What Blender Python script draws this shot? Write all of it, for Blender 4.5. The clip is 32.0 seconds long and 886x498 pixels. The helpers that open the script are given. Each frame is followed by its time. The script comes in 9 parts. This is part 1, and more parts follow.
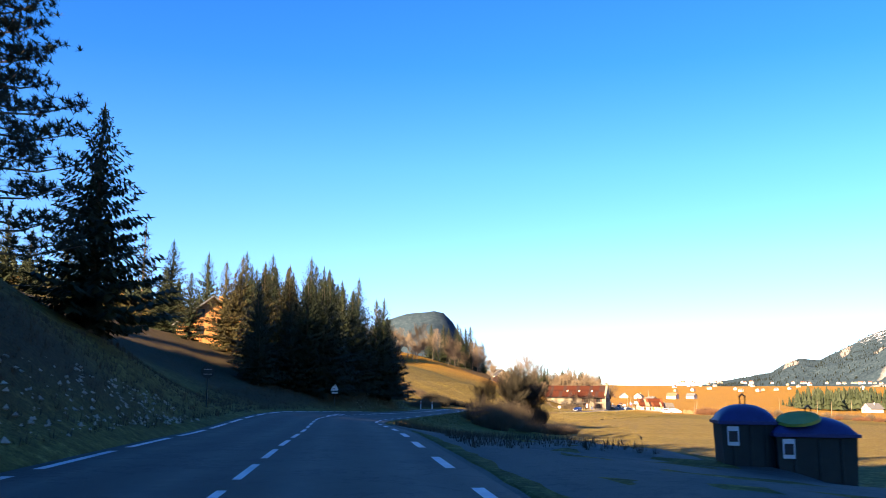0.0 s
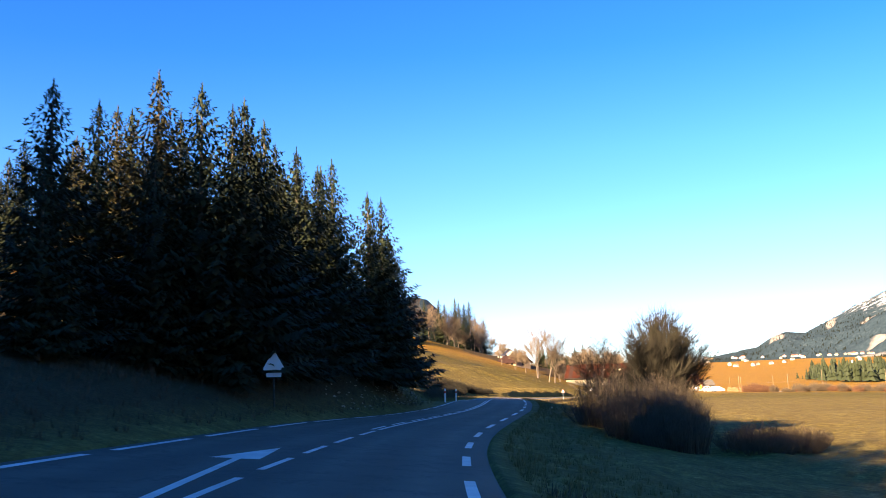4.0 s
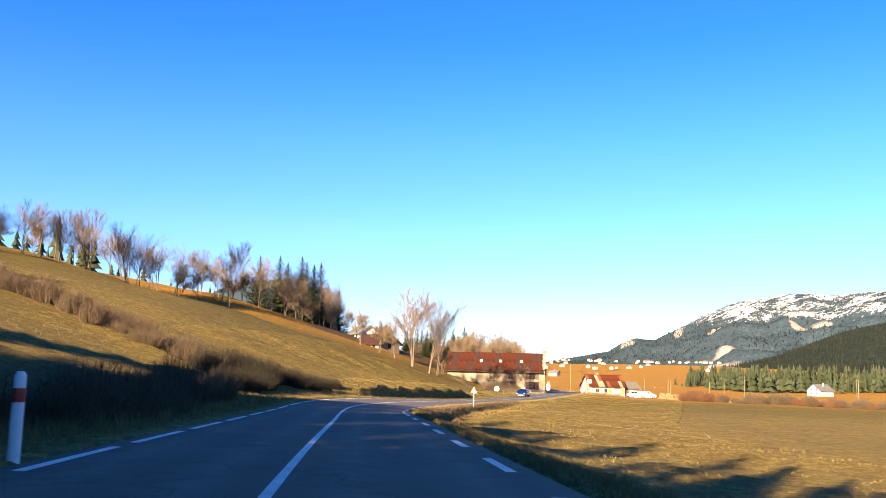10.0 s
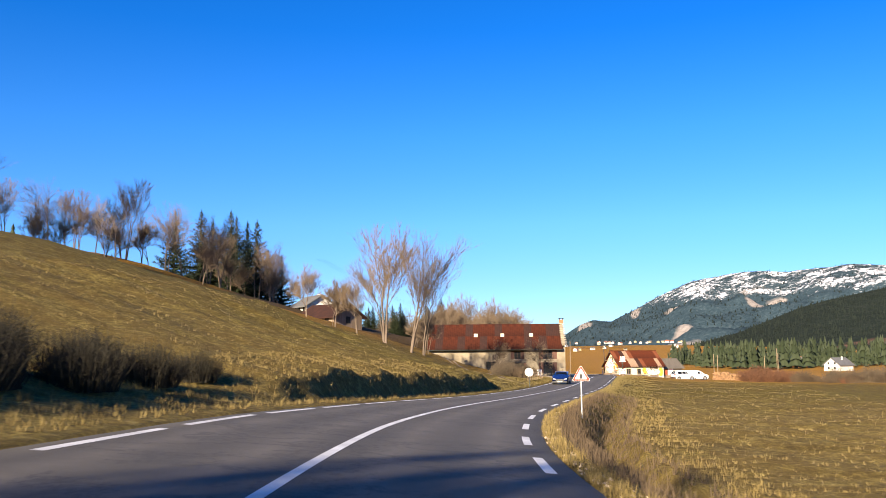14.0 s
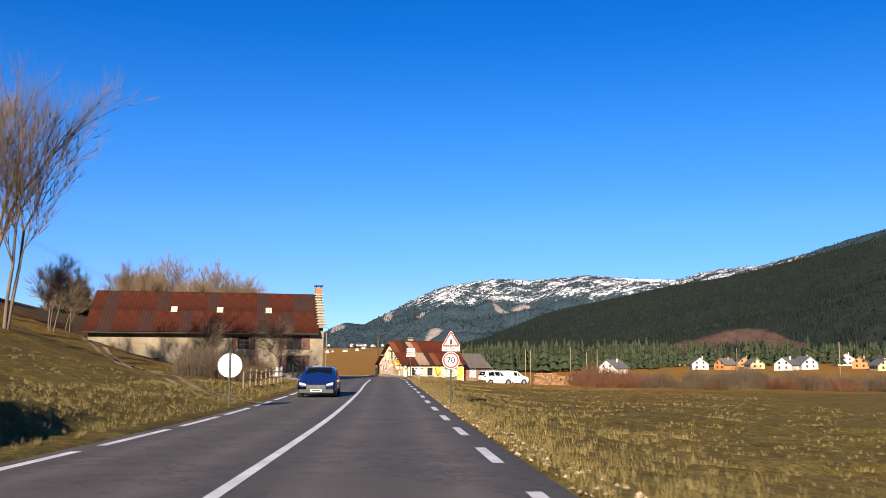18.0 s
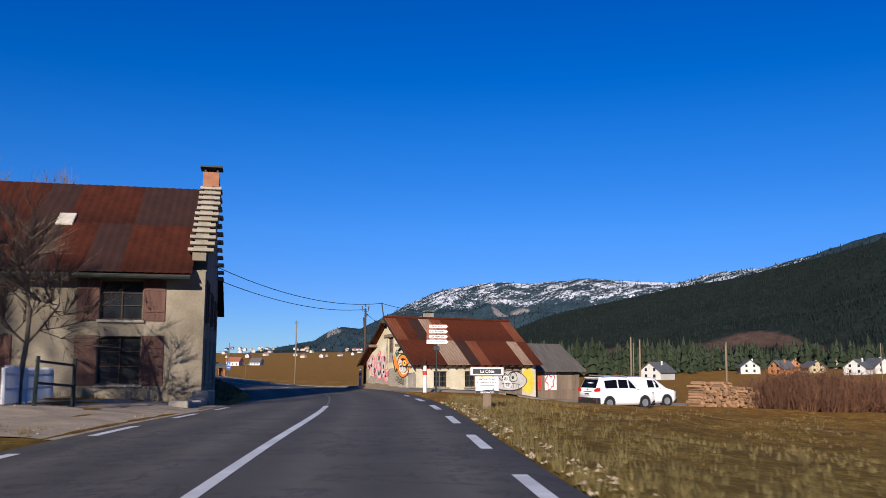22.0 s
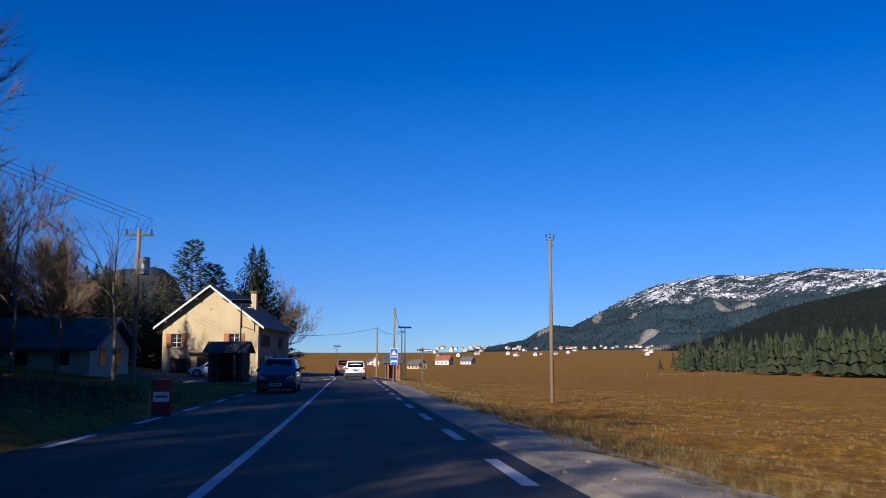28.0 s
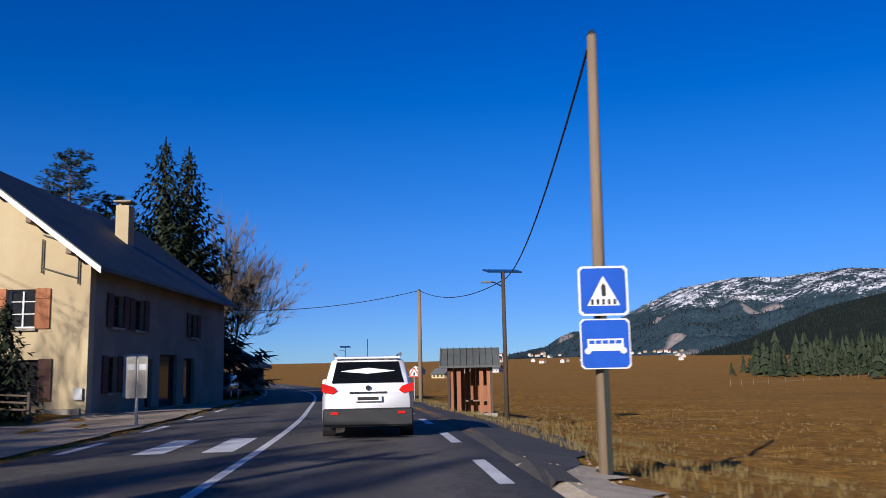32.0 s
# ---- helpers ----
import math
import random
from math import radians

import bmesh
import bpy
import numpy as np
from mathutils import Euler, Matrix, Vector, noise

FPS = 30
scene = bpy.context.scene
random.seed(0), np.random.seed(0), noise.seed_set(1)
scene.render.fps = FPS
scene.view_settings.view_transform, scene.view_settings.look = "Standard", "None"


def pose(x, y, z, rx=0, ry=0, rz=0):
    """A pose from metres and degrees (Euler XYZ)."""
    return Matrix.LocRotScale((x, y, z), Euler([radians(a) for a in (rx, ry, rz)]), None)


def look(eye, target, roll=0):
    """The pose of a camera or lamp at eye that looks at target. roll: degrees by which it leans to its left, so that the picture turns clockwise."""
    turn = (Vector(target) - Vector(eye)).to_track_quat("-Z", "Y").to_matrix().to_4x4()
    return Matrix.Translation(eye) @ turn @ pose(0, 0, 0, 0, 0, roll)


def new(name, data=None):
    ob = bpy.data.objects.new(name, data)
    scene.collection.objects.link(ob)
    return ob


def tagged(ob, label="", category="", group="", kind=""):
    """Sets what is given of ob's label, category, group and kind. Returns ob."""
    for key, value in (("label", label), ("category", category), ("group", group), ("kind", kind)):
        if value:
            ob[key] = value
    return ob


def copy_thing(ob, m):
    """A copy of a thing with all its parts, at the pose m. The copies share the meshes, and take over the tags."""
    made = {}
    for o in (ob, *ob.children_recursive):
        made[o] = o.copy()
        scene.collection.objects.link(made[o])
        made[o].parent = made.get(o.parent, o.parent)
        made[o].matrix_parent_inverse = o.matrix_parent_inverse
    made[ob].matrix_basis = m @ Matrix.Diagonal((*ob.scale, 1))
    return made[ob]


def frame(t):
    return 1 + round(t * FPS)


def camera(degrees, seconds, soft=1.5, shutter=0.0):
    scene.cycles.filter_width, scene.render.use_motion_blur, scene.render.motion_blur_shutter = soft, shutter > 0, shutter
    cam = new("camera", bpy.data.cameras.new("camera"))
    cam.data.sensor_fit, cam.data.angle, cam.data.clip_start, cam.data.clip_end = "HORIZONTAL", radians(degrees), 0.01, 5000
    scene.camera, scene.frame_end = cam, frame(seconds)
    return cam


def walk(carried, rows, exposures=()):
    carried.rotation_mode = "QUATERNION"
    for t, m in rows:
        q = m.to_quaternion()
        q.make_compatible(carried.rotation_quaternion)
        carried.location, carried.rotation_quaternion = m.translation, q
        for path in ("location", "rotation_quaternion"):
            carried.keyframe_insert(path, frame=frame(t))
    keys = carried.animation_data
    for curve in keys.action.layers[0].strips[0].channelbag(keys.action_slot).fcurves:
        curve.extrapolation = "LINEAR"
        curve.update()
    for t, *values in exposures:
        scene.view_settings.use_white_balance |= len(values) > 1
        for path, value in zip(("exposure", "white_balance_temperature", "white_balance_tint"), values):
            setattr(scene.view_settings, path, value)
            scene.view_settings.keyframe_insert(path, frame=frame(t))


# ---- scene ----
cam = camera(54.0, 32.0, soft=0.75, shutter=0.2)
PATH = [
    (0, (24.03, -4.27, 6.37), (23.928, -2.299, 6.692), 0.6),
    (0.5, (23.05, 2.44, 6.33), (22.940, 4.410, 6.652), 0.5),
    (1, (22.04, 9.18, 6.30), (21.919, 11.149, 6.610), 0.4),
    (1.5, (20.98, 15.95, 6.26), (20.846, 17.918, 6.576), -0.1),
    (2, (19.91, 22.80, 6.21), (19.775, 24.774, 6.513), -0.4),
    (2.5, (18.81, 29.75, 6.13), (18.670, 31.719, 6.430), -0.5),
    (3, (17.82, 36.83, 6.02), (17.681, 38.807, 6.313), -0.9),
    (3.5, (16.93, 43.96, 5.88), (16.815, 45.938, 6.170), -2.1),
    (4, (16.24, 51.13, 5.73), (16.184, 53.107, 6.024), -1.7),
    (4.5, (15.88, 58.28, 5.58), (15.888, 60.255, 5.861), -1.7),
    (5, (15.57, 65.40, 5.42), (15.648, 67.375, 5.704), -0.5),
    (5.5, (15.50, 72.52, 5.27), (15.637, 74.491, 5.555), -0.1),
    (6, (15.62, 79.64, 5.13), (15.807, 81.609, 5.421), -0.2),
    (6.5, (15.89, 86.77, 5.02), (16.113, 88.739, 5.308), -0.5),
    (7, (16.33, 93.92, 4.94), (16.576, 95.886, 5.227), 0.1),
    (7.5, (16.77, 101.09, 4.89), (17.027, 103.056, 5.184), 0.4),
    (8, (17.21, 108.26, 4.87), (17.472, 110.221, 5.162), 1.4),
    (8.5, (17.54, 115.43, 4.87), (17.800, 117.391, 5.147), 1.7),
    (9, (18.07, 122.63, 4.84), (18.332, 124.590, 5.115), 1.9),
    (9.5, (18.40, 129.78, 4.77), (18.662, 131.747, 5.041), 1.8),
    (10, (18.76, 136.93, 4.66), (19.015, 138.892, 4.933), 1.4),
    (10.5, (19.10, 144.09, 4.51), (19.361, 146.057, 4.773), 0.7),
    (11, (19.44, 151.29, 4.33), (19.701, 153.255, 4.595), 0.6),
    (11.5, (19.79, 158.53, 4.15), (20.051, 160.496, 4.415), 0.2),
    (12, (20.14, 165.81, 3.97), (20.394, 167.779, 4.228), -0.4),
    (12.5, (20.54, 173.13, 3.78), (20.800, 175.100, 4.043), -0.7),
    (13, (20.95, 180.51, 3.60), (21.206, 182.482, 3.851), -0.5),
    (13.5, (21.52, 187.92, 3.41), (21.811, 189.883, 3.666), -0.1),
    (14, (22.34, 195.32, 3.20), (22.701, 197.268, 3.446), -0.4),
    (14.5, (23.50, 202.67, 2.96), (23.941, 204.599, 3.205), -1.2),
    (15, (25.00, 209.96, 2.73), (25.544, 211.872, 2.970), -1.7),
    (15.5, (26.90, 217.16, 2.55), (27.536, 219.041, 2.790), -1.4),
    (16, (29.14, 224.23, 2.39), (29.880, 226.066, 2.640), -0.2),
    (16.5, (31.71, 231.13, 2.26), (32.531, 232.932, 2.506), 0.2),
    (17, (34.49, 237.87, 2.13), (35.352, 239.652, 2.377), -0.1),
    (17.5, (37.33, 244.45, 1.99), (38.209, 246.233, 2.239), -0.7),
    (18, (40.11, 250.88, 1.83), (41.000, 252.658, 2.082), 0.2),
    (18.5, (42.91, 257.17, 1.65), (43.801, 258.938, 1.900), 0.8),
    (19, (45.80, 263.48, 1.47), (46.688, 265.259, 1.727), 0.5),
    (19.5, (48.50, 270.05, 1.36), (49.390, 271.825, 1.625), 0.8),
    (20, (51.27, 276.81, 1.29), (52.156, 278.584, 1.555), 1.3),
    (20.5, (54.14, 283.70, 1.24), (55.035, 285.475, 1.508), 1.5),
    (21, (57.12, 290.62, 1.21), (58.012, 292.390, 1.477), 1.6),
    (21.5, (59.96, 297.46, 1.19), (60.853, 299.229, 1.453), 0.4),
    (22, (62.87, 304.24, 1.16), (63.763, 306.007, 1.422), 0.1),
    (22.5, (65.62, 310.99, 1.12), (66.517, 312.764, 1.388), -0.1),
    (23, (68.48, 317.78, 1.10), (69.369, 319.554, 1.358), -0.0),
    (23.5, (71.20, 324.52, 1.09), (72.088, 326.287, 1.359), -0.1),
    (24, (73.70, 331.31, 1.06), (74.562, 333.097, 1.338), -0.1),
    (24.5, (76.08, 338.04, 1.00), (76.893, 339.845, 1.272), 0.0),
    (25, (78.22, 345.06, 0.90), (78.968, 346.892, 1.167), 0.6),
    (25.5, (80.12, 352.04, 0.81), (80.790, 353.904, 1.073), 1.4),
    (26, (81.75, 359.12, 0.71), (82.332, 361.016, 0.978), 1.6),
    (26.5, (82.99, 366.25, 0.61), (83.492, 368.169, 0.877), 1.6),
    (27, (84.14, 373.43, 0.50), (84.597, 375.362, 0.765), 0.4),
    (27.5, (85.18, 380.65, 0.39), (85.625, 382.581, 0.653), 0.0),
    (28, (86.21, 387.86, 0.29), (86.662, 389.794, 0.552), -0.2),
    (28.5, (87.28, 395.05, 0.22), (87.738, 396.977, 0.474), -0.8),
    (29, (88.27, 402.20, 0.18), (88.719, 404.132, 0.433), -0.8),
    (29.5, (89.27, 409.32, 0.16), (89.720, 411.253, 0.422), -0.8),
    (30, (90.19, 416.53, 0.15), (90.629, 418.464, 0.421), -0.9),
    (30.5, (91.16, 423.70, 0.15), (91.593, 425.633, 0.425), -1.2),
    (31, (92.11, 430.88, 0.16), (92.532, 432.819, 0.434), -1.1),
    (31.5, (92.98, 437.98, 0.19), (93.392, 439.915, 0.470), -1.0),
    (32, (93.83, 445.30, 0.19), (94.244, 447.237, 0.472), -1.1),
]
EXPOSURES = [(0.0, 2.7, 7900, 16), (7.0, 2.6, 7900, 16), (11.0, 2.34, 7500, 15), (13.0, 1.96, 6600, 11), (15.0, 1.7, 6300, 10), (18.0, 1.34, 6200, 11), (19.0, 1.0, 6200, 11), (20.0, 1.22, 5900, 12), (21.0, 0.58, 5450, 12), (22.0, 0.58, 5300, 13), (26.0, 0.6, 5250, 13), (29.0, 0.62, 5400, 14), (32.0, 0.54, 5200, 14)]
walk(cam, [(t, look(eye, target, roll)) for t, eye, target, roll in PATH], EXPOSURES)

# ---- light ----
SUN_EL, SHADOW_HEADING = 20.0, -38.5
world = bpy.data.worlds.new("world")
scene.world = world
world.use_nodes = True
wn = world.node_tree
sky = wn.nodes.new("ShaderNodeTexSky")
sky.sky_type, sky.sun_disc = "NISHITA", False
sky.sun_elevation = radians(SUN_EL)
sky.sun_rotation = radians(180.0 - SHADOW_HEADING)
sky.altitude, sky.air_density, sky.dust_density, sky.ozone_density = 2000.0, 1.0, 0.1, 3.0
hue = wn.nodes.new("ShaderNodeHueSaturation")
hue.inputs["Hue"].default_value, hue.inputs["Saturation"].default_value = 0.509, 1.135
cool = wn.nodes.new("ShaderNodeMix")
cool.data_type, cool.blend_type = "RGBA", "MULTIPLY"
cool.inputs[0].default_value, cool.inputs[7].default_value = 1.0, (1.36, 1.88, 2.48, 1.0)
wn.links.new(sky.outputs[0], cool.inputs[6])
# winter haze: a paler band low down, deeper blue above
haze = wn.nodes.new("ShaderNodeValToRGB")
while len(haze.color_ramp.elements) < 6:
    haze.color_ramp.elements.new(0.5)
for el, (at_z, tone) in zip(haze.color_ramp.elements, ((0.0, (0.46, 0.42, 0.41)), (0.08, (0.54, 0.46, 0.44)), (0.15, (0.59, 0.54, 0.49)), (0.25, (0.54, 0.56, 0.515)), (0.36, (0.46, 0.52, 0.52)), (0.6, (0.44, 0.48, 0.5)))):
    el.position, el.color = at_z, (*tone, 1)
heading = wn.nodes.new("ShaderNodeTexCoord")
upward = wn.nodes.new("ShaderNodeSeparateXYZ")
wn.links.new(heading.outputs["Generated"], upward.inputs[0])
wn.links.new(upward.outputs["Z"], haze.inputs[0])
veil = wn.nodes.new("ShaderNodeMix")
veil.data_type, veil.blend_type = "RGBA", "MULTIPLY"
veil.inputs[0].default_value = 1.0
wn.links.new(cool.outputs[2], veil.inputs[6])
wn.links.new(haze.outputs[0], veil.inputs[7])
wn.links.new(veil.outputs[2], hue.inputs["Color"])
wn.links.new(hue.outputs[0], wn.nodes["Background"].inputs[0])
wn.nodes["Background"].inputs[1].default_value = 0.05
sun_data = bpy.data.lights.new("sun", "SUN")
sun_data.energy, sun_data.angle, sun_data.color = 5.0, radians(0.5), (1.0, 0.82, 0.59)
sun = new("sun", sun_data)
ld = Vector((math.sin(radians(-SHADOW_HEADING)), math.cos(radians(-SHADOW_HEADING)), -math.tan(radians(SUN_EL))))
sun.matrix_world = ld.to_track_quat("-Z", "Y").to_matrix().to_4x4()

# ---- materials ----
MATS = {}


def ramp(nt, fac, stops):
    r = nt.nodes.new("ShaderNodeValToRGB")
    el = r.color_ramp.elements
    while len(el) < len(stops):
        el.new(0.5)
    for e, (p, c) in zip(el, stops):
        e.position, e.color = p, (*c, 1)
    nt.links.new(fac, r.inputs[0])
    return r.outputs[0]


def tex(nt, scale, detail=4.0, kind="Noise", rough=0.6, stretch=None, coord="Object"):
    tc = nt.nodes.new("ShaderNodeTexCoord")
    n = nt.nodes.new("ShaderNodeTex" + kind)
    src = tc.outputs[coord]
    if stretch:
        mp = nt.nodes.new("ShaderNodeMapping")
        mp.inputs["Scale"].default_value = stretch
        nt.links.new(src, mp.inputs[0])
        src = mp.outputs[0]
    nt.links.new(src, n.inputs["Vector"])
    n.inputs["Scale"].default_value = scale
    if kind == "Noise":
        n.inputs["Detail"].default_value = detail
        n.inputs["Roughness"].default_value = rough
    return n.outputs[0]


def mixc(nt, fac, a, b, mode="MIX"):
    m = nt.nodes.new("ShaderNodeMix")
    m.data_type, m.blend_type = "RGBA", mode
    for sock, v in ((m.inputs[0], fac), (m.inputs[6], a), (m.inputs[7], b)):
        if isinstance(v, (int, float)):
            sock.default_value = v
        elif isinstance(v, tuple):
            sock.default_value = (*v, 1)
        else:
            nt.links.new(v, sock)
    return m.outputs[2]


def mat(name, base, dark=None, scale=6.0, fine=60.0, rough=0.85, metal=0.0, bump=0.15, amount=0.6, stretch=None, vary=0.0, spec=0.3, coord="Object"):
    """A surface with blotches at one scale and grain at a finer one."""
    if name in MATS:
        return MATS[name]
    m = bpy.data.materials.new(name)
    MATS[name] = m
    m.use_nodes = True
    nt = m.node_tree
    bsdf = nt.nodes["Principled BSDF"]
    dark = dark or tuple(c * 0.6 for c in base)
    big = tex(nt, scale, stretch=stretch, coord=coord)
    small = tex(nt, fine, 3.0, stretch=stretch, coord=coord)
    f1 = ramp(nt, big, [(0.35, (0, 0, 0)), (0.68, (1, 1, 1))])
    f2 = ramp(nt, small, [(0.3, (0, 0, 0)), (0.7, (1, 1, 1))])
    c = mixc(nt, f1, dark, base)
    c = mixc(nt, amount * 0.5, c, mixc(nt, f2, dark, base))
    if vary:
        oi = nt.nodes.new("ShaderNodeObjectInfo")
        c = mixc(nt, vary, c, ramp(nt, oi.outputs["Random"], [(0, tuple(v * 0.45 for v in base)), (1, tuple(min(1, v * 1.5) for v in base))]))
    nt.links.new(c, bsdf.inputs["Base Color"])
    bsdf.inputs["Roughness"].default_value = rough
    bsdf.inputs["Metallic"].default_value = metal
    bsdf.inputs["Specular IOR Level"].default_value = spec
    if bump:
        b = nt.nodes.new("ShaderNodeBump")
        b.inputs["Strength"].default_value = bump
        b.inputs["Distance"].default_value = 0.02
        nt.links.new(small, b.inputs["Height"])
        nt.links.new(b.outputs[0], bsdf.inputs["Normal"])
    return m


def plain(name, base, rough=0.4, metal=0.0, coat=0.0, trans=0.0, emit=0.0):
    if name in MATS:
        return MATS[name]
    m = bpy.data.materials.new(name)
    MATS[name] = m
    m.use_nodes = True
    b = m.node_tree.nodes["Principled BSDF"]
    b.inputs["Base Color"].default_value = (*base, 1)
    b.inputs["Roughness"].default_value, b.inputs["Metallic"].default_value = rough, metal
    b.inputs["Coat Weight"].default_value, b.inputs["Transmission Weight"].default_value = coat, trans
    return m


def meadow_material():
    m = bpy.data.materials.new("dry_meadow")
    m.use_nodes = True
    nt = m.node_tree
    bsdf = nt.nodes["Principled BSDF"]
    patches = tex(nt, 0.035, 5.0)
    tufts = tex(nt, 1.3, 6.0, rough=0.7)
    grain = tex(nt, 9.0, 4.0, rough=0.75)
    rows = tex(nt, 0.16, 4.0, stretch=(0.35, 1.6, 1.0))
    straw = ramp(nt, tufts, [(0.3, (0.072, 0.052, 0.014)), (0.5, (0.22, 0.165, 0.04)), (0.7, (0.36, 0.28, 0.085))])
    green = ramp(nt, tufts, [(0.25, (0.055, 0.055, 0.013)), (0.75, (0.18, 0.15, 0.042))])
    c = mixc(nt, ramp(nt, patches, [(0.54, (0, 0, 0)), (0.72, (0.75, 0.75, 0.75))]), straw, green)
    c = mixc(nt, ramp(nt, rows, [(0.4, (0, 0, 0)), (0.62, (0.3, 0.3, 0.3))]), c, (0.1, 0.06, 0.02))
    c = mixc(nt, ramp(nt, grain, [(0.36, (0.75, 0.75, 0.75)), (0.6, (0, 0, 0))]), c, (0.05, 0.033, 0.011))
    clump = tex(nt, 3.2, 5.0, rough=0.75)
    c = mixc(nt, ramp(nt, clump, [(0.36, (0.65, 0.65, 0.65)), (0.52, (0, 0, 0))]), c, (0.07, 0.046, 0.013))
    c = mixc(nt, ramp(nt, clump, [(0.56, (0, 0, 0)), (0.72, (0.5, 0.5, 0.5))]), c, (0.46, 0.34, 0.12))
    mottle = tex(nt, 0.4, 6.0, rough=0.8, stretch=(0.6, 1.4, 1.0))
    c = mixc(nt, ramp(nt, mottle, [(0.36, (0.6, 0.6, 0.6)), (0.56, (0, 0, 0))]), c, (0.11, 0.07, 0.018))
    # a dull olive field before the farm, then redder, richer grass along the valley
    co = nt.nodes.new("ShaderNodeTexCoord")
    xyz = nt.nodes.new("ShaderNodeSeparateXYZ")
    nt.links.new(co.outputs["Object"], xyz.inputs[0])
    far = nt.nodes.new("ShaderNodeMapRange")
    far.inputs["From Min"].default_value, far.inputs["From Max"].default_value = 240.0, 340.0
    nt.links.new(xyz.outputs["Y"], far.inputs["Value"])
    russet = nt.nodes.new("ShaderNodeMix")
    russet.data_type, russet.blend_type = "RGBA", "MULTIPLY"
    russet.inputs[0].default_value = 1.0
    nt.links.new(c, russet.inputs[6])
    nt.links.new(ramp(nt, far.outputs[0], [(0.0, (1.0, 1.0, 1.0)), (0.35, (0.72, 0.76, 0.6)), (0.72, (0.95, 0.88, 0.6)), (1.0, (1.75, 1.25, 0.62))]), russet.inputs[7])
    c = russet.outputs[2]
    # forest floor and leaf litter, darkened to stand in for shade, where the layer says so
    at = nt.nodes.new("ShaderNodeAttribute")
    at.attribute_name = "shade_litter"
    shade_litter = ramp(nt, grain, [(0.3, (0.02, 0.016, 0.009)), (0.7, (0.075, 0.052, 0.026))])
    c = mixc(nt, at.outputs["Fac"], c, shade_litter)
    nt.links.new(c, bsdf.inputs["Base Color"])
    bsdf.inputs["Roughness"].default_value = 0.95
    bsdf.inputs["Specular IOR Level"].default_value = 0.1
    b = nt.nodes.new("ShaderNodeBump")
    b.inputs["Strength"].default_value, b.inputs["Distance"].default_value = 0.65, 0.12
    nt.links.new(grain, b.inputs["Height"])
    nt.links.new(b.outputs[0], bsdf.inputs["Normal"])
    return m


def mountain_material(name, low, mid, high, bare):
    """Forest in three tones, open ground where the clearing layer says so, and snow between the trees."""
    m = bpy.data.materials.new(name)
    m.use_nodes = True
    nt = m.node_tree
    bsdf = nt.nodes["Principled BSDF"]
    woods = tex(nt, 0.085, 7.0, rough=0.8)
    wide = tex(nt, 0.0035, 5.0)
    c = ramp(nt, woods, [(0.3, low), (0.55, mid), (0.75, high)])
    pale = ramp(nt, woods, [(0.3, tuple(v * 0.35 for v in bare)), (0.7, bare)])
    at = nt.nodes.new("ShaderNodeAttribute")
    at.attribute_name = "clearing"
    f = nt.nodes.new("ShaderNodeMath")
    f.operation = "ADD"
    nt.links.new(at.outputs["Fac"], f.inputs[0])
    nt.links.new(wide, f.inputs[1])
    c = mixc(nt, ramp(nt, f.outputs[0], [(0.68, (0, 0, 0)), (0.77, (1, 1, 1))]), c, pale)
    sn = nt.nodes.new("ShaderNodeAttribute")
    sn.attribute_name = "snow"
    g = nt.nodes.new("ShaderNodeMath")
    g.operation = "ADD"
    nt.links.new(sn.outputs["Fac"], g.inputs[0])
    stands = mixc(nt, 0.5, tex(nt, 0.012, 6.0, rough=0.7), tex(nt, 0.075, 4.0, rough=0.8))
    nt.links.new(stands, g.inputs[1])
    c = mixc(nt, ramp(nt, g.outputs[0], [(0.93, (0, 0, 0)), (0.98, (1, 1, 1))]), c, (0.7, 0.7, 0.73))
    nt.links.new(c, bsdf.inputs["Base Color"])
    bsdf.inputs["Roughness"].default_value = 1.0
    bsdf.inputs["Specular IOR Level"].default_value = 0.0
    return m


def asphalt_material():
    """Grey asphalt, polished paler in the wheel tracks and stained along the middle of the lanes."""
    m = mat("asphalt", (0.084, 0.074, 0.061), (0.05, 0.045, 0.037), 0.35, 90.0, 0.82, bump=0.35, amount=0.9, spec=0.35)
    nt = m.node_tree
    bsdf = nt.nodes["Principled BSDF"]
    link = bsdf.inputs["Base Color"].links[0]
    c = link.from_socket
    at = nt.nodes.new("ShaderNodeAttribute")
    at.attribute_name = "wheel_track"
    worn = ramp(nt, tex(nt, 1.1, 5.0, rough=0.7, stretch=(1, 1, 1)), [(0.3, (0.2, 0.2, 0.2)), (0.7, (0.75, 0.75, 0.75))])
    f = nt.nodes.new("ShaderNodeMath")
    f.operation = "MULTIPLY"
    nt.links.new(at.outputs["Fac"], f.inputs[0])
    nt.links.new(worn, f.inputs[1])
    c = mixc(nt, f.outputs[0], c, (0.135, 0.118, 0.097))
    seams = ramp(nt, tex(nt, 0.22, 7.0, rough=0.75), [(0.485, (0, 0, 0)), (0.5, (0.8, 0.8, 0.8)), (0.515, (0, 0, 0))])
    c = mixc(nt, seams, c, (0.03, 0.028, 0.026))
    nt.links.new(c, bsdf.inputs["Base Color"])
    return m


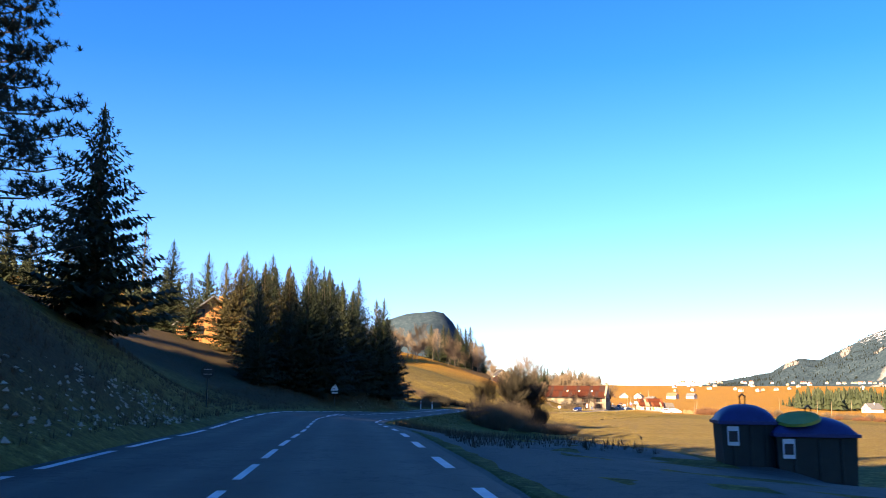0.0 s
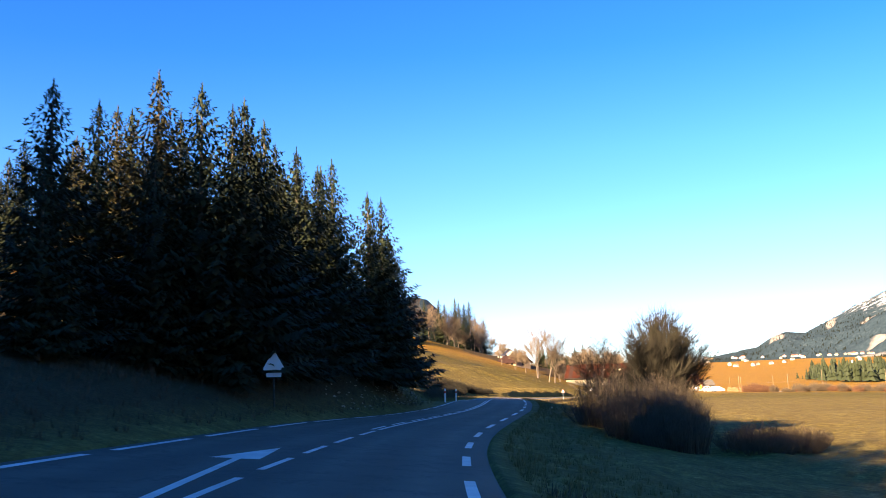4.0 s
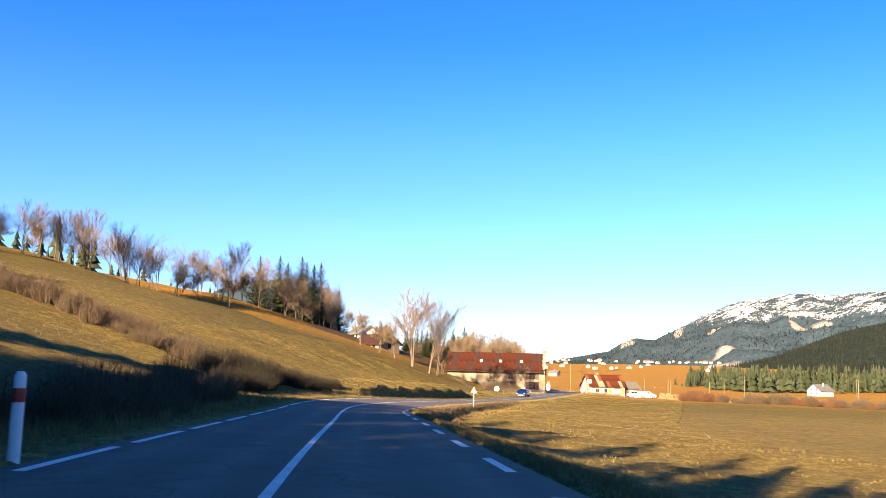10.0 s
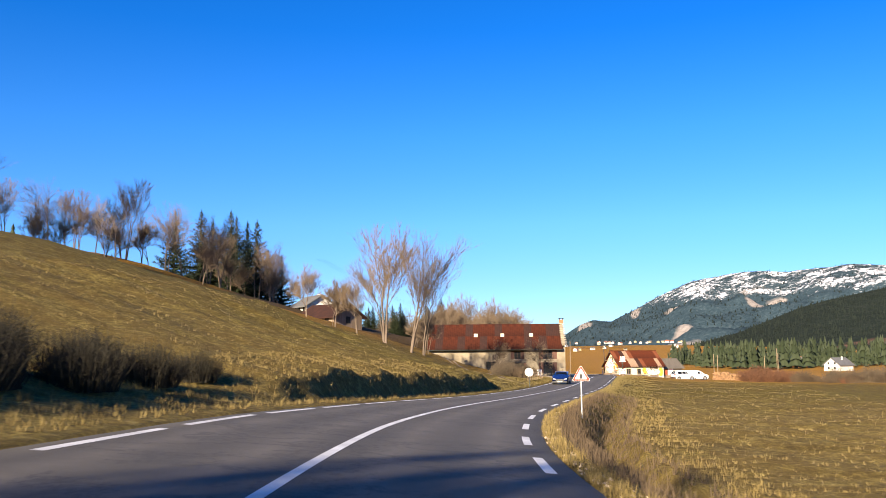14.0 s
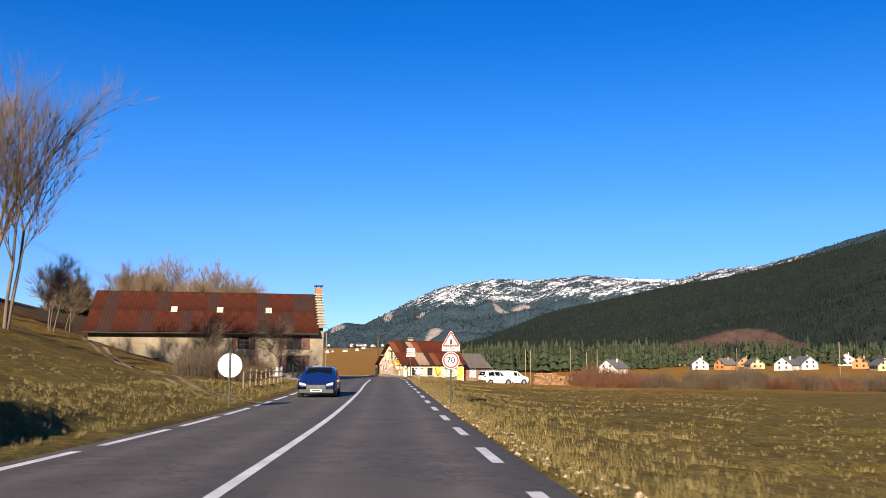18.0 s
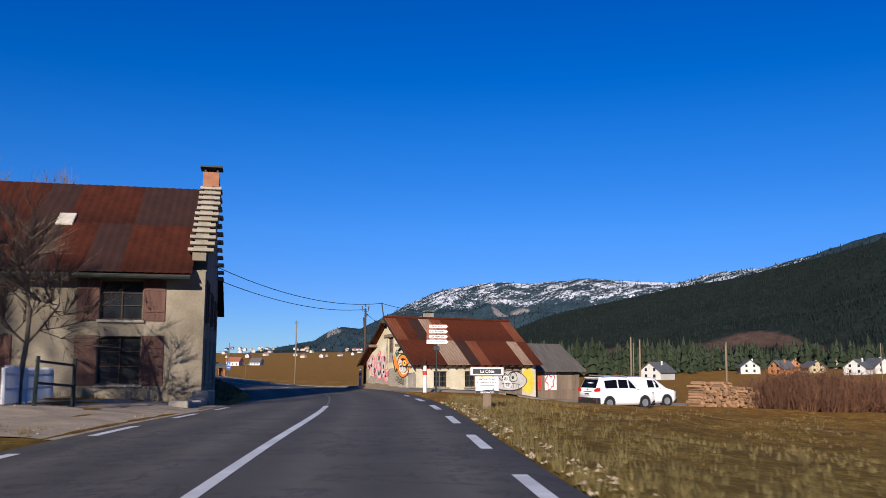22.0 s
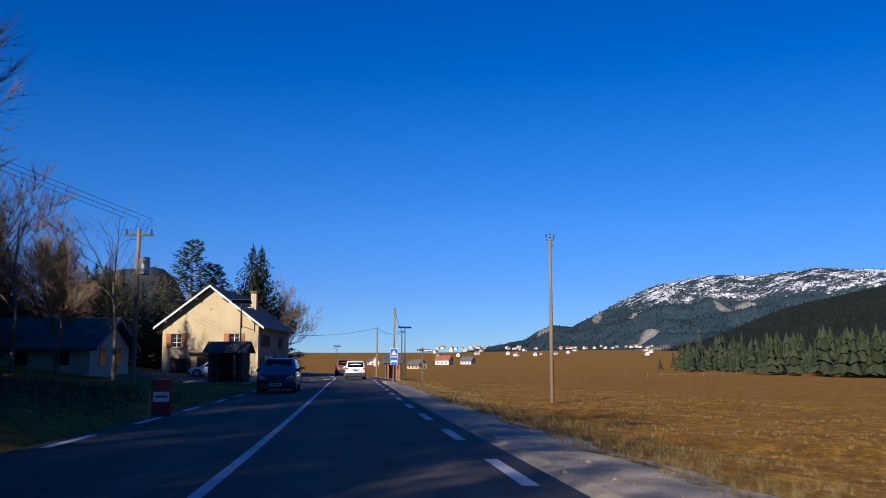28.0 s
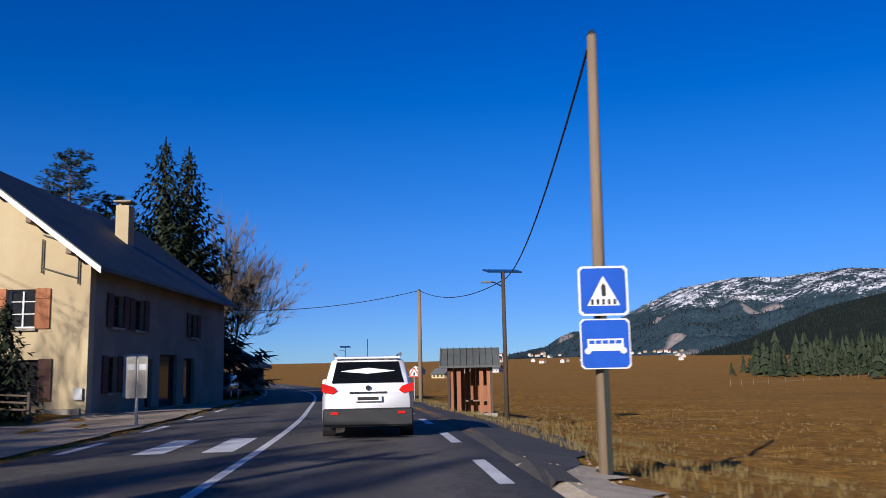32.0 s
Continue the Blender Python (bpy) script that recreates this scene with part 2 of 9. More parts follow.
M_MEADOW, M_ROAD = meadow_material(), asphalt_material()
# blue is mixed into the far ridge's and hill's tones to stand in for haze
M_MOUNT = mountain_material("wooded_mountain_haze_blue", (0.014, 0.026, 0.036), (0.036, 0.058, 0.072), (0.09, 0.105, 0.112), (0.36, 0.32, 0.29))
M_SPUR = mountain_material("wooded_spur", (0.008, 0.012, 0.011), (0.019, 0.025, 0.022), (0.042, 0.042, 0.036), (0.12, 0.078, 0.06))
M_PAINT = mat("road_paint", (0.72, 0.72, 0.7), (0.42, 0.41, 0.4), 1.2, 40.0, 0.6, amount=0.7)
M_FAINT = mat("worn_away_paint", (0.19, 0.175, 0.155), (0.09, 0.08, 0.068), 1.4, 30.0, 0.7, amount=0.8)
M_VERGE = mat("dirty_verge_gravel", (0.62, 0.52, 0.38), (0.2, 0.165, 0.115), 1.3, 30.0, 0.95, bump=0.9, amount=1.0)
M_GRAVEL = mat("pale_gravel", (0.5, 0.4, 0.27), (0.17, 0.13, 0.085), 0.9, 26.0, 0.95, bump=0.7, amount=1.0)
M_DIRT = mat("dirt_track", (0.28, 0.21, 0.13), (0.13, 0.095, 0.055), 0.7, 18.0, 0.95, bump=0.6, amount=0.9)
M_BARK = mat("bark", (0.17, 0.13, 0.095), (0.065, 0.05, 0.037), 3.0, 30.0, 0.95, bump=0.6, stretch=(1, 1, 0.25))
M_TWIG = mat("bare_twig", (0.17, 0.125, 0.08), (0.085, 0.06, 0.04), 2.0, 20.0, 0.9, bump=0.0)
M_NEEDLE = mat("spruce_needles", (0.026, 0.036, 0.012), (0.009, 0.014, 0.006), 0.8, 14.0, 0.75, bump=0.0, amount=0.9, vary=0.25)
M_FARWOOD = mat("far_dark_conifers", (0.02, 0.026, 0.022), (0.008, 0.011, 0.01), 0.05, 2.0, 0.95, bump=0.0, spec=0.0)
# yellower spruce needles, with sunlight put into the colour
M_NEEDLE2 = mat("sunlit_spruce_needles", (0.06, 0.048, 0.012), (0.018, 0.018, 0.006), 0.7, 12.0, 0.8, bump=0.0, amount=0.9, vary=0.25)
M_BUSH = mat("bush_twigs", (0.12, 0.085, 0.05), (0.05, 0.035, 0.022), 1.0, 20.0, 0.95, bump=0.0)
M_OLIVE = mat("olive_dead_grass", (0.19, 0.145, 0.05), (0.075, 0.06, 0.02), 2.0, 20.0, 0.9, bump=0.0)
M_OLDWOOD = mat("weathered_grey_wood", (0.15, 0.115, 0.08), (0.07, 0.052, 0.038), 1.2, 26.0, 0.9, bump=0.4, stretch=(4, 4, 0.25))
# darker twig colour that stands in for shade on shrubs and thicket
M_SHADEBUSH = mat("shade_dark_twigs", (0.03, 0.026, 0.016), (0.014, 0.012, 0.008), 1.0, 20.0, 0.95, bump=0.0)
M_HEDGE = mat("grey_brown_hedge_twigs", (0.13, 0.1, 0.065), (0.05, 0.038, 0.025), 0.8, 20.0, 0.95, bump=0.0)
M_BLACKWOOD = mat("blackened_wood", (0.035, 0.028, 0.022), (0.018, 0.015, 0.012), 2.0, 25.0, 0.85, bump=0.4, stretch=(1, 1, 0.15))
M_REDBUSH = mat("reddish_twigs", (0.17, 0.08, 0.04), (0.07, 0.035, 0.02), 1.0, 20.0, 0.95, bump=0.0)
M_STRAW = mat("dry_straw", (0.22, 0.165, 0.06), (0.1, 0.07, 0.022), 2.0, 20.0, 0.9, bump=0.0)
M_RUST = mat("rusty_sheet_roof", (0.125, 0.03, 0.011), (0.026, 0.008, 0.005), 0.5, 9.0, 0.92, bump=0.3, amount=0.7, stretch=(1.0, 1.0, 0.4), spec=0.12)
M_FARMRUST = mat("dark_rusty_farm_roof", (0.085, 0.022, 0.01), (0.018, 0.007, 0.005), 0.4, 9.0, 0.95, bump=0.3, amount=0.6, stretch=(1.0, 1.0, 0.4), spec=0.1)
M_PLASTER = mat("old_lime_plaster", (0.3, 0.255, 0.18), (0.13, 0.105, 0.07), 0.5, 12.0, 0.92, bump=0.3, amount=0.5)
M_STONEWALL = mat("rough_stone_wall", (0.4, 0.35, 0.27), (0.17, 0.14, 0.1), 1.6, 9.0, 0.95, bump=0.9, amount=1.0)
M_STONE = mat("pale_stone", (0.38, 0.34, 0.27), (0.2, 0.17, 0.13), 2.0, 20.0, 0.9, bump=0.5, vary=0.15)
M_WOOD = mat("weathered_wood", (0.27, 0.2, 0.135), (0.12, 0.085, 0.055), 2.0, 25.0, 0.9, bump=0.5, stretch=(1, 1, 0.15), vary=0.15)
M_DARKWOOD = mat("dark_wood", (0.09, 0.06, 0.04), (0.04, 0.028, 0.02), 2.0, 25.0, 0.85, bump=0.4, stretch=(1, 1, 0.15))
M_POLE = mat("pole_wood", (0.28, 0.21, 0.14), (0.14, 0.1, 0.06), 1.2, 20.0, 0.9, bump=0.5, stretch=(1, 1, 0.1))
M_YELLOW = mat("cream_yellow_render", (0.5, 0.41, 0.24), (0.38, 0.3, 0.17), 0.35, 14.0, 0.9, bump=0.25, amount=0.4)
M_SLATE = mat("grey_green_sheet_roof", (0.11, 0.12, 0.11), (0.06, 0.065, 0.06), 0.6, 10.0, 0.7, bump=0.3)
M_SHUTTER = mat("orange_brown_shutter", (0.42, 0.16, 0.055), (0.24, 0.09, 0.035), 1.5, 20.0, 0.7, bump=0.3, stretch=(4, 4, 0.4))
M_GLASS = plain("dark_window_glass", (0.02, 0.022, 0.025), 0.08)
M_WHITE = mat("white_enamel", (0.78, 0.78, 0.76), (0.66, 0.65, 0.62), 1.0, 20.0, 0.45, bump=0.0, amount=0.3)
M_RED = mat("red_enamel", (0.6, 0.05, 0.03), (0.48, 0.04, 0.025), 2.0, 20.0, 0.45, bump=0.0)
M_BLUE = mat("blue_enamel", (0.02, 0.09, 0.48), (0.015, 0.07, 0.38), 2.0, 20.0, 0.45, bump=0.0)
M_BLACK = plain("black_enamel", (0.012, 0.012, 0.013), 0.5)
M_GREY = mat("grey_galvanised", (0.4, 0.41, 0.42), (0.25, 0.26, 0.27), 2.0, 30.0, 0.5, metal=0.6, bump=0.1)
M_DARKMETAL = mat("dark_green_metal", (0.035, 0.045, 0.04), (0.02, 0.025, 0.022), 2.0, 25.0, 0.5, metal=0.3, bump=0.1)
M_RUBBER = mat("tyre_rubber", (0.02, 0.02, 0.02), (0.012, 0.012, 0.012), 4.0, 40.0, 0.85, bump=0.1)
M_CARWHITE = plain("white_car_paint", (0.8, 0.8, 0.8), 0.25, 0.0, 0.6)
M_CARGLASS = plain("tinted_car_glass", (0.01, 0.011, 0.012), 0.05)
M_CARBLACK = plain("black_car_plastic", (0.018, 0.018, 0.019), 0.55)
M_CHROME = plain("chrome", (0.6, 0.6, 0.6), 0.15, 1.0)
M_TAIL = plain("red_tail_lamp", (0.5, 0.015, 0.01), 0.15)


# ---- mesh helpers ----
def mesh_object(name, verts, faces, material, parent=None, label="", smooth=False):
    me = bpy.data.meshes.new(name)
    me.from_pydata([tuple(map(float, v)) for v in verts] if not isinstance(verts, np.ndarray) else verts.tolist(), [], faces if not isinstance(faces, np.ndarray) else faces.tolist())
    for m in material if isinstance(material, (list, tuple)) else (material,):
        me.materials.append(m)
    if smooth:
        me.polygons.foreach_set("use_smooth", [True] * len(me.polygons))
    me.update()
    ob = new(name, me)
    if parent:
        ob.parent = parent
    if label:
        ob["label"] = label
    return ob


def part(name, bm, material, parent, label="", smooth=False):
    me = bpy.data.meshes.new(name)
    bm.to_mesh(me)
    bm.free()
    for m in material if isinstance(material, (list, tuple)) else (material,):
        me.materials.append(m)
    if smooth:
        me.polygons.foreach_set("use_smooth", [True] * len(me.polygons))
    ob = new(name, me)
    ob.parent = parent
    if label:
        ob["label"] = label
    return ob


def thing(name, m, label, category, group="", kind=""):
    e = new(name)
    e.empty_display_size = 0.2
    e.matrix_world = m
    return tagged(e, label, category, group, kind)


def box(bm, x0, x1, y0, y1, z0, z1, bevel=0.0):
    r = bmesh.ops.create_cube(bm, size=1.0, matrix=Matrix.Translation(((x0 + x1) / 2, (y0 + y1) / 2, (z0 + z1) / 2)) @ Matrix.Diagonal((x1 - x0, y1 - y0, z1 - z0, 1)))
    if bevel:
        es = list({e for v in r["verts"] for e in v.link_edges})
        bmesh.ops.bevel(bm, geom=es, offset=bevel, segments=1, affect="EDGES")
    return bm


def nb():
    return bmesh.new()


def bxm(x0, x1, y0, y1, z0, z1, bevel=0.0):
    return box(nb(), x0, x1, y0, y1, z0, z1, bevel)


def prism(bm, pts, d0, d1, axis="y"):
    """A closed outline in a plane, pulled from d0 to d1 along the axis."""
    def at(p, d):
        return {"y": (p[0], d, p[1]), "x": (d, p[0], p[1]), "z": (p[0], p[1], d)}[axis]
    a = [bm.verts.new(at(p, d0)) for p in pts]
    b = [bm.verts.new(at(p, d1)) for p in pts]
    n = len(pts)
    fs = [bm.faces.new(a), bm.faces.new(b[::-1])]
    for i in range(n):
        fs.append(bm.faces.new((a[i], b[i], b[(i + 1) % n], a[(i + 1) % n])))
    bmesh.ops.recalc_face_normals(bm, faces=fs)
    return bm


def cyl(bm, p0, p1, r0, r1=None, n=10):
    p0, p1 = Vector(p0), Vector(p1)
    r1 = r0 if r1 is None else r1
    q = (p1 - p0).to_track_quat("Z", "Y")
    rings = []
    for p, r in ((p0, r0), (p1, r1)):
        rings.append([bm.verts.new(p + q @ Vector((r * math.cos(a), r * math.sin(a), 0))) for a in (2 * math.pi * k / n for k in range(n))])
    for k in range(n):
        bm.faces.new((rings[0][k], rings[0][(k + 1) % n], rings[1][(k + 1) % n], rings[1][k]))
    bm.faces.new(rings[0][::-1])
    bm.faces.new(rings[1])
    return bm


def tube(bm, pts, r, n=6):
    """A bent tube through points; r: one radius, or one for each point."""
    rs = r if isinstance(r, (list, tuple)) else [r] * len(pts)
    pts = [Vector(p) for p in pts]
    rings = []
    for i, p in enumerate(pts):
        d = (pts[min(i + 1, len(pts) - 1)] - pts[max(i - 1, 0)]).normalized()
        q = d.to_track_quat("Z", "Y")
        rings.append([bm.verts.new(p + q @ Vector((rs[i] * math.cos(a), rs[i] * math.sin(a), 0))) for a in (2 * math.pi * k / n for k in range(n))])
    for a, b in zip(rings, rings[1:]):
        for k in range(n):
            bm.faces.new((a[k], a[(k + 1) % n], b[(k + 1) % n], b[k]))
    bm.faces.new(rings[0][::-1])
    bm.faces.new(rings[-1])
    return bm


# ---- the road's line ----
CONTROL = [
    (36.0, -120.0, 6.2), (28.5, -50.0, 5.5), (22.4, -4.5, 5.15), (18.3, 22.6, 4.99), (14.6, 51.0, 4.53), (14.0, 79.7, 3.95), (15.5, 108.4, 3.68),
    (17.1, 137.0, 3.43), (18.5, 165.9, 2.77), (20.7, 195.5, 1.98), (27.6, 224.8, 1.21), (38.6, 251.6, 0.62), (49.7, 277.5, 0.11), (61.3, 304.9, -0.04),
    (72.1, 331.9, -0.16), (80.1, 359.5, -0.49), (84.6, 388.1, -0.89), (88.5, 416.8, -1.04), (92.2, 445.5, -1.01),
    (95.6, 475.0, -1.05), (98.0, 520.0, -1.2), (97.0, 600.0, -1.5), (92.0, 760.0, -2.0),
]


def spline(points, step):
    out = []
    P = [np.array(p, float) for p in points]
    for i in range(1, len(P) - 2):
        a, b, c, d = P[i - 1: i + 3]
        n = max(2, int(np.linalg.norm(c - b) / step))
        for k in range(n):
            t = k / n
            out.append(0.5 * (2 * b + (c - a) * t + (2 * a - 5 * b + 4 * c - d) * t * t + (3 * b - a - 3 * c + d) * t ** 3))
    out.append(P[-2])
    return np.array(out)


CL = spline([(44.0, -190.0, 7.0)] + CONTROL + [(84.0, 900.0, -2.4)], 1.0)
SEG = np.diff(CL[:, :2], axis=0)
ARC = np.r_[0, np.cumsum(np.hypot(SEG[:, 0], SEG[:, 1]))]
ARC -= ARC[np.argmin(np.hypot(CL[:, 0] - 22.4, CL[:, 1] + 4.5))]
# where the painted centre swings right (+) or left of the first line, and how far the bends are banked (+: down to the right)
SWING = np.array([(-60, 0), (20, 0), (31, -0.05), (44, -0.35), (54, -0.75), (67, -1.1), (80, -1.2), (90, -0.8), (100, 0.0), (110, 0.66), (118, 0.85), (126, 0.95), (140, 0.8), (152, 0.62), (165, 0.55), (181, 0.39), (190, 0.3),
                  (199, 0.1), (211, -0.1), (222, -0.3), (234, -0.2), (250, -0.1), (270, -0.05), (332, 0.0), (345, 0.4), (357, 0.75), (368, 0.85), (385, 0.45), (402, 0.15), (443, -0.2), (460, -0.25), (520, -0.1)], float)
BANK = np.array([(30, 0), (46, 0.05), (62, 0.085), (88, 0.075), (104, 0.02), (120, 0), (188, 0.02), (205, 0.075), (222, 0.085), (238, 0.05), (256, 0.01), (272, 0), (338, 0), (352, -0.035), (374, -0.03), (392, 0)], float)


def smooth_along(rows):
    v = np.interp(ARC, rows[:, 0], rows[:, 1])
    return np.convolve(np.pad(v, 6, "edge"), np.hanning(15)[1:-1] / np.hanning(15).sum(), "valid")


TILT = smooth_along(BANK)
ALONG = np.gradient(CL[:, :2], axis=0)
ALONG /= np.hypot(ALONG[:, 0], ALONG[:, 1])[:, None]
CL[:, :2] += np.stack([ALONG[:, 1], -ALONG[:, 0]], 1) * smooth_along(SWING)[:, None]
CL[:, 2] += TILT * 1.65


def road_at(s, u=0.0):
    """The place u metres right of the centre line at s metres along, the road's height there and its heading in degrees."""
    x, y, z = (np.interp(s, ARC, CL[:, k]) for k in range(3))
    x1, y1 = np.interp(s + 1, ARC, CL[:, 0]), np.interp(s + 1, ARC, CL[:, 1])
    x0, y0 = np.interp(s - 1, ARC, CL[:, 0]), np.interp(s - 1, ARC, CL[:, 1])
    dx, dy = x1 - x0, y1 - y0
    L = np.hypot(dx, dy)
    z = z - np.interp(s, ARC, TILT) * np.clip(u, -4.6, 4.6)
    return x + dy / L * u, y - dx / L * u, z, np.degrees(np.arctan2(-dx, dy))


def road_coords(x, y):
    """Metres along and right of the road, and the road's height, for arrays of places."""
    x, y = np.atleast_1d(x).astype(float), np.atleast_1d(y).astype(float)
    s, u, z = (np.empty(len(x)) for _ in range(3))
    cx, cy, ca = CL[::2, 0], CL[::2, 1], ARC[::2]
    tx, ty = np.gradient(cx), np.gradient(cy)
    L = np.hypot(tx, ty)
    tx, ty = tx / L, ty / L
    for i in range(0, len(x), 4000):
        a, b = x[i:i + 4000, None] - cx, y[i:i + 4000, None] - cy
        k = np.argmin(a * a + b * b, axis=1)
        r = np.arange(len(k))
        a, b = a[r, k], b[r, k]
        s[i:i + 4000] = ca[k] + a * tx[k] + b * ty[k]
        u[i:i + 4000] = a * ty[k] - b * tx[k]
        far = (k == 0) | (k == len(cx) - 1)
        u[i:i + 4000] = np.where(far, np.sign(u[i:i + 4000]) * np.hypot(a, b), u[i:i + 4000])
    z = np.interp(s, ARC, CL[:, 2]) - np.interp(s, ARC, TILT) * np.clip(u, -4.6, 4.6)
    return s, u, z


# cross-sections: heights over the road at fixed distances left and right of its centre
UL = np.array([3.9, 5.0, 7.0, 10.0, 15.0, 25.0, 40.0, 80.0, 150.0, 300.0])
UR = np.array([3.9, 5.0, 7.0, 10.0, 16.0, 30.0, 60.0, 150.0, 400.0])
STATIONS = []


def station(s, left, right):
    STATIONS.append((s, left, right))


station(-140, (0, 0.4, 1.5, 3, 6, 11, 18, 38, 60, 90), (0, -0.1, -0.3, -0.5, -1.0, -1.5, -2, -3, -4))
station(-10, (0, 0.6, 2.5, 4.7, 6.9, 10, 14, 30, 55, 90), (0, 0.0, 0.0, -0.2, -1.0, -1.7, -2, -3, -4))
station(22, (0, 0.6, 2.6, 4.8, 6.8, 9.7, 13.6, 30, 55, 90), (0, 0.0, 0.0, -0.2, -1.2, -1.8, -2, -3, -4))
station(40, (0, 0.2, 1.4, 3.8, 6.5, 9.8, 13.4, 30, 55, 90), (0, -0.15, -0.5, -1.0, -1.6, -2, -2, -3, -4))
station(62, (0, 0.1, 0.4, 1.2, 3.4, 7.6, 12.4, 28, 50, 80), (0, -0.2, -0.7, -1.3, -1.9, -2.2, -2, -3, -4))
station(84, (0, 0.3, 1.2, 2.0, 3.4, 6.8, 11.4, 26, 48, 80), (0, -0.2, -0.5, -1.1, -1.9, -2.2, -2, -3, -4))
station(112, (0, 0.5, 2.2, 3.6, 4.8, 7.2, 11, 22, 44, 75), (0, -0.2, -0.6, -1.2, -1.9, -2.2, -2, -3, -4))
station(131, (0, 0.4, 1.8, 2.8, 3.8, 6.2, 10.2, 20, 40, 70), (0, -0.2, -0.6, -1.2, -1.9, -2.2, -2, -3, -4))
station(142, (0, 0.0, 0.1, 0.4, 1.6, 4.6, 9, 19, 36, 65), (0, -0.2, -0.6, -1.2, -1.9, -2.2, -2, -3, -4))
station(172, (0, 0.0, -0.3, -0.4, 0.8, 3.8, 8.0, 17, 32, 58), (0, -0.3, -0.9, -1.5, -1.9, -2.0, -2, -3, -4))
station(196, (0, 0.05, 0.2, 0.6, 2.2, 5.2, 9.2, 17.6, 33, 59), (0, -0.2, -0.8, -0.95, -1.3, -1.7, -2, -3, -4))
station(218, (0, 0.1, 0.5, 1.4, 3.2, 6.2, 10.1, 18.6, 34, 60), (0, -0.15, -0.7, -0.8, -1.1, -1.5, -2, -3, -4))
station(238, (0, 0.05, 0.6, 1.4, 2.9, 6.4, 10.7, 19.8, 36, 62), (0, -0.15, -0.6, -0.7, -1.1, -1.3, -1.8, -3, -4))
station(262, (0, 0.05, 0.6, 1.3, 2.8, 6.8, 11, 20, 35, 62), (0, 0.0, -0.3, -0.6, -0.8, -1.1, -1.6, -3, -4))
station(290, (0, 0.1, 0.5, 1.2, 2.4, 6.0, 10.4, 20, 35, 62), (0, 0.0, -0.2, -0.4, -0.6, -0.9, -1.4, -3, -4))
station(325, (0, 0.0, 0.2, 0.5, 1.2, 4.6, 9.0, 19.5, 35, 62), (0, 0.0, -0.2, -0.4, -0.6, -0.8, -1.2, -3, -4))
station(352, (0, 0.1, 0.2, 0.3, 0.6, 2.0, 8.0, 19, 34, 62), (0, 0.0, -0.05, -0.4, -0.95, -1.35, -1.7, -3, -4))
station(380, (0, 0.5, 1.3, 2.1, 3.4, 5.8, 9.0, 19, 33, 62), (0, -0.05, -0.15, -0.4, -1.0, -1.5, -1.9, -3, -4))
station(420, (0, 0.5, 1.1, 1.8, 3.0, 5.4, 9.0, 18.5, 32, 62), (0, -0.1, -0.4, -0.7, -0.9, -1.1, -1.5, -3, -4))
station(445, (0, 0.0, 0.1, 0.2, 0.5, 2.0, 5.0, 12, 26, 60), (0, -0.1, -0.5, -0.8, -1.0, -1.2, -1.6, -3, -4))
station(520, (0, 0.0, 0.0, 0.1, 0.3, 1.0, 4.0, 12, 26, 60), (0, -0.2, -0.5, -0.9, -1.2, -1.4, -1.8, -3, -4))
station(760, (0, 0.0, 0.1, 0.2, 0.5, 1.6, 5.0, 16, 36, 70), (0, -0.2, -0.5, -0.8, -1.0, -1.2, -1.6, -3, -4))
ST = np.array([a[0] for a in STATIONS], float)
TL = np.array([a[1] for a in STATIONS], float)
TR = np.array([a[2] for a in STATIONS], float)


def table(s, u, us, t):
    i = np.clip(np.searchsorted(ST, s) - 1, 0, len(ST) - 2)
    f = np.clip((s - ST[i]) / (ST[i + 1] - ST[i]), 0, 1)
    f = f * f * (3 - 2 * f)
    j = np.clip(np.searchsorted(us, u) - 1, 0, len(us) - 2)
    g = np.clip((u - us[j]) / (us[j + 1] - us[j]), 0, 1)
    a = t[i, j] * (1 - g) + t[i, j + 1] * g
    b = t[i + 1, j] * (1 - g) + t[i + 1, j + 1] * g
    return a * (1 - f) + b * f


def wob(x, y, k):
    return np.sin(x * 0.9 * k + 1.3) * np.cos(y * 1.1 * k + 0.4) + 0.5 * np.sin(x * 2.3 * k + y * 1.7 * k) + 0.35 * np.cos(y * 3.1 * k - x * 2.7 * k)


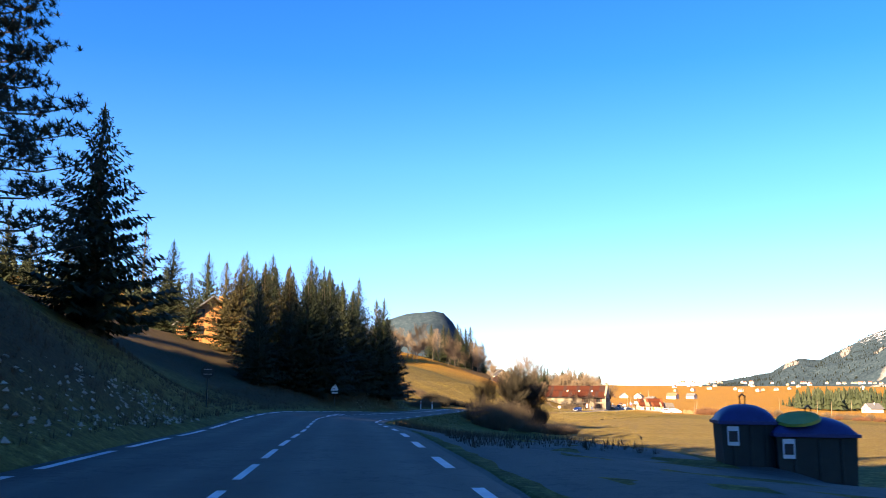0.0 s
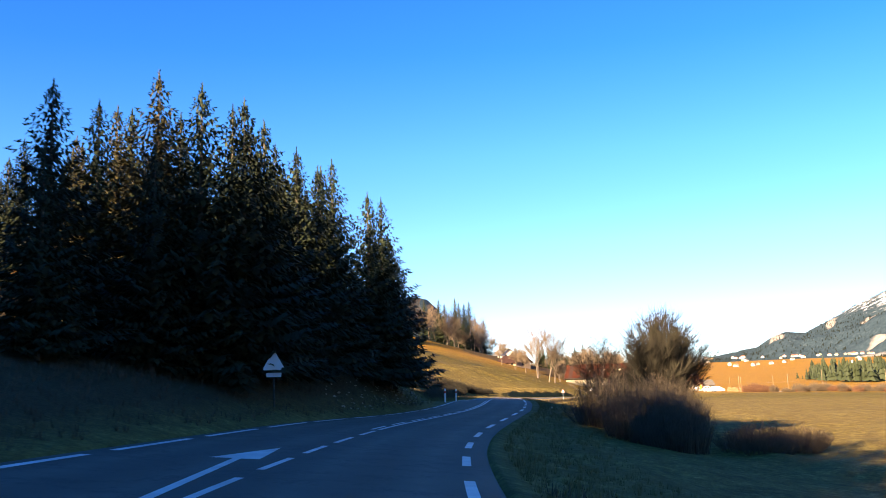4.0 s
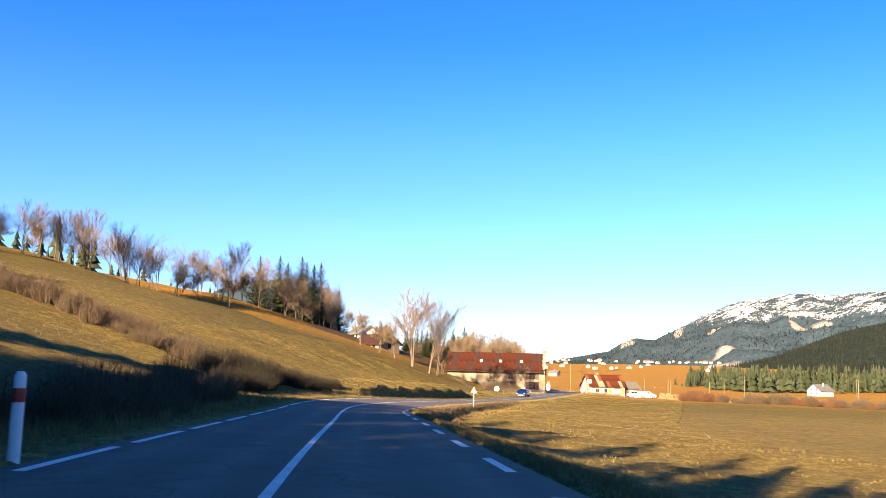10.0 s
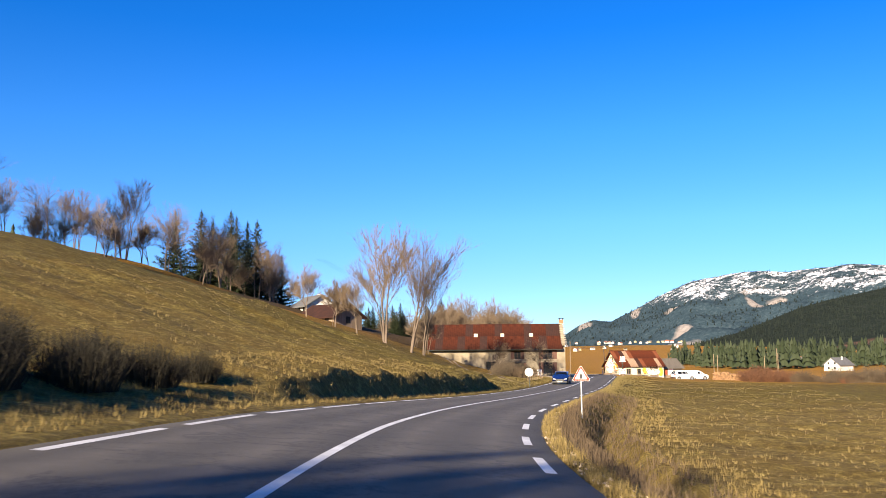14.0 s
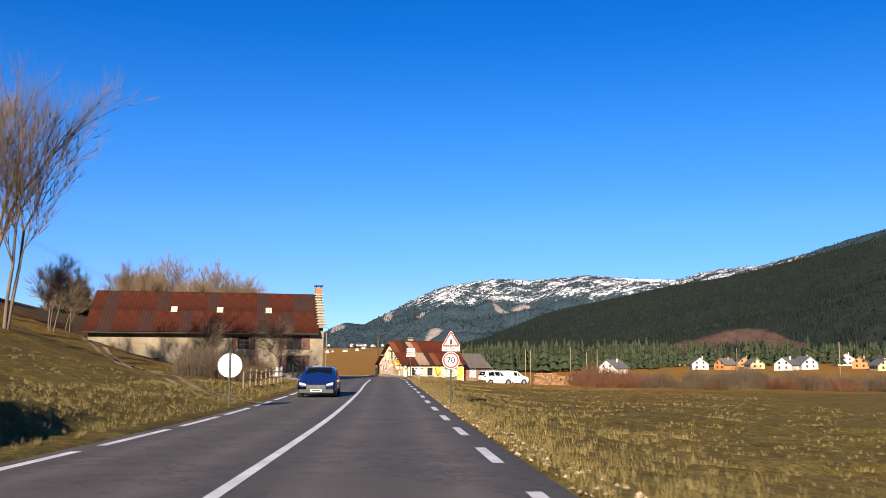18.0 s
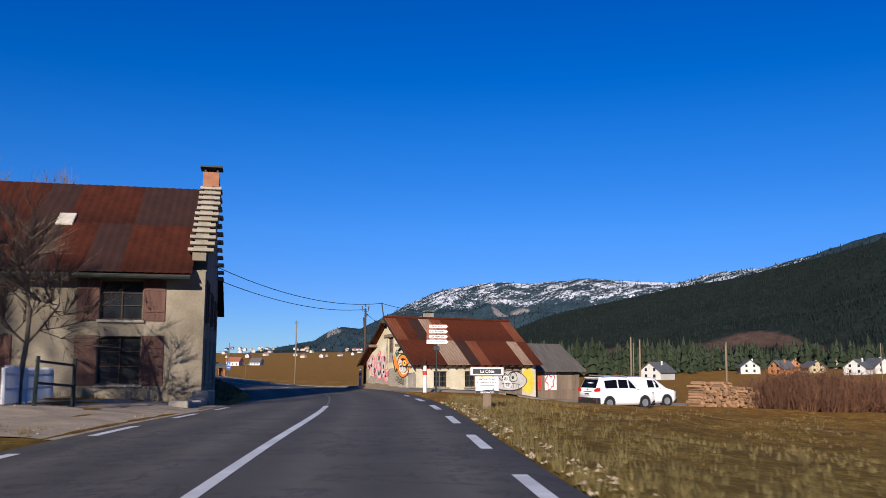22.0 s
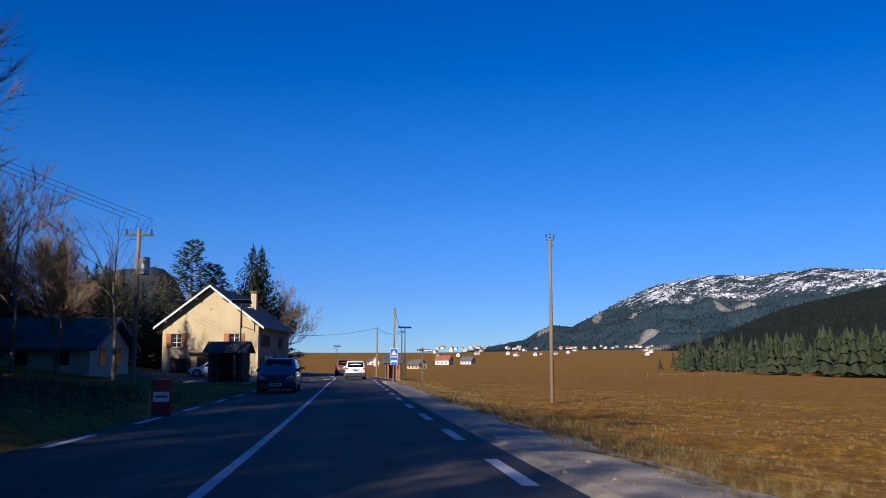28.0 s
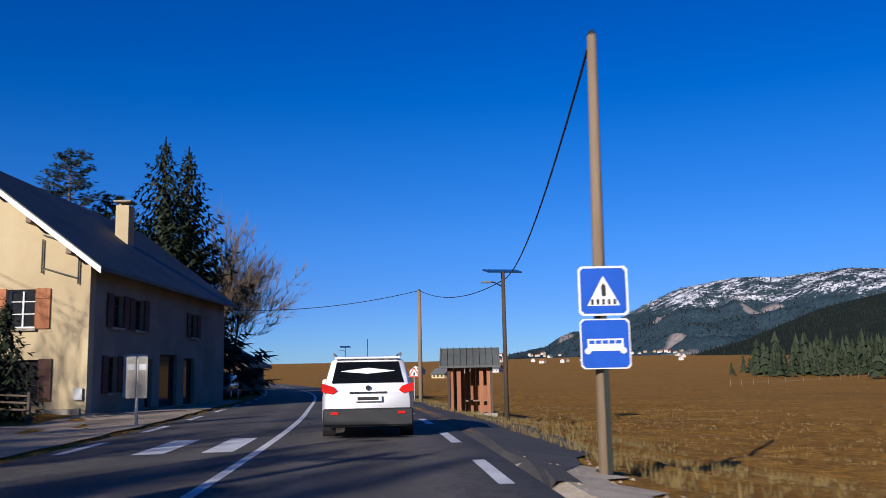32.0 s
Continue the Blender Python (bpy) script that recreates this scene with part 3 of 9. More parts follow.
def height(x, y):
    """The lie of the land."""
    x, y = np.atleast_1d(x).astype(float), np.atleast_1d(y).astype(float)
    s, u, z = road_coords(x, y)
    a = np.abs(u)
    h = np.where(u < 0, table(s, a, UL, TL) * (1 - 0.85 * np.clip((y - 560) / 260, 0, 1)), table(s, a, UR, TR))
    fade = np.clip((a - 4.0) / 6.0, 0, 1)
    h = h + fade * (0.12 * wob(x, y, 0.35) + 0.05 * wob(x, y, 1.3))
    # the undercut bank on the left of the second bend, and the ditch on its right
    ragged = 0.35 * np.sin(s * 0.9) + 0.25 * np.sin(s * 2.3 + 1.0)
    cut = np.clip(np.minimum(s - 228, 282 - s) / 8, 0, 1) * np.where(u < 0, 1.0, 0.0)
    h = h + cut * (1.05 + 0.3 * ragged) * np.clip((a - 5.0 - 0.3 * ragged) / 0.6, 0, 1)
    dug = np.clip(np.minimum(s - 186, 262 - s) / 10, 0, 1) * np.where(u > 0, 1.0, 0.0)
    h = h - dug * 0.85 * np.clip(1.15 - np.abs(a - 5.75 - 0.15 * ragged) / 0.8, 0, 1)
    h = h + np.clip((a - 30) / 60, 0, 1) * np.where(u < 0, 1.2, 0.15) * wob(x, y, 0.045)
    w = np.clip((a - 40) / 140, 0, 1)
    w = np.where(u > 0, w * w * (3 - 2 * w), 0.0)
    h = h * (1 - w) + w * (-3.4 - z + 0.3 * wob(x, y, 0.02))
    w = np.clip((a - 150) / 230, 0, 1)
    h = h + np.where(u > 0, 3.0 * w * w * (3 - 2 * w), 0.0)
    far = np.clip((a - 300) / 700, 0, 1)
    h = h + np.where(u < 0, 70 * far * (0.6 + 0.4 * wob(x, y, 0.004)) * (1 - np.clip((y - 350) / 350, 0, 1)), 26 * np.clip((a - 500) / 900, 0, 1) ** 1.5)
    return z + np.where(a < 3.9, 0.0, h)


def hz(x, y):
    return float(height(x, y)[0])


def on_ground(s, u, turn=0.0, dz=0.0):
    """A pose on the ground beside the road; y looks along the road."""
    x, y, _, yaw = road_at(s, u)
    return pose(float(x), float(y), hz(x, y) + dz, 0, 0, float(yaw) + turn)


def add_point_layer(me, name, values):
    me.attributes.new(name, "FLOAT", "POINT").data.foreach_set("value", np.asarray(values, np.float32))


def grid_faces(ni, nj):
    i, j = np.meshgrid(np.arange(ni - 1), np.arange(nj - 1), indexing="ij")
    a = (i * nj + j).ravel()
    return np.stack([a, a + nj, a + nj + 1, a + 1], 1)


def shade_litter_value(s, u):
    """Where leaf litter and forest soil, darkened for shade, lie instead of grass."""
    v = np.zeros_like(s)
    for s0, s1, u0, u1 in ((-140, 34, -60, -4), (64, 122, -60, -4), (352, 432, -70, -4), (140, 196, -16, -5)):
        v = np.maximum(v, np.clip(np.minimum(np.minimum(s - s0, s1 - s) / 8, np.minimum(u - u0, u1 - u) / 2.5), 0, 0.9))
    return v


def build_ground():
    def axis(lo, hi, a, b, step):
        out = list(np.arange(a, b + step, step))
        d = step
        while out[-1] < hi:
            d *= 1.25
            out.append(out[-1] + d)
        d = step
        while out[0] > lo:
            d *= 1.25
            out.insert(0, out[0] - d)
        return np.array(out)
    gx, gy = axis(-2400, 4200, -110, 230, 4.0), axis(-1500, 4600, -100, 640, 4.0)
    X, Y = (q.ravel() for q in np.meshgrid(gx, gy, indexing="ij"))
    Z = height(X, Y)
    s, u, _ = road_coords(X, Y)
    t = np.clip((26 - np.abs(u)) / 5, 0, 1)
    Z = Z - 0.9 * t * t * (3 - 2 * t)
    g = mesh_object("ground", np.stack([X, Y, Z], 1), grid_faces(len(gx), len(gy)), M_MEADOW, smooth=True)
    add_point_layer(g.data, "shade_litter", shade_litter_value(s, u))
    tagged(g, "dry golden winter meadow rolling across the valley floor", "ground", kind="structure")
    us = np.array([-26, -23, -20, -17.5, -15, -13, -11, -9.5, -8, -7, -6.4, -6, -5.7, -5.45, -5.2, -4.9, -4.6, -4.2, -3.9, -3.7, 0, 3.7, 3.9, 4.2, 4.6, 5, 5.4, 5.8, 6.2, 6.6, 7, 8, 9.5, 11, 13, 15, 17.5, 20, 23, 26])
    ss = np.concatenate([np.arange(-112, 180, 1.5), np.arange(180, 290, 0.6), np.arange(290.4, 750, 1.5)])
    S, U = (q.ravel() for q in np.meshgrid(ss, us, indexing="ij"))
    X, Y, _, _ = road_at(S, U)
    Z = height(X, Y)
    r = np.random.default_rng(3)
    Z = Z + np.where(np.abs(U) < 3.85, -0.14, np.where((np.abs(U) > 5) & (np.abs(U) < 25), r.normal(0, 0.035, len(U)), 0.0))
    v = mesh_object("verge", np.stack([X, Y, Z], 1), grid_faces(len(ss), len(us))[:, ::-1], M_MEADOW, smooth=True)
    add_point_layer(v.data, "shade_litter", shade_litter_value(S, U))
    tagged(v, "grassy road verges, banks and ditches of dry winter grass", "verge", kind="structure")


def strip(name, s0, s1, u0, u1, material, lift, parent=None, step=1.5, label=""):
    ss = np.linspace(s0, s1, max(2, int(abs(s1 - s0) / step) + 1))
    v = []
    for s in ss:
        for u in (u0, u1):
            x, y, z, _ = road_at(s, u)
            v.append((x, y, z + lift))
    f = [(2 * i, 2 * i + 1, 2 * i + 3, 2 * i + 2) for i in range(len(ss) - 1)]
    return mesh_object(name, v, f, material, parent, label)


def build_road():
    ss = np.arange(-111, 749, 1.5)
    us = np.array([-3.85, -3.7, -3.1, -2.6, -2.2, -1.75, -1.3, -0.9, -0.4, 0, 0.4, 0.9, 1.3, 1.75, 2.2, 2.6, 3.1, 3.7, 3.85])
    S, U = (q.ravel() for q in np.meshgrid(ss, us, indexing="ij"))
    X, Y, Z, _ = road_at(S, U)
    Z = Z + np.where(np.abs(U) > 3.8, -0.12, 0.02 - np.abs(U) * 0.008)
    r = mesh_object("road", np.stack([X, Y, Z], 1), grid_faces(len(ss), len(us))[:, ::-1], M_ROAD, smooth=True)
    add_point_layer(r.data, "wheel_track", np.exp(-((np.abs(U) - 0.95) / 0.35) ** 2) + np.exp(-((np.abs(U) - 2.55) / 0.35) ** 2))
    tagged(r, "two-lane grey asphalt country road with worn patches", "road", kind="structure")
    return r


build_ground()
ROAD = build_road()


# ---- distance ----
RIDGE_AZ = np.array([-120, -100, -80, -66, -58, -53.8, -51.7, -49.1, -46.5, -43.8, -41.4, -38.2, -36, -32.3, -29.7, -26.4, -24.2, -22.7, -21.2, -20.1, -19.2, -18.3, -16.8, -13.5, -10.7, -8, -4, 4])
RIDGE_EL = np.array([6, 7, 8.2, 8.6, 8.3, 7.8, 7.3, 6.5, 5.9, 5.7, 5.1, 5.3, 5.5, 5.2, 5.3, 4.8, 3.8, 3.0, 2.3, 2.4, 2.1, 1.5, 1.2, 0.6, 0.35, 0.3, 0.3, 0.3])
SPUR_AZ = np.array([-100, -60, -53, -49.5, -44.6, -40.8, -37.8, -34.5, -32.8, -29.2, -26.4, -23])
SPUR_EL = np.array([8, 8.1, 7.3, 6.4, 5.3, 4.75, 4.1, 3.45, 3.0, 1.55, 0.8, 0.1])
VIEW = np.array([60.0, 260.0])


def build_mountains():
    """The long ridge on the far side of the valley, with snow on its plateau."""
    az = np.radians(np.linspace(-120, 4, 620))
    rr = np.linspace(0, 1, 60)
    A, T = (q.ravel() for q in np.meshgrid(az, rr, indexing="ij"))
    deg = np.degrees(A)
    near = np.interp(deg, [-120, -60, -40, -25, -12, 4], [700, 1000, 1500, 2100, 2800, 3200])
    top = np.interp(deg, [-120, -60, -48, -36, -25, -12, 4], [2300, 2400, 2900, 3700, 4000, 4100, 4100])
    R = near + (top - near) * T
    H = np.tan(np.radians(np.interp(deg, RIDGE_AZ, RIDGE_EL))) * top
    X, Y = VIEW[0] - np.sin(A) * R, VIEW[1] + np.cos(A) * R
    n = np.array([noise.fractal(Vector((x * 0.0016, y * 0.0016, 0.3)), 0.9, 2.1, 7) for x, y in zip(X, Y)])
    m = np.array([noise.ridged_multi_fractal(Vector((x * 0.0011, y * 0.0011, 1.7)), 0.9, 2.0, 5, 1.0, 2.0) for x, y in zip(X, Y)])
    f = T ** 1.35
    spur = (n * 0.3 + (m - 1.0) * 0.2) * np.sin(np.pi * np.clip(T, 0, 1)) * H
    fine = np.array([noise.noise(Vector((x * 0.02, y * 0.02, 4.0))) for x, y in zip(X, Y)]) * 3.5 * np.clip(T * 3, 0, 1)
    Z = -6 + (H + 6) * f + spur + fine
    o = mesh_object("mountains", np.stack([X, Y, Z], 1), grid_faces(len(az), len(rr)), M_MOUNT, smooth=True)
    snow = np.clip((Z - 125) / 150, 0, 1) * np.interp(deg, [-60, -50, -44, -24, -20], [0.1, 0.3, 0.47, 0.5, 0.3]) + 0.06
    snow = np.minimum(snow, 0.425) + 0.2 * np.exp(-((deg + 39.6) / 1.4) ** 2) * np.clip((T - 0.93) / 0.05, 0, 1)
    add_point_layer(o.data, "snow", snow)
    clear = np.zeros(len(Z))
    for a0, t0, wa, wt, k in ((-25.2, 0.66, 0.8, 0.09, 0.36), (-19.5, 0.9, 0.55, 0.12, 0.42), (-22.8, 0.86, 0.3, 0.08, 0.36), (-31.0, 0.62, 0.9, 0.05, 0.36), (-30.2, 0.57, 0.7, 0.05, 0.36), (-25.9, 0.3, 0.9, 0.07, 0.4), (-31.5, 0.76, 0.8, 0.03, 0.3), (-40, 0.13, 6, 0.035, 0.2), (-52, 0.16, 6, 0.04, 0.2), (-26, 0.18, 5, 0.06, 0.35), (-33, 0.85, 6, 0.1, 0.12), (-46, 0.33, 4, 0.05, 0.1)):
        clear = np.maximum(clear, k * np.exp(-((deg - a0) / wa) ** 2 - ((T - t0) / wt) ** 2))
    add_point_layer(o.data, "clearing", clear)
    tagged(o, "long wooded mountain ridge with a snow-dusted plateau", "mountain", kind="structure")
    seen = np.flatnonzero((deg > -62) & (deg < -14) & (T > 0.35))
    sprinkle("ridge_trees", "dark conifers scattered over the snowy plateau", np.stack([X, Y, Z], 1), seen, len(rr), 5200, 5, 10, 21)


def sprinkle(name, label, P, seen, row, n, lo, hi, seed):
    """Far conifers on a mountain's face, in one mesh: two stacked cones for each place."""
    r = np.random.default_rng(seed)
    i = r.choice(seen[(seen % row < row - 1) & (seen < len(P) - row - 1)], n)
    a, b = r.random((n, 1)), r.random((n, 1))
    base = P[i] + (P[i + 1] - P[i]) * a + (P[i + row] - P[i]) * b
    h = r.uniform(lo, hi, n)
    V, F = [], []
    for (x, y, z), q in zip(base, h):
        for z0, z1, w in ((-0.1, 0.65, 0.24), (0.35, 1.0, 0.15)):
            k = len(V)
            V.extend((x + q * w * math.cos(c * 1.2566), y + q * w * math.sin(c * 1.2566), z + q * z0) for c in range(5))
            V.append((x, y, z + q * z1))
            F.extend((k + c, k + (c + 1) % 5, k + 5) for c in range(5))
    return tagged(mesh_object(name, V, F, M_FARWOOD), label, "woods", kind="stuff")


def build_spur():
    """The nearer dark ridge that drops from the right in front of the plateau."""
    az = np.radians(np.linspace(-100, -23, 330))
    rr = np.linspace(0, 1, 44)
    A, T = (q.ravel() for q in np.meshgrid(az, rr, indexing="ij"))
    deg = np.degrees(A)
    near = np.interp(deg, [-100, -60, -40, -23], [640, 820, 1100, 1500])
    top = np.interp(deg, [-100, -60, -40, -23], [1700, 1900, 2050, 1900])
    R = near + (top - near) * T
    H = np.tan(np.radians(np.interp(deg, SPUR_AZ, SPUR_EL))) * top
    X, Y = VIEW[0] - np.sin(A) * R, VIEW[1] + np.cos(A) * R
    n = np.array([noise.fractal(Vector((x * 0.004, y * 0.004, 2.3)), 0.9, 2.1, 6) for x, y in zip(X, Y)])
    Z = -8 + (H + 8) * T ** 1.5 + n * 0.12 * H * np.sin(np.pi * T)
    o = mesh_object("mountain_spur", np.stack([X, Y, Z], 1), grid_faces(len(az), len(rr)), M_SPUR, smooth=True)
    add_point_layer(o.data, "snow", np.zeros(len(Z)))
    bands = np.clip(0.3 - np.abs(T - 0.3 - 0.05 * np.sin(deg * 0.8)) * 4, -0.3, 0.3) * (deg < -34) + np.clip(0.22 - np.abs(T - 0.62) * 5, -0.2, 0.22) * np.exp(-((deg + 51) / 2.5) ** 2)
    add_point_layer(o.data, "clearing", bands)
    tagged(o, "dark wooded ridge with brown clearings at its foot", "mountain", kind="structure")
    seen = np.flatnonzero((deg > -60) & (T > 0.12) & (bands < 0.12))
    sprinkle("spur_trees", "dense dark conifers clothing the nearer ridge", np.stack([X, Y, Z], 1), seen, len(rr), 9000, 4, 8, 22)


def build_far_hill():
    """The rounded wooded hill straight ahead at the start, behind the slope."""
    n = 70
    g = np.linspace(-1, 1, n)
    X, Y = (q.ravel() for q in np.meshgrid(g * 420, g * 420, indexing="ij"))
    far = 2.6
    Z = 120 * np.exp(-np.abs(X / np.where(X > 0, 72, 150)) ** np.where(X > 0, 3.4, 2.2) - (Y / 230) ** 2) * (1 + 0.0009 * np.clip(X, -100, 60)) - 16
    Z = Z + np.array([noise.fractal(Vector((x * 0.012, y * 0.012, 5)), 1.0, 2, 6) for x, y in zip(X, Y)]) * 5
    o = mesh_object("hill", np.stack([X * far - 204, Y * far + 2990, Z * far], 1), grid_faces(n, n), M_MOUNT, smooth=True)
    add_point_layer(o.data, "snow", np.zeros(len(Z)))
    add_point_layer(o.data, "clearing", np.full(len(Z), -0.4))
    tagged(o, "rounded hill covered in dark forest", "hill", kind="structure")


build_mountains()
build_spur()
build_far_hill()

# ---- road marks ----
def dashes(u, w, s0, s1, dash, gap, name="edge_dash", lift=0.024):
    s = s0
    while s < s1:
        zz = -abs(u) * 0.008
        strip(name, s, min(s + dash, s1), u - w / 2, u + w / 2, M_PAINT, lift + zz, ROAD, 1.2)
        s += dash + gap


dashes(3.3, 0.18, -20, 356, 2.7, 3.15)
dashes(3.3, 0.18, 402, 560, 2.7, 3.15)
dashes(-3.35, 0.18, -20, 318, 4.6, 1.2)
dashes(-3.35, 0.18, 322, 350, 2.7, 3.15)
dashes(-3.35, 0.18, 384, 560, 2.7, 3.15)
dashes(0.0, 0.13, -20, 86, 2.7, 1.4, "centre_dash")
strip("centre_line", 86, 196, -0.07, 0.07, M_PAINT, 0.024, ROAD)
dashes(-0.26, 0.12, 86, 112, 2.7, 1.4, "centre_dash")
strip("centre_line", 112, 141, -0.31, -0.2, M_PAINT, 0.022, ROAD)
strip("centre_line", 196, 346, -0.08, 0.08, M_PAINT, 0.024, ROAD)
strip("centre_line", 346, 378, -0.03, 0.03, M_FAINT, 0.024, ROAD)
strip("centre_line", 378, 600, -0.07, 0.07, M_PAINT, 0.024, ROAD)


# ---- plants ----
def spruce_meshes(h, r, seed, density=1.0):
    """Trunk and crown of a spruce: whorls of drooping boughs with needle fans."""
    rng = random.Random(seed)
    bt = nb()
    tube(bt, [(0, 0, -0.4), (0, 0, h * 0.5), (0, 0, h * 0.98)], [h * 0.017, h * 0.011, 0.01], 7)
    V, F = [], []

    def fan(p, d, w, drop):
        side = Vector((-d.y, d.x, 0)).normalized() * w
        i = len(V)
        mid = p + d * 0.5 + Vector((0, 0, drop * 0.4 - w * 0.3))
        V.extend([p, mid + side, p + d + Vector((0, 0, drop)), mid - side])
        F.extend([(i, i + 1, i + 2), (i, i + 2, i + 3)])
    nb_ = int((90 + 14 * h) * density)
    for j in range(nb_):
        t = 0.05 + 0.93 * (j + rng.random()) / nb_
        L = r * 1.15 * (1 - t) ** 0.95 * (1.0 if t > 0.16 else 0.72 + t * 1.75) + 0.06
        a = j * 2.39996 + rng.uniform(-0.4, 0.4)
        l = L * rng.choice((rng.uniform(0.55, 0.95), rng.uniform(0.8, 1.25)))
        d = Vector((math.cos(a), math.sin(a), 0))
        zz = t * h
        droop = -0.45 + 0.75 * t + rng.uniform(-0.12, 0.12)
        steps = max(2, int(l / 0.21))
        for q in range(steps):
            f0 = (q + 0.6) / steps
            p = d * (l * f0 * 0.95) + Vector((0, 0, zz + l * droop * f0 + 0.3 * l * f0 * f0))
            span = 0.1 + 0.42 * l * (1 - f0 * 0.75) * (0.35 + f0)
            for sgn in (-1, 1):
                b = a + sgn * rng.uniform(0.35, 1.2)
                dd = Vector((math.cos(b), math.sin(b), 0)) * span * rng.uniform(0.65, 1.25)
                fan(p, dd, 0.035 + 0.085 * span, -0.35 * span - rng.uniform(0, 0.16))
            if rng.random() < 0.5:
                fan(p, d * 0.1, 0.05 + 0.05 * l, -rng.uniform(0.15, 0.45))
        fan(d * l * 0.8 + Vector((0, 0, zz + l * droop * 0.8 + 0.19 * l)), d * (l * 0.3 + 0.06), 0.05 + 0.05 * l, 0.02)
    for k in range(7):
        fan(Vector((0, 0, h * (0.95 + 0.009 * k))), Vector((math.cos(k * 2.4), math.sin(k * 2.4), 0)) * (0.2 - 0.02 * k), 0.04, 0.1)
    for k in range(3):
        fan(Vector((0, 0, h * 0.96)), Vector((math.cos(k * 2.1), math.sin(k * 2.1), 0)) * 0.03, 0.05, h * 0.055)
    me = bpy.data.meshes.new("crown")
    me.from_pydata([tuple(v) for v in V], [], F)
    return bt, me


def spruce(h, r, seed, label, needle=None, density=1.0):
    e = thing("spruce", pose(0, 0, 0), label, "tree", "spruces on the slope")
    bt, me = spruce_meshes(h, r, seed, density)
    part("trunk", bt, M_BARK, e)
    me.materials.append(needle or M_NEEDLE)
    c = new("crown", me)
    c.parent = e
    return e


def bare_tree_parts(h, seed, spread=0.5, twigs=1.0, stems=1, lean=0.0):
    """Skeleton of a leafless tree: limbs as tapered tubes, twigs as thin slivers."""
    rng = random.Random(seed)
    V, F, TV, TF = [], [], [], []

    def limb(p, q, r0, r1, n):
        d = (q - p).normalized()
        a = d.orthogonal().normalized()
        b = d.cross(a)
        i = len(V)
        for c, r in ((p, r0), (q, r1)):
            for k in range(n):
                w = 6.283 * k / n
                V.append(c + a * (r * math.cos(w)) + b * (r * math.sin(w)))
        for k in range(n):
            F.append((i + k, i + (k + 1) % n, i + n + (k + 1) % n, i + n + k))

    def sliver(p, d, w):
        a = d.orthogonal().normalized() * w
        i = len(TV)
        TV.extend([p - a, p + a, p + d])
        TF.append((i, i + 1, i + 2))

    def grow(p, d, length, r, level):
        segs = 3 if level < 2 else 2
        for k in range(segs):
            q = p + d * (length / segs)
            r1 = r * (0.82 if level < 2 else 0.7)
            limb(p, q, r, r1, 6 if level == 0 else 4 if level == 1 else 3)
            p, r = q, r1
            d = (d + Vector((rng.gauss(0, 0.1), rng.gauss(0, 0.1), rng.gauss(0.04, 0.06)))).normalized()
            if level < 3 and (level > 0 or k > 0):
                for _ in range(2 if level < 2 else int(2 * twigs + rng.random())):
                    side = d.orthogonal().normalized()
                    side.rotate(Matrix.Rotation(rng.uniform(0, 6.283), 3, d))
                    nd = (d * (1 - spread * 0.55) + side * spread + Vector((0, 0, 0.12))).normalized()
                    grow(p, nd, length * rng.uniform(0.42, 0.66), r * rng.uniform(0.45, 0.65), level + 1)
            if level >= 2:
                for _ in range(int(7.5 * twigs)):
                    side = Vector((rng.gauss(0, 1), rng.gauss(0, 1), rng.gauss(0.4, 0.7))).normalized()
                    sliver(p, (d + side * 0.55 + Vector((0, 0, 0.25))).normalized() * rng.uniform(0.5, 1.3) * (h / 10) ** 0.5, 0.006 + 0.0004 * h)
        if level < 3:
            grow(p, (d + Vector((rng.gauss(0, 0.2), rng.gauss(0, 0.2), 0.1))).normalized(), length * 0.6, r * 0.8, level + 1)
    for k in range(stems):
        a = rng.uniform(0, 6.283)
        d = Vector((math.cos(a) * 0.16 * (stems > 1) + lean, math.sin(a) * 0.16 * (stems > 1), 1)).normalized()
        p = Vector((math.cos(a), math.sin(a), 0)) * (0.25 * (stems > 1)) + Vector((0, 0, -0.3))
        grow(p, d, h * rng.uniform(0.42, 0.5), h * 0.014 / stems ** 0.4, 0)
    return V, F, TV, TF


def bare_tree(h, seed, label, spread=0.5, twigs=1.0, stems=1, lean=0.0, name="bare_tree", bark=None, twig=None):
    V, F, TV, TF = bare_tree_parts(h, seed, spread, twigs, stems, lean)
    e = thing(name, pose(0, 0, 0), label, "tree", "leafless trees")
    mesh_object("trunk", V, F, bark or M_BARK, e, smooth=True)
    mesh_object("crown", TV, TF, twig or M_TWIG, e)
    return e


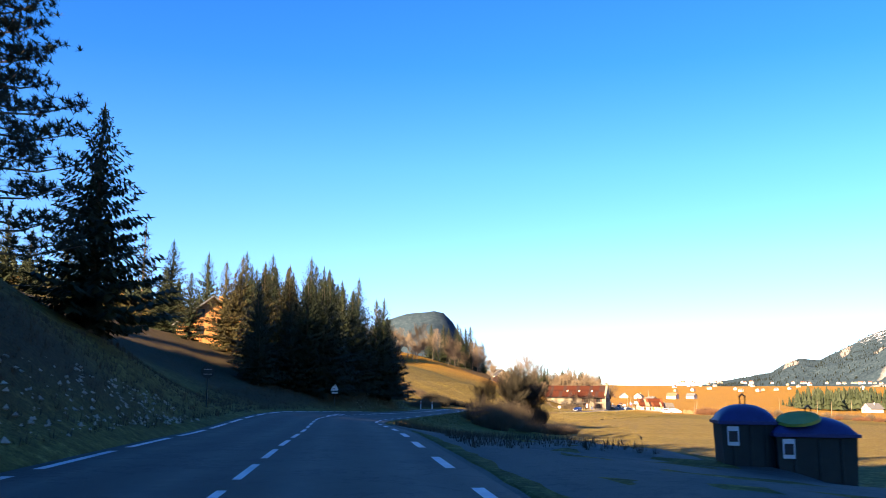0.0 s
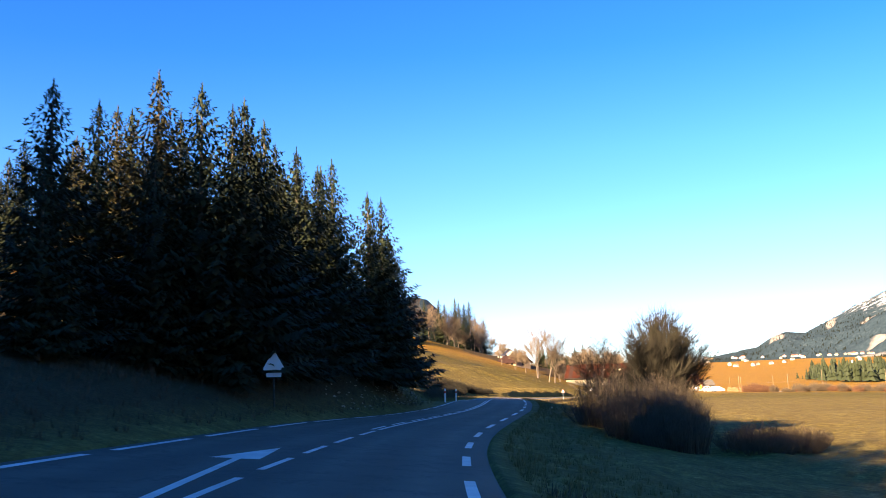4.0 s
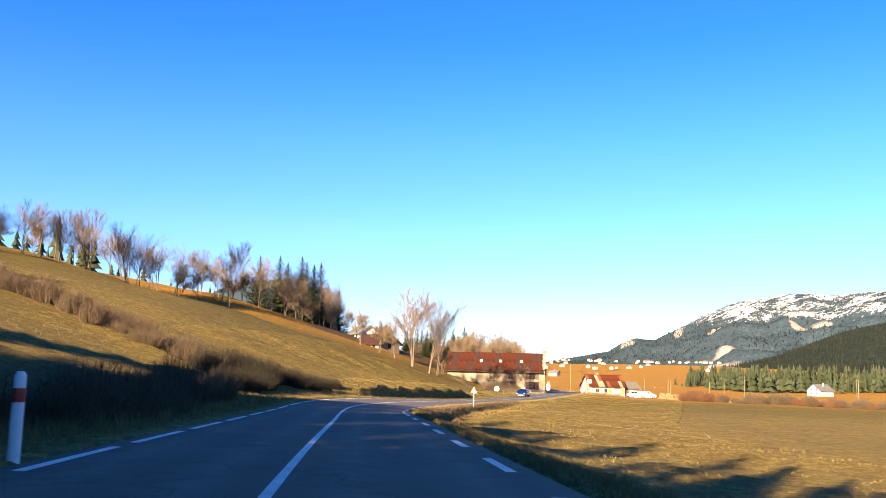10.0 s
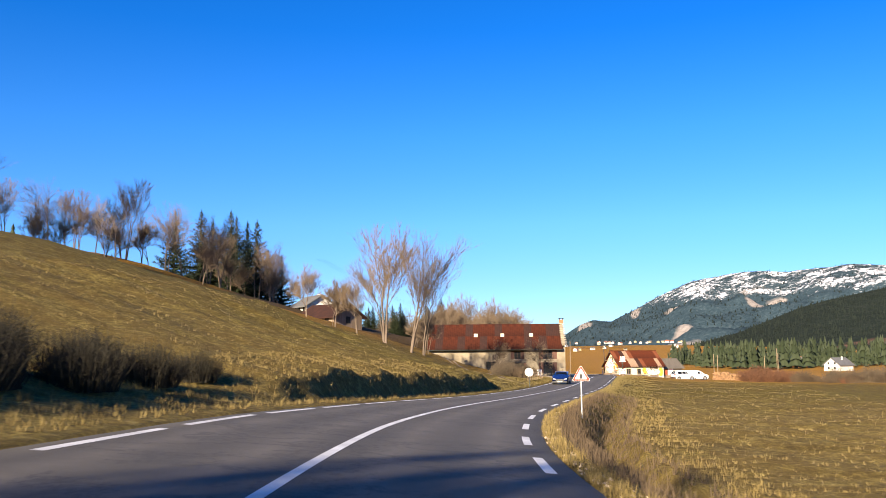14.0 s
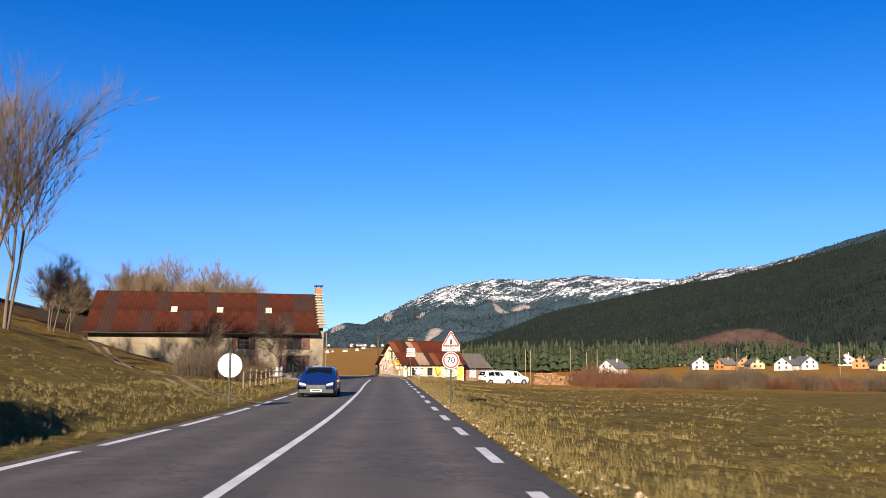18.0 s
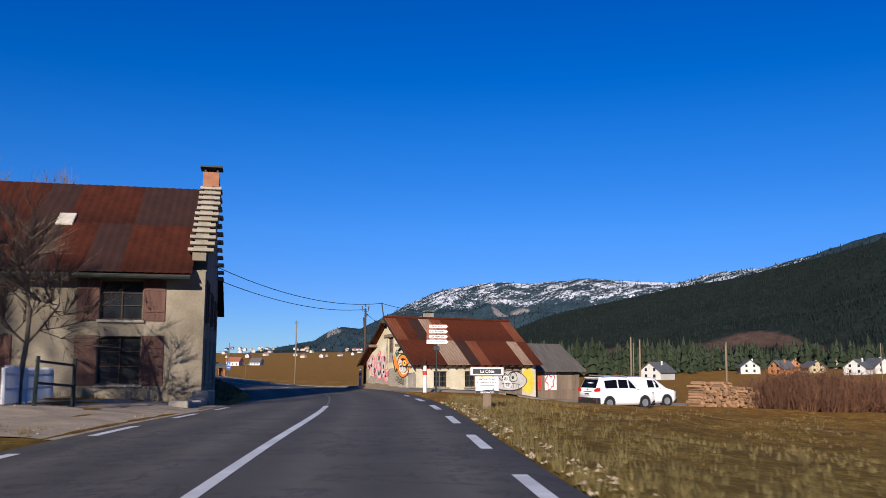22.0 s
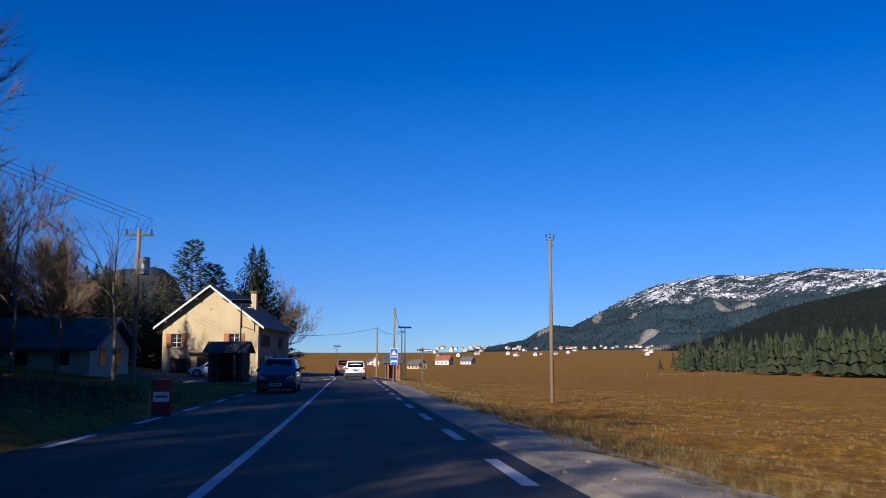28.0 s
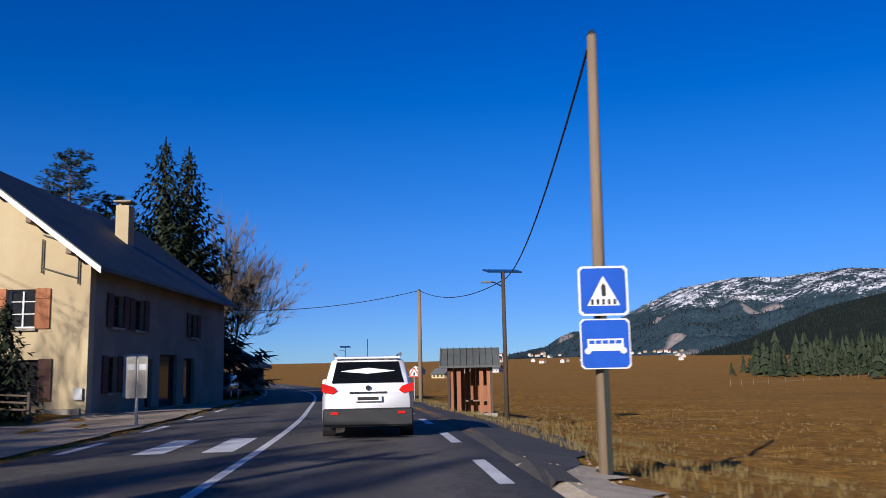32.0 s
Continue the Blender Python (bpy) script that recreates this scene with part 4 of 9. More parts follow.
def bush(r, h, seed, label, material, n=260, name="bush"):
    """A leafless shrub: many thin stems that fan out and fork into twigs."""
    rng = random.Random(seed)
    stems, twigs = ([], []), ([], [])

    def blade(p, q, w, into):
        V, F = into
        d = q - p
        a = d.orthogonal().normalized()
        a.rotate(Matrix.Rotation(rng.uniform(0, 6.28), 3, d.normalized()))
        b = d.normalized().cross(a)
        i = len(V)
        V.extend([p + a * w, p - a * w * 0.5 + b * w * 0.8, p - a * w * 0.5 - b * w * 0.8, q])
        F.extend([(i, i + 1, i + 3), (i + 1, i + 2, i + 3), (i + 2, i, i + 3)])
    for _ in range(n):
        a, q = rng.uniform(0, 6.283), math.sqrt(rng.random())
        p = Vector((math.cos(a), math.sin(a), 0)) * (r * q * 0.75) + Vector((0, 0, -0.15))
        top = h * (1 - 0.45 * q * q) * rng.uniform(0.6, 1.08)
        out = Vector((math.cos(a), math.sin(a), 0)) * r * q * rng.uniform(0.1, 0.45)
        tip = p + out + Vector((rng.gauss(0, 0.15), rng.gauss(0, 0.15), top))
        blade(p, tip, 0.016 + 0.004 * h, stems)
        for _ in range(9):
            f = rng.uniform(0.25, 0.97)
            c = p.lerp(tip, f)
            t = c + Vector((rng.gauss(0, 0.22), rng.gauss(0, 0.22), rng.uniform(0.05, 0.5))) * (0.6 + 0.22 * h) * (1.15 - 0.6 * f)
            blade(c, t, 0.007 + 0.0015 * h, twigs)
    e = thing(name, pose(0, 0, 0), label, "bush", "roadside shrubs")
    mesh_object("stem_clump", *stems, material, e)
    mesh_object("twig_crown", *twigs, material, e)
    return e


def place(ob, s, u, turn=0.0, scale=1.0, sink=0.0):
    x, y, _, yaw = road_at(s, u)
    return place_xy(ob, float(x), float(y), turn, scale, sink)


def place_xy(ob, x, y, turn=0.0, scale=1.0, sink=0.0):
    c = copy_thing(ob, pose(x, y, hz(x, y) - sink, 0, 0, turn))
    c.scale = (scale, scale, scale)
    return c


def drop_model(ob):
    for o in (*ob.children_recursive, ob):
        bpy.data.objects.remove(o)


rng = random.Random(11)
SPRUCES = [spruce(12.5, 3.5, 1, "dark green spruce with drooping boughs on a roadside slope"), spruce(14.0, 3.7, 2, "tall dark spruce with a ragged pointed crown"),
           spruce(10.5, 2.7, 3, "slender young spruce with a sharp tip"), spruce(13.0, 3.5, 4, "spruce with yellowing needles, coloured as if sunlit", M_NEEDLE2),
           spruce(13.5, 2.5, 5, "thin half-bare spruce with grey needles", None, 0.55)]


def spruces(rows):
    for k, s, u, sc in rows:
        place(SPRUCES[k], s, u, rng.uniform(0, 360), sc)


# the pair above the first bank, then the wood beside the road
WIDE = spruce(11.0, 3.4, 6, "broad dark spruce standing on the bank above the road", None, 1.3)
place_xy(WIDE, 5.4, 35.6, 40, 1.0, 0.1)
place_xy(WIDE, 10.4, 114.2, 75, 1.0)
for x, y, turn, sc in ((87.7, 503.9, 200, 1.54), (88.9, 507.7, 90, 1.58)):
    place_xy(WIDE, x, y, turn, sc)
drop_model(WIDE)
spruces([(1, 26, -26, 1.1)])
for x, y, k, sc in ((-29.9, 128.5, 4, 1.23), (-26.8, 132.6, 1, 1.12), (-18.4, 125, 1, 1.0), (-14.5, 129.8, 3, 1.2), (-24.5, 124.5, 0, 0.78), (-36.2, 131.2, 4, 0.9), (-44, 131.7, 1, 0.95), (-40, 128.5, 2, 1.1), (-48, 128, 0, 0.95), (-52, 128, 1, 1.0), (-58, 126, 0, 1.05), (-30, 138, 2, 1.1), (-8, 128, 3, 0.9)):
    place_xy(SPRUCES[k], x, y, rng.uniform(0, 360), sc)
spruces([(3, 92, -11, 1.0), (0, 92.5, -7.2, 1.0), (3, 97, -16, 0.9), (1, 100, -10, 0.88), (0, 104, -7.5, 0.95), (2, 108, -10, 1.1), (1, 113, -13, 1.0), (2, 118, -7, 0.95), (0, 122, -6.6, 0.88), (1, 125, -8.5, 0.85),
         (0, 102, -18, 1.0), (1, 110, -20, 1.0), (0, 118, -15, 0.95), (2, 96, -8, 1.0), (1, 121, -24, 0.9), (0, 86, -12, 0.8), (2, 89, -9.5, 0.85), (0, 97, -12.5, 0.95), (1, 106, -13.5, 1.05), (0, 112, -6.4, 1.0), (1, 116.5, -6.3, 0.95), (1, 115, -9.5, 1.0), (2, 84, -11, 0.7), (3, 112, -27, 0.9), (0, 111, -31.5, 0.72), (3, 106, -23.5, 0.8), (0, 119, -10.5, 0.95), (0, 93, -14.5, 0.9)])
# the dense wood behind and above the start, unseen and added to shade the road
for _ in range(46):
    spruces([(rng.choice((0, 1, 1, 2)), rng.uniform(-98, 20), rng.uniform(-75, -15), rng.uniform(0.9, 1.35))])
for _ in range(18):
    q = rng.uniform(8, 52)
    spruces([(rng.choice((0, 1)), q, -0.62 * q - rng.uniform(9, 40), rng.uniform(1.1, 1.4))])
for _ in range(44):
    q = rng.uniform(-60, 45)
    spruces([(rng.choice((0, 1)), q, -max(13.0, 0.62 * q + 9.0) - rng.uniform(0, 26), rng.uniform(1.25, 1.6))])
# spruces left of the view, added to shade the road past the cutting
for _ in range(24):
    q = rng.uniform(138, 160)
    spruces([(rng.choice((0, 1)), q, -(0.45 * (q - 115) + 8.0) - rng.uniform(0, 14), rng.uniform(1.1, 1.4))])
# more spruces out of view, added to shade the right-hand hedge
for k in range(20):
    spruces([(k % 2, 34 + 1.5 * k, rng.uniform(-43, -28), rng.uniform(1.1, 1.3))])
for x, y, sc in ((6.4, 92.5, 1.0), (7.0, 97.5, 0.98), (7.4, 103.0, 0.98), (5.0, 87.0, 1.0)):
    place_xy(SPRUCES[0], x, y, 13 * y, sc)
# the wood goes on above the cutting, unseen, added to shade the road
for _ in range(20):
    q = rng.uniform(122, 155)
    spruces([(rng.choice((0, 1, 1)), q, rng.uniform(-0.24 * (q - 43) + 1.0, -15.0), rng.uniform(0.95, 1.2))])
# an unseen pair added to shade the shrub by the road
for x, y, sc in ((-9.0, 177.5, 1.0), (-13.0, 173.5, 1.1)):
    place_xy(SPRUCES[2], x, y, 9 * x, sc)
# conifers on the upper edge of the meadow
for x, y, sc in ((10.4, 399.6, 1.15), (4, 397, 1.05), (18.5, 424.9, 1.0), (14, 404, 1.1), (16, 411, 1.2), (6, 405, 1.0), (22, 420, 0.95), (-2, 400, 0.9), (12, 393, 0.95)):
    place_xy(SPRUCES[rng.choice((0, 1))], x, y, rng.uniform(0, 360), sc * 1.42)
SMALL = spruce(3.5, 1.15, 12, "small bushy conifer in the yard of the yellow house", None, 1.2)
place_xy(SMALL, 86.4, 473.6, 30, 1.0)
drop_model(SMALL)
# behind the yellow house
for x, y, k, sc in ((74, 530, 0, 1.2), (66, 520, 0, 1.1)):
    place_xy(SPRUCES[k], x, y, rng.uniform(0, 360), sc)

BARE = [bare_tree(11.0, 21, "tall leafless ash tree with grey branches", 0.58, 0.8), bare_tree(9.0, 22, "leafless tree with upright golden twigs", 0.5, 0.9, 2),
        bare_tree(12.5, 23, "slender leafless poplar with steep branches", 0.36, 0.75, 2), bare_tree(7.0, 24, "small leafless thicket tree", 0.6, 1.0, 3)]


def bares(rows):
    for k, s, u, sc in rows:
        place(BARE[k], s, u, rng.uniform(0, 360), sc)


def pine(h, seed, label, low=0.3, limbs=46, reach=3.9):
    """A ragged pine: bare limbs that carry clumps of upturned needle tufts."""
    r = random.Random(seed)
    e = thing("pine", pose(0, 0, 0), label, "tree")
    bm = tube(nb(), [(0, 0, -0.5), (0.15, 0.1, h * 0.5), (0.1, 0.2, h * 0.97)], [h * 0.02, h * 0.013, 0.03], 8)
    V, F = [], []
    for j in range(limbs):
        t = low + (0.98 - low) * (j + r.random()) / limbs
        a, l = j * 2.4 + r.uniform(-0.4, 0.4), (0.5 + reach * (1 - t) ** 0.75) * r.uniform(0.7, 1.15)
        d = Vector((math.cos(a), math.sin(a), 0))
        p0 = Vector((0.1, 0.15, t * h))
        p1 = p0 + d * l + Vector((0, 0, l * (0.1 + 0.25 * t)))
        tube(bm, [tuple(p0), tuple(p0.lerp(p1, 0.5) + Vector((0, 0, -0.08 * l))), tuple(p1)], [0.05, 0.035, 0.015], 4)
        for q in range(int(9 + 8 * l)):
            c = p0.lerp(p1, r.uniform(0.35, 1.05)) + Vector((r.gauss(0, 0.22), r.gauss(0, 0.22), r.gauss(0.02, 0.12))) * (0.6 + 0.25 * l)
            for _ in range(16):
                v = Vector((r.gauss(0, 1), r.gauss(0, 1), r.gauss(0.35, 0.8))).normalized() * r.uniform(0.16, 0.34)
                w = v.orthogonal().normalized() * 0.03
                i = len(V)
                V.extend([c - w, c + w, c + v])
                F.append((i, i + 1, i + 2))
    part("trunk", bm, M_BARK, e)
    mesh_object("crown", V, F, M_NEEDLE, e)
    return e


PINE = pine(14.0, 3, "tall ragged pine with clumped dark needles on the bank", 0.06, 84, 4.2)
for x, y, turn, sc in ((5.0, 26.3, 20, 1.0), (1.0, 24.0, 120, 1.05)):
    place_xy(PINE, x, y, turn, sc)
drop_model(PINE)
BROAD = pine(16.0, 8, "broad dark pine standing behind the yellow house", 0.16, 90, 5.6)
place_xy(BROAD, 79.4, 516.0, 50, 1.17)
place_xy(BROAD, 82.6, 518.0, 200, 0.98)
drop_model(BROAD)
POLLARD = bare_tree(6.4, 41, "old pollarded lime with a knobbly trunk before the farmhouse", 0.85, 1.0, 1, name="pollard_tree")
place_xy(POLLARD, 63.4, 331.6, 0, 1.12)
place_xy(POLLARD, 57.0, 333.5, 140, 0.95)
drop_model(POLLARD)
# row along the top of the meadow
for k in range(80):
    f = k / 79
    x, y = -58 + 80 * f + rng.uniform(-5, 5), 262 + 130 * f + rng.uniform(-8, 8)
    place_xy(BARE[rng.choice((0, 1, 0, 2))], x, y, rng.uniform(0, 360), rng.uniform(0.75, 1.1) * min(1.0, 0.75 + 0.4 * f))
for x, y, k, sc in ((38.2, 305.1, 2, 1.2), (40.0, 305.4, 2, 0.95), (35.4, 306.8, 2, 1.2), (36.4, 316, 2, 0.9), (33, 320, 1, 0.9), (30, 325, 3, 1.0), (43, 320, 3, 0.8), (26, 330, 1, 0.9), (52, 352, 0, 0.75), (58, 356, 0, 0.7), (46, 350, 3, 0.9)):
    place_xy(BARE[k], x, y, rng.uniform(0, 360), sc)
# dark roadside trees past the farm
for k in range(64):
    bares([(rng.choice((0, 1, 3)), rng.uniform(368, 432), rng.uniform(-28, -11.5), rng.uniform(0.8, 1.15))])
for k in range(12):
    spruces([(rng.choice((0, 1, 2)), rng.uniform(400, 436), rng.uniform(-40, -26), rng.uniform(0.5, 0.65))])
for k in range(16):
    spruces([(rng.choice((0, 1, 2)), 398 + 2.1 * k, rng.uniform(-21, -14), rng.uniform(0.6, 0.75))])
spruces([(0, 432, -14, 0.75), (2, 428, -12, 0.8), (0, 438, -20, 0.9), (1, 446, -26, 1.0), (0, 455, -30, 1.0)])
for k in range(26):
    bares([(rng.choice((0, 1, 3)), rng.uniform(440, 476), rng.uniform(-40, -24), rng.uniform(0.95, 1.35))])
bares([(0, 416, -6.8, 0.95), (0, 421, -7.4, 0.9), (1, 419, -9, 1.1), (0, 401, -12.2, 1.0), (1, 404, -12, 1.1), (0, 395, -13.0, 0.9), (1, 410, -9.4, 1.0), (0, 388, -13.5, 1.0), (0, 412, -7.4, 1.1)])
for k in range(11):
    spruces([(rng.choice((0, 1)), rng.uniform(446, 474), rng.uniform(-36, -23), rng.uniform(0.75, 1.0))])
for x, y, k, sc in ((91.4, 505.0, 0, 1.12), (92.2, 508.5, 1, 1.25), (70.0, 522.7, 0, 1.5), (66.5, 521.0, 1, 1.6)):
    place_xy(BARE[k], x, y, 30 * k + x, sc)
for x, y, k, sc in ((70.5, 513, 0, 1.05), (68.4, 516, 1, 0.95), (72.6, 518, 0, 1.0), (66, 512, 1, 0.9)):
    place_xy(SPRUCES[k], x, y, 7 * x, sc)
for x, y, k, sc in ((78.8, 444.6, 0, 1.0), (75.5, 445.5, 1, 1.1), (74.0, 440.5, 0, 1.0), (72.5, 458.0, 0, 1.1), (69.0, 462.0, 1, 1.1)):
    place_xy(BARE[k], x, y, 60 * k + 3 * x, sc)
bares([(0, 462, -21, 1.15), (1, 465, -24, 1.2), (0, 459, -24, 1.1)])
for k in range(18):
    place_xy(BARE[rng.choice((0, 1, 3, 0))], rng.uniform(46, 72), rng.uniform(486, 522), rng.uniform(0, 360), rng.uniform(0.9, 1.25))
bares([(0, 433, -10.5, 1.0), (1, 436, -12.5, 0.95), (0, 440, -15, 0.95), (0, 429, -9.5, 1.0), (1, 426, -8.8, 1.0)])
for k in range(9):
    spruces([(rng.choice((0, 1)), rng.uniform(470, 500), rng.uniform(-50, -33), rng.uniform(1.0, 1.3))])
# mostly unseen spruces, added to shade the verge before the yellow house
for k in range(12):
    spruces([(k % 2, 428 + 1.6 * k, rng.uniform(-30, -19), rng.uniform(0.95, 1.2))])
for x, y, k, sc in ((66, 468, 0, 0.95), (70, 474, 1, 0.85), (63, 478, 0, 1.0), (73, 482, 2, 0.9), (67, 488, 1, 0.9), (60, 470, 1, 1.0), (71, 494, 0, 0.95), (64, 460, 2, 0.95)):
    place_xy(SPRUCES[k], x, y, rng.uniform(0, 360), sc)
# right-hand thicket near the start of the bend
# bark and twigs take the dark colour used for shade
DIM = bare_tree(6.6, 44, "leafless thicket tree with twigs darkened as in shade", 0.5, 1.0, 3, bark=M_SHADEBUSH, twig=M_SHADEBUSH)
for s, u, sc in ((110, 11.6, 1.08), (112.5, 12.6, 1.0), (116, 12.4, 0.95), (120, 12.2, 0.82), (124, 12, 0.75), (128, 12.6, 0.66), (131, 13, 0.5), (118, 14, 0.9), (114, 12.6, 0.85)):
    place(DIM, s, u, rng.uniform(0, 360), sc)
place_xy(DIM, 24.3, 104.2, 30, 0.85)
drop_model(DIM)

BUSHES = [bush(1.6, 2.6, 31, "leafless brown roadside shrub", M_BUSH), bush(2.2, 1.9, 32, "low tangled leafless shrub", M_BUSH, 300), bush(1.8, 2.0, 33, "round reddish-brown leafless shrub", M_REDBUSH, 320)]
# hedge shade is put into the twig colour
HEDGE = bush(2.3, 3.4, 36, "dense leafless hedge shrub beside the road, darkened as in shade", M_SHADEBUSH, 460, "tall_bush")
THICKET = bush(2.6, 4.3, 34, "tall dense leafless hedge shrub with grey-brown twigs", M_HEDGE, 420, "tall_bush")
for x, y, sc in ((24.2, 92.5, 0.82), (25.6, 95.5, 0.8), (26.6, 99, 0.8), (23.2, 97, 0.78), (27.6, 103, 0.85), (25.0, 89.5, 0.66)):
    place_xy(THICKET, x, y, rng.uniform(0, 360), sc)
for x, y, k, sc in ((29.5, 93, 1, 0.9), (31.5, 94.5, 1, 0.8), (28.5, 90.5, 1, 0.75), (33, 97, 1, 0.7)):
    place_xy(BUSHES[k], x, y, rng.uniform(0, 360), sc)
for k in range(30):
    f = k / 29
    place(HEDGE, 110 + 21 * f, 9.9 + rng.uniform(-0.6, 2.8) + 1.2 * f, rng.uniform(0, 360), rng.uniform(0.72, 0.95))
# dense shrub beside the road at the foot of the meadow, coloured dark for shade, and undergrowth below the trees past
# the farm
DARK = bush(2.4, 3.4, 35, "dense rounded shrub beside the road, darkened as in shade", M_SHADEBUSH, 460, "dark_bush")
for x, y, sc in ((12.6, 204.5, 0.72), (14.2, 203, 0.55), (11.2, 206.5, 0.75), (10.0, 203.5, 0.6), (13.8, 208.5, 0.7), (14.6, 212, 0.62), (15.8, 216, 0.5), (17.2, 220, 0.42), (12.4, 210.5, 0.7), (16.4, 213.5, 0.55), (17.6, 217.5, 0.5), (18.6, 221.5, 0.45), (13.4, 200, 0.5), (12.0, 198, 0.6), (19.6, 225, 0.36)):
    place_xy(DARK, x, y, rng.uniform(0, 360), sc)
for k in range(44):
    place(BUSHES[rng.choice((0, 1, 0))], 366 + k * 1.5 + rng.uniform(-1, 1), -8.2 - rng.uniform(0, 7), rng.uniform(0, 360), rng.uniform(0.8, 1.3))
for k in range(16):
    place(THICKET if k % 3 == 0 else BUSHES[1], 317 + k * 1.35, -8.6 - rng.uniform(0, 3.5), rng.uniform(0, 360), rng.uniform(0.45, 0.6) if k % 3 == 0 else rng.uniform(0.6, 0.9))
for k in range(30):
    place_xy(THICKET if k % 2 else BUSHES[0], 118 + k * 1.5 + rng.uniform(-2, 2), 339 - k * 0.5 + rng.uniform(-2.5, 2.5), rng.uniform(0, 360), rng.uniform(0.6, 0.85))
# shrub line running up the slope, and thicket by the road
for k in range(44):
    f = k / 43
    place_xy(BUSHES[rng.choice((0, 1, 1))], 11.0 - 42 * f + rng.uniform(-1.6, 1.6), 205.5 + 27 * f + rng.uniform(-1.6, 1.6), rng.uniform(0, 360), rng.uniform(0.6, 0.95) + 0.35 * f)
for k in range(7):
    place_xy(BARE[3 if k % 2 else 1], -24 - 3.2 * k + rng.uniform(-1, 1), 226 + 1.6 * k + rng.uniform(-2, 2), rng.uniform(0, 360), rng.uniform(0.7, 0.95))
for k in range(20):
    place(BUSHES[rng.choice((0, 1))], 168 + k * 1.3, -7.5 + rng.uniform(-2.5, 0.8), rng.uniform(0, 360), rng.uniform(0.6, 1.0))
# shrubs out in the fields on the right
for k in range(34):
    place_xy(BUSHES[rng.choice((0, 1, 2))], 112 + k * 1.6 + rng.uniform(-2, 2), 338 - k * 0.6 + rng.uniform(-3, 3), rng.uniform(0, 360), rng.uniform(0.7, 1.15))
for x, y, sc in ((107.2, 344.4, 1.5), (108.9, 343.6, 1.75), (110.8, 343.0, 1.7), (112.6, 342.4, 1.5), (109.8, 345.6, 1.7), (114.5, 342.5, 1.2)):
    place_xy(BUSHES[2], x, y, rng.uniform(0, 360), sc)
for k in range(14):
    place_xy(BUSHES[rng.choice((1, 2))], 140 + k * 9 + rng.uniform(-3, 3), 330 + rng.uniform(-25, 50), rng.uniform(0, 360), rng.uniform(0.8, 1.5))
for m in SPRUCES + BARE + BUSHES + [THICKET, HEDGE, DARK]:
    drop_model(m)


def far_woods(name, label, pts, hlo, hhi, material, seed):
    """Distant conifers, one small jagged tree for each place, in one mesh."""
    r = np.random.default_rng(seed)
    V, F = [], []
    zs = height(pts[:, 0], pts[:, 1])
    for (x, y), z in zip(pts, zs):
        h = r.uniform(hlo, hhi) * (0.8 + 0.35 * math.sin(x * 0.09 + y * 0.05))
        w = h * r.uniform(0.2, 0.4)
        for k in range(4):
            z0, z1, rad = z + h * (0.05 + 0.22 * k), z + h * (0.42 + 0.2 * k), w * (1 - 0.22 * k)
            i = len(V)
            a0 = r.uniform(0, 6.28)
            for q in range(7):
                rr = rad * (1.0 if q % 2 else 0.62)
                V.append((x + rr * math.cos(a0 + q * 0.8976), y + rr * math.sin(a0 + q * 0.8976), z0 + (0.0 if q % 2 else 0.06 * h)))
            V.append((x + r.normal(0, 0.03) * h * 0.3, y, z1))
            F.extend([(i + q, i + (q + 1) % 7, i + 7) for q in range(7)])
    o = mesh_object(name, V, F, material)
    return tagged(o, label, "woods", kind="stuff")


nr = np.random.default_rng(5)
# wood on the valley floor to the right, the slope wood on the left skyline, woods along the mountain's foot
P = np.stack([nr.uniform(240, 700, 2200), nr.uniform(560, 800, 2200)], 1)
P = P[(np.abs(P[:, 1] - 640 - 0.25 * (P[:, 0] - 400)) < 45 + 20 * np.sin(P[:, 0] * 0.05))]
far_woods("valley_wood", "dark conifer wood on the valley floor", P, 9, 14, M_NEEDLE, 1)
P = np.stack([nr.uniform(248, 420, 620), nr.uniform(690, 800, 620)], 1)
P = P[(P[:, 1] > 706 + 18 * np.sin(P[:, 0] * 0.06) + 8 * np.sin(P[:, 0] * 0.21)) & (P[:, 0] - 90 > 0.56 * (P[:, 1] - 418) + nr.uniform(-8, 25, len(P)))]
far_woods("meadow_wood", "dark mixed wood standing at the far edge of the meadow", P, 6, 16, M_NEEDLE, 7)
P = np.stack([nr.uniform(-260, 30, 700), nr.uniform(250, 760, 700)], 1)
P = P[P[:, 0] < -110 + 0.62 * (P[:, 1] - 255)]
far_woods("slope_wood", "mixed wood on the hillside above the meadow", P, 6, 11, M_NEEDLE, 2)
P = np.stack([nr.uniform(380, 1200, 1300), nr.uniform(40, 760, 1300)], 1)
P = P[np.sin(P[:, 0] * 0.021) + np.sin(P[:, 1] * 0.027 + P[:, 0] * 0.012) > 0.55]
far_woods("valley_copse", "scattered dark copses across the valley", P, 9, 16, M_NEEDLE, 3)


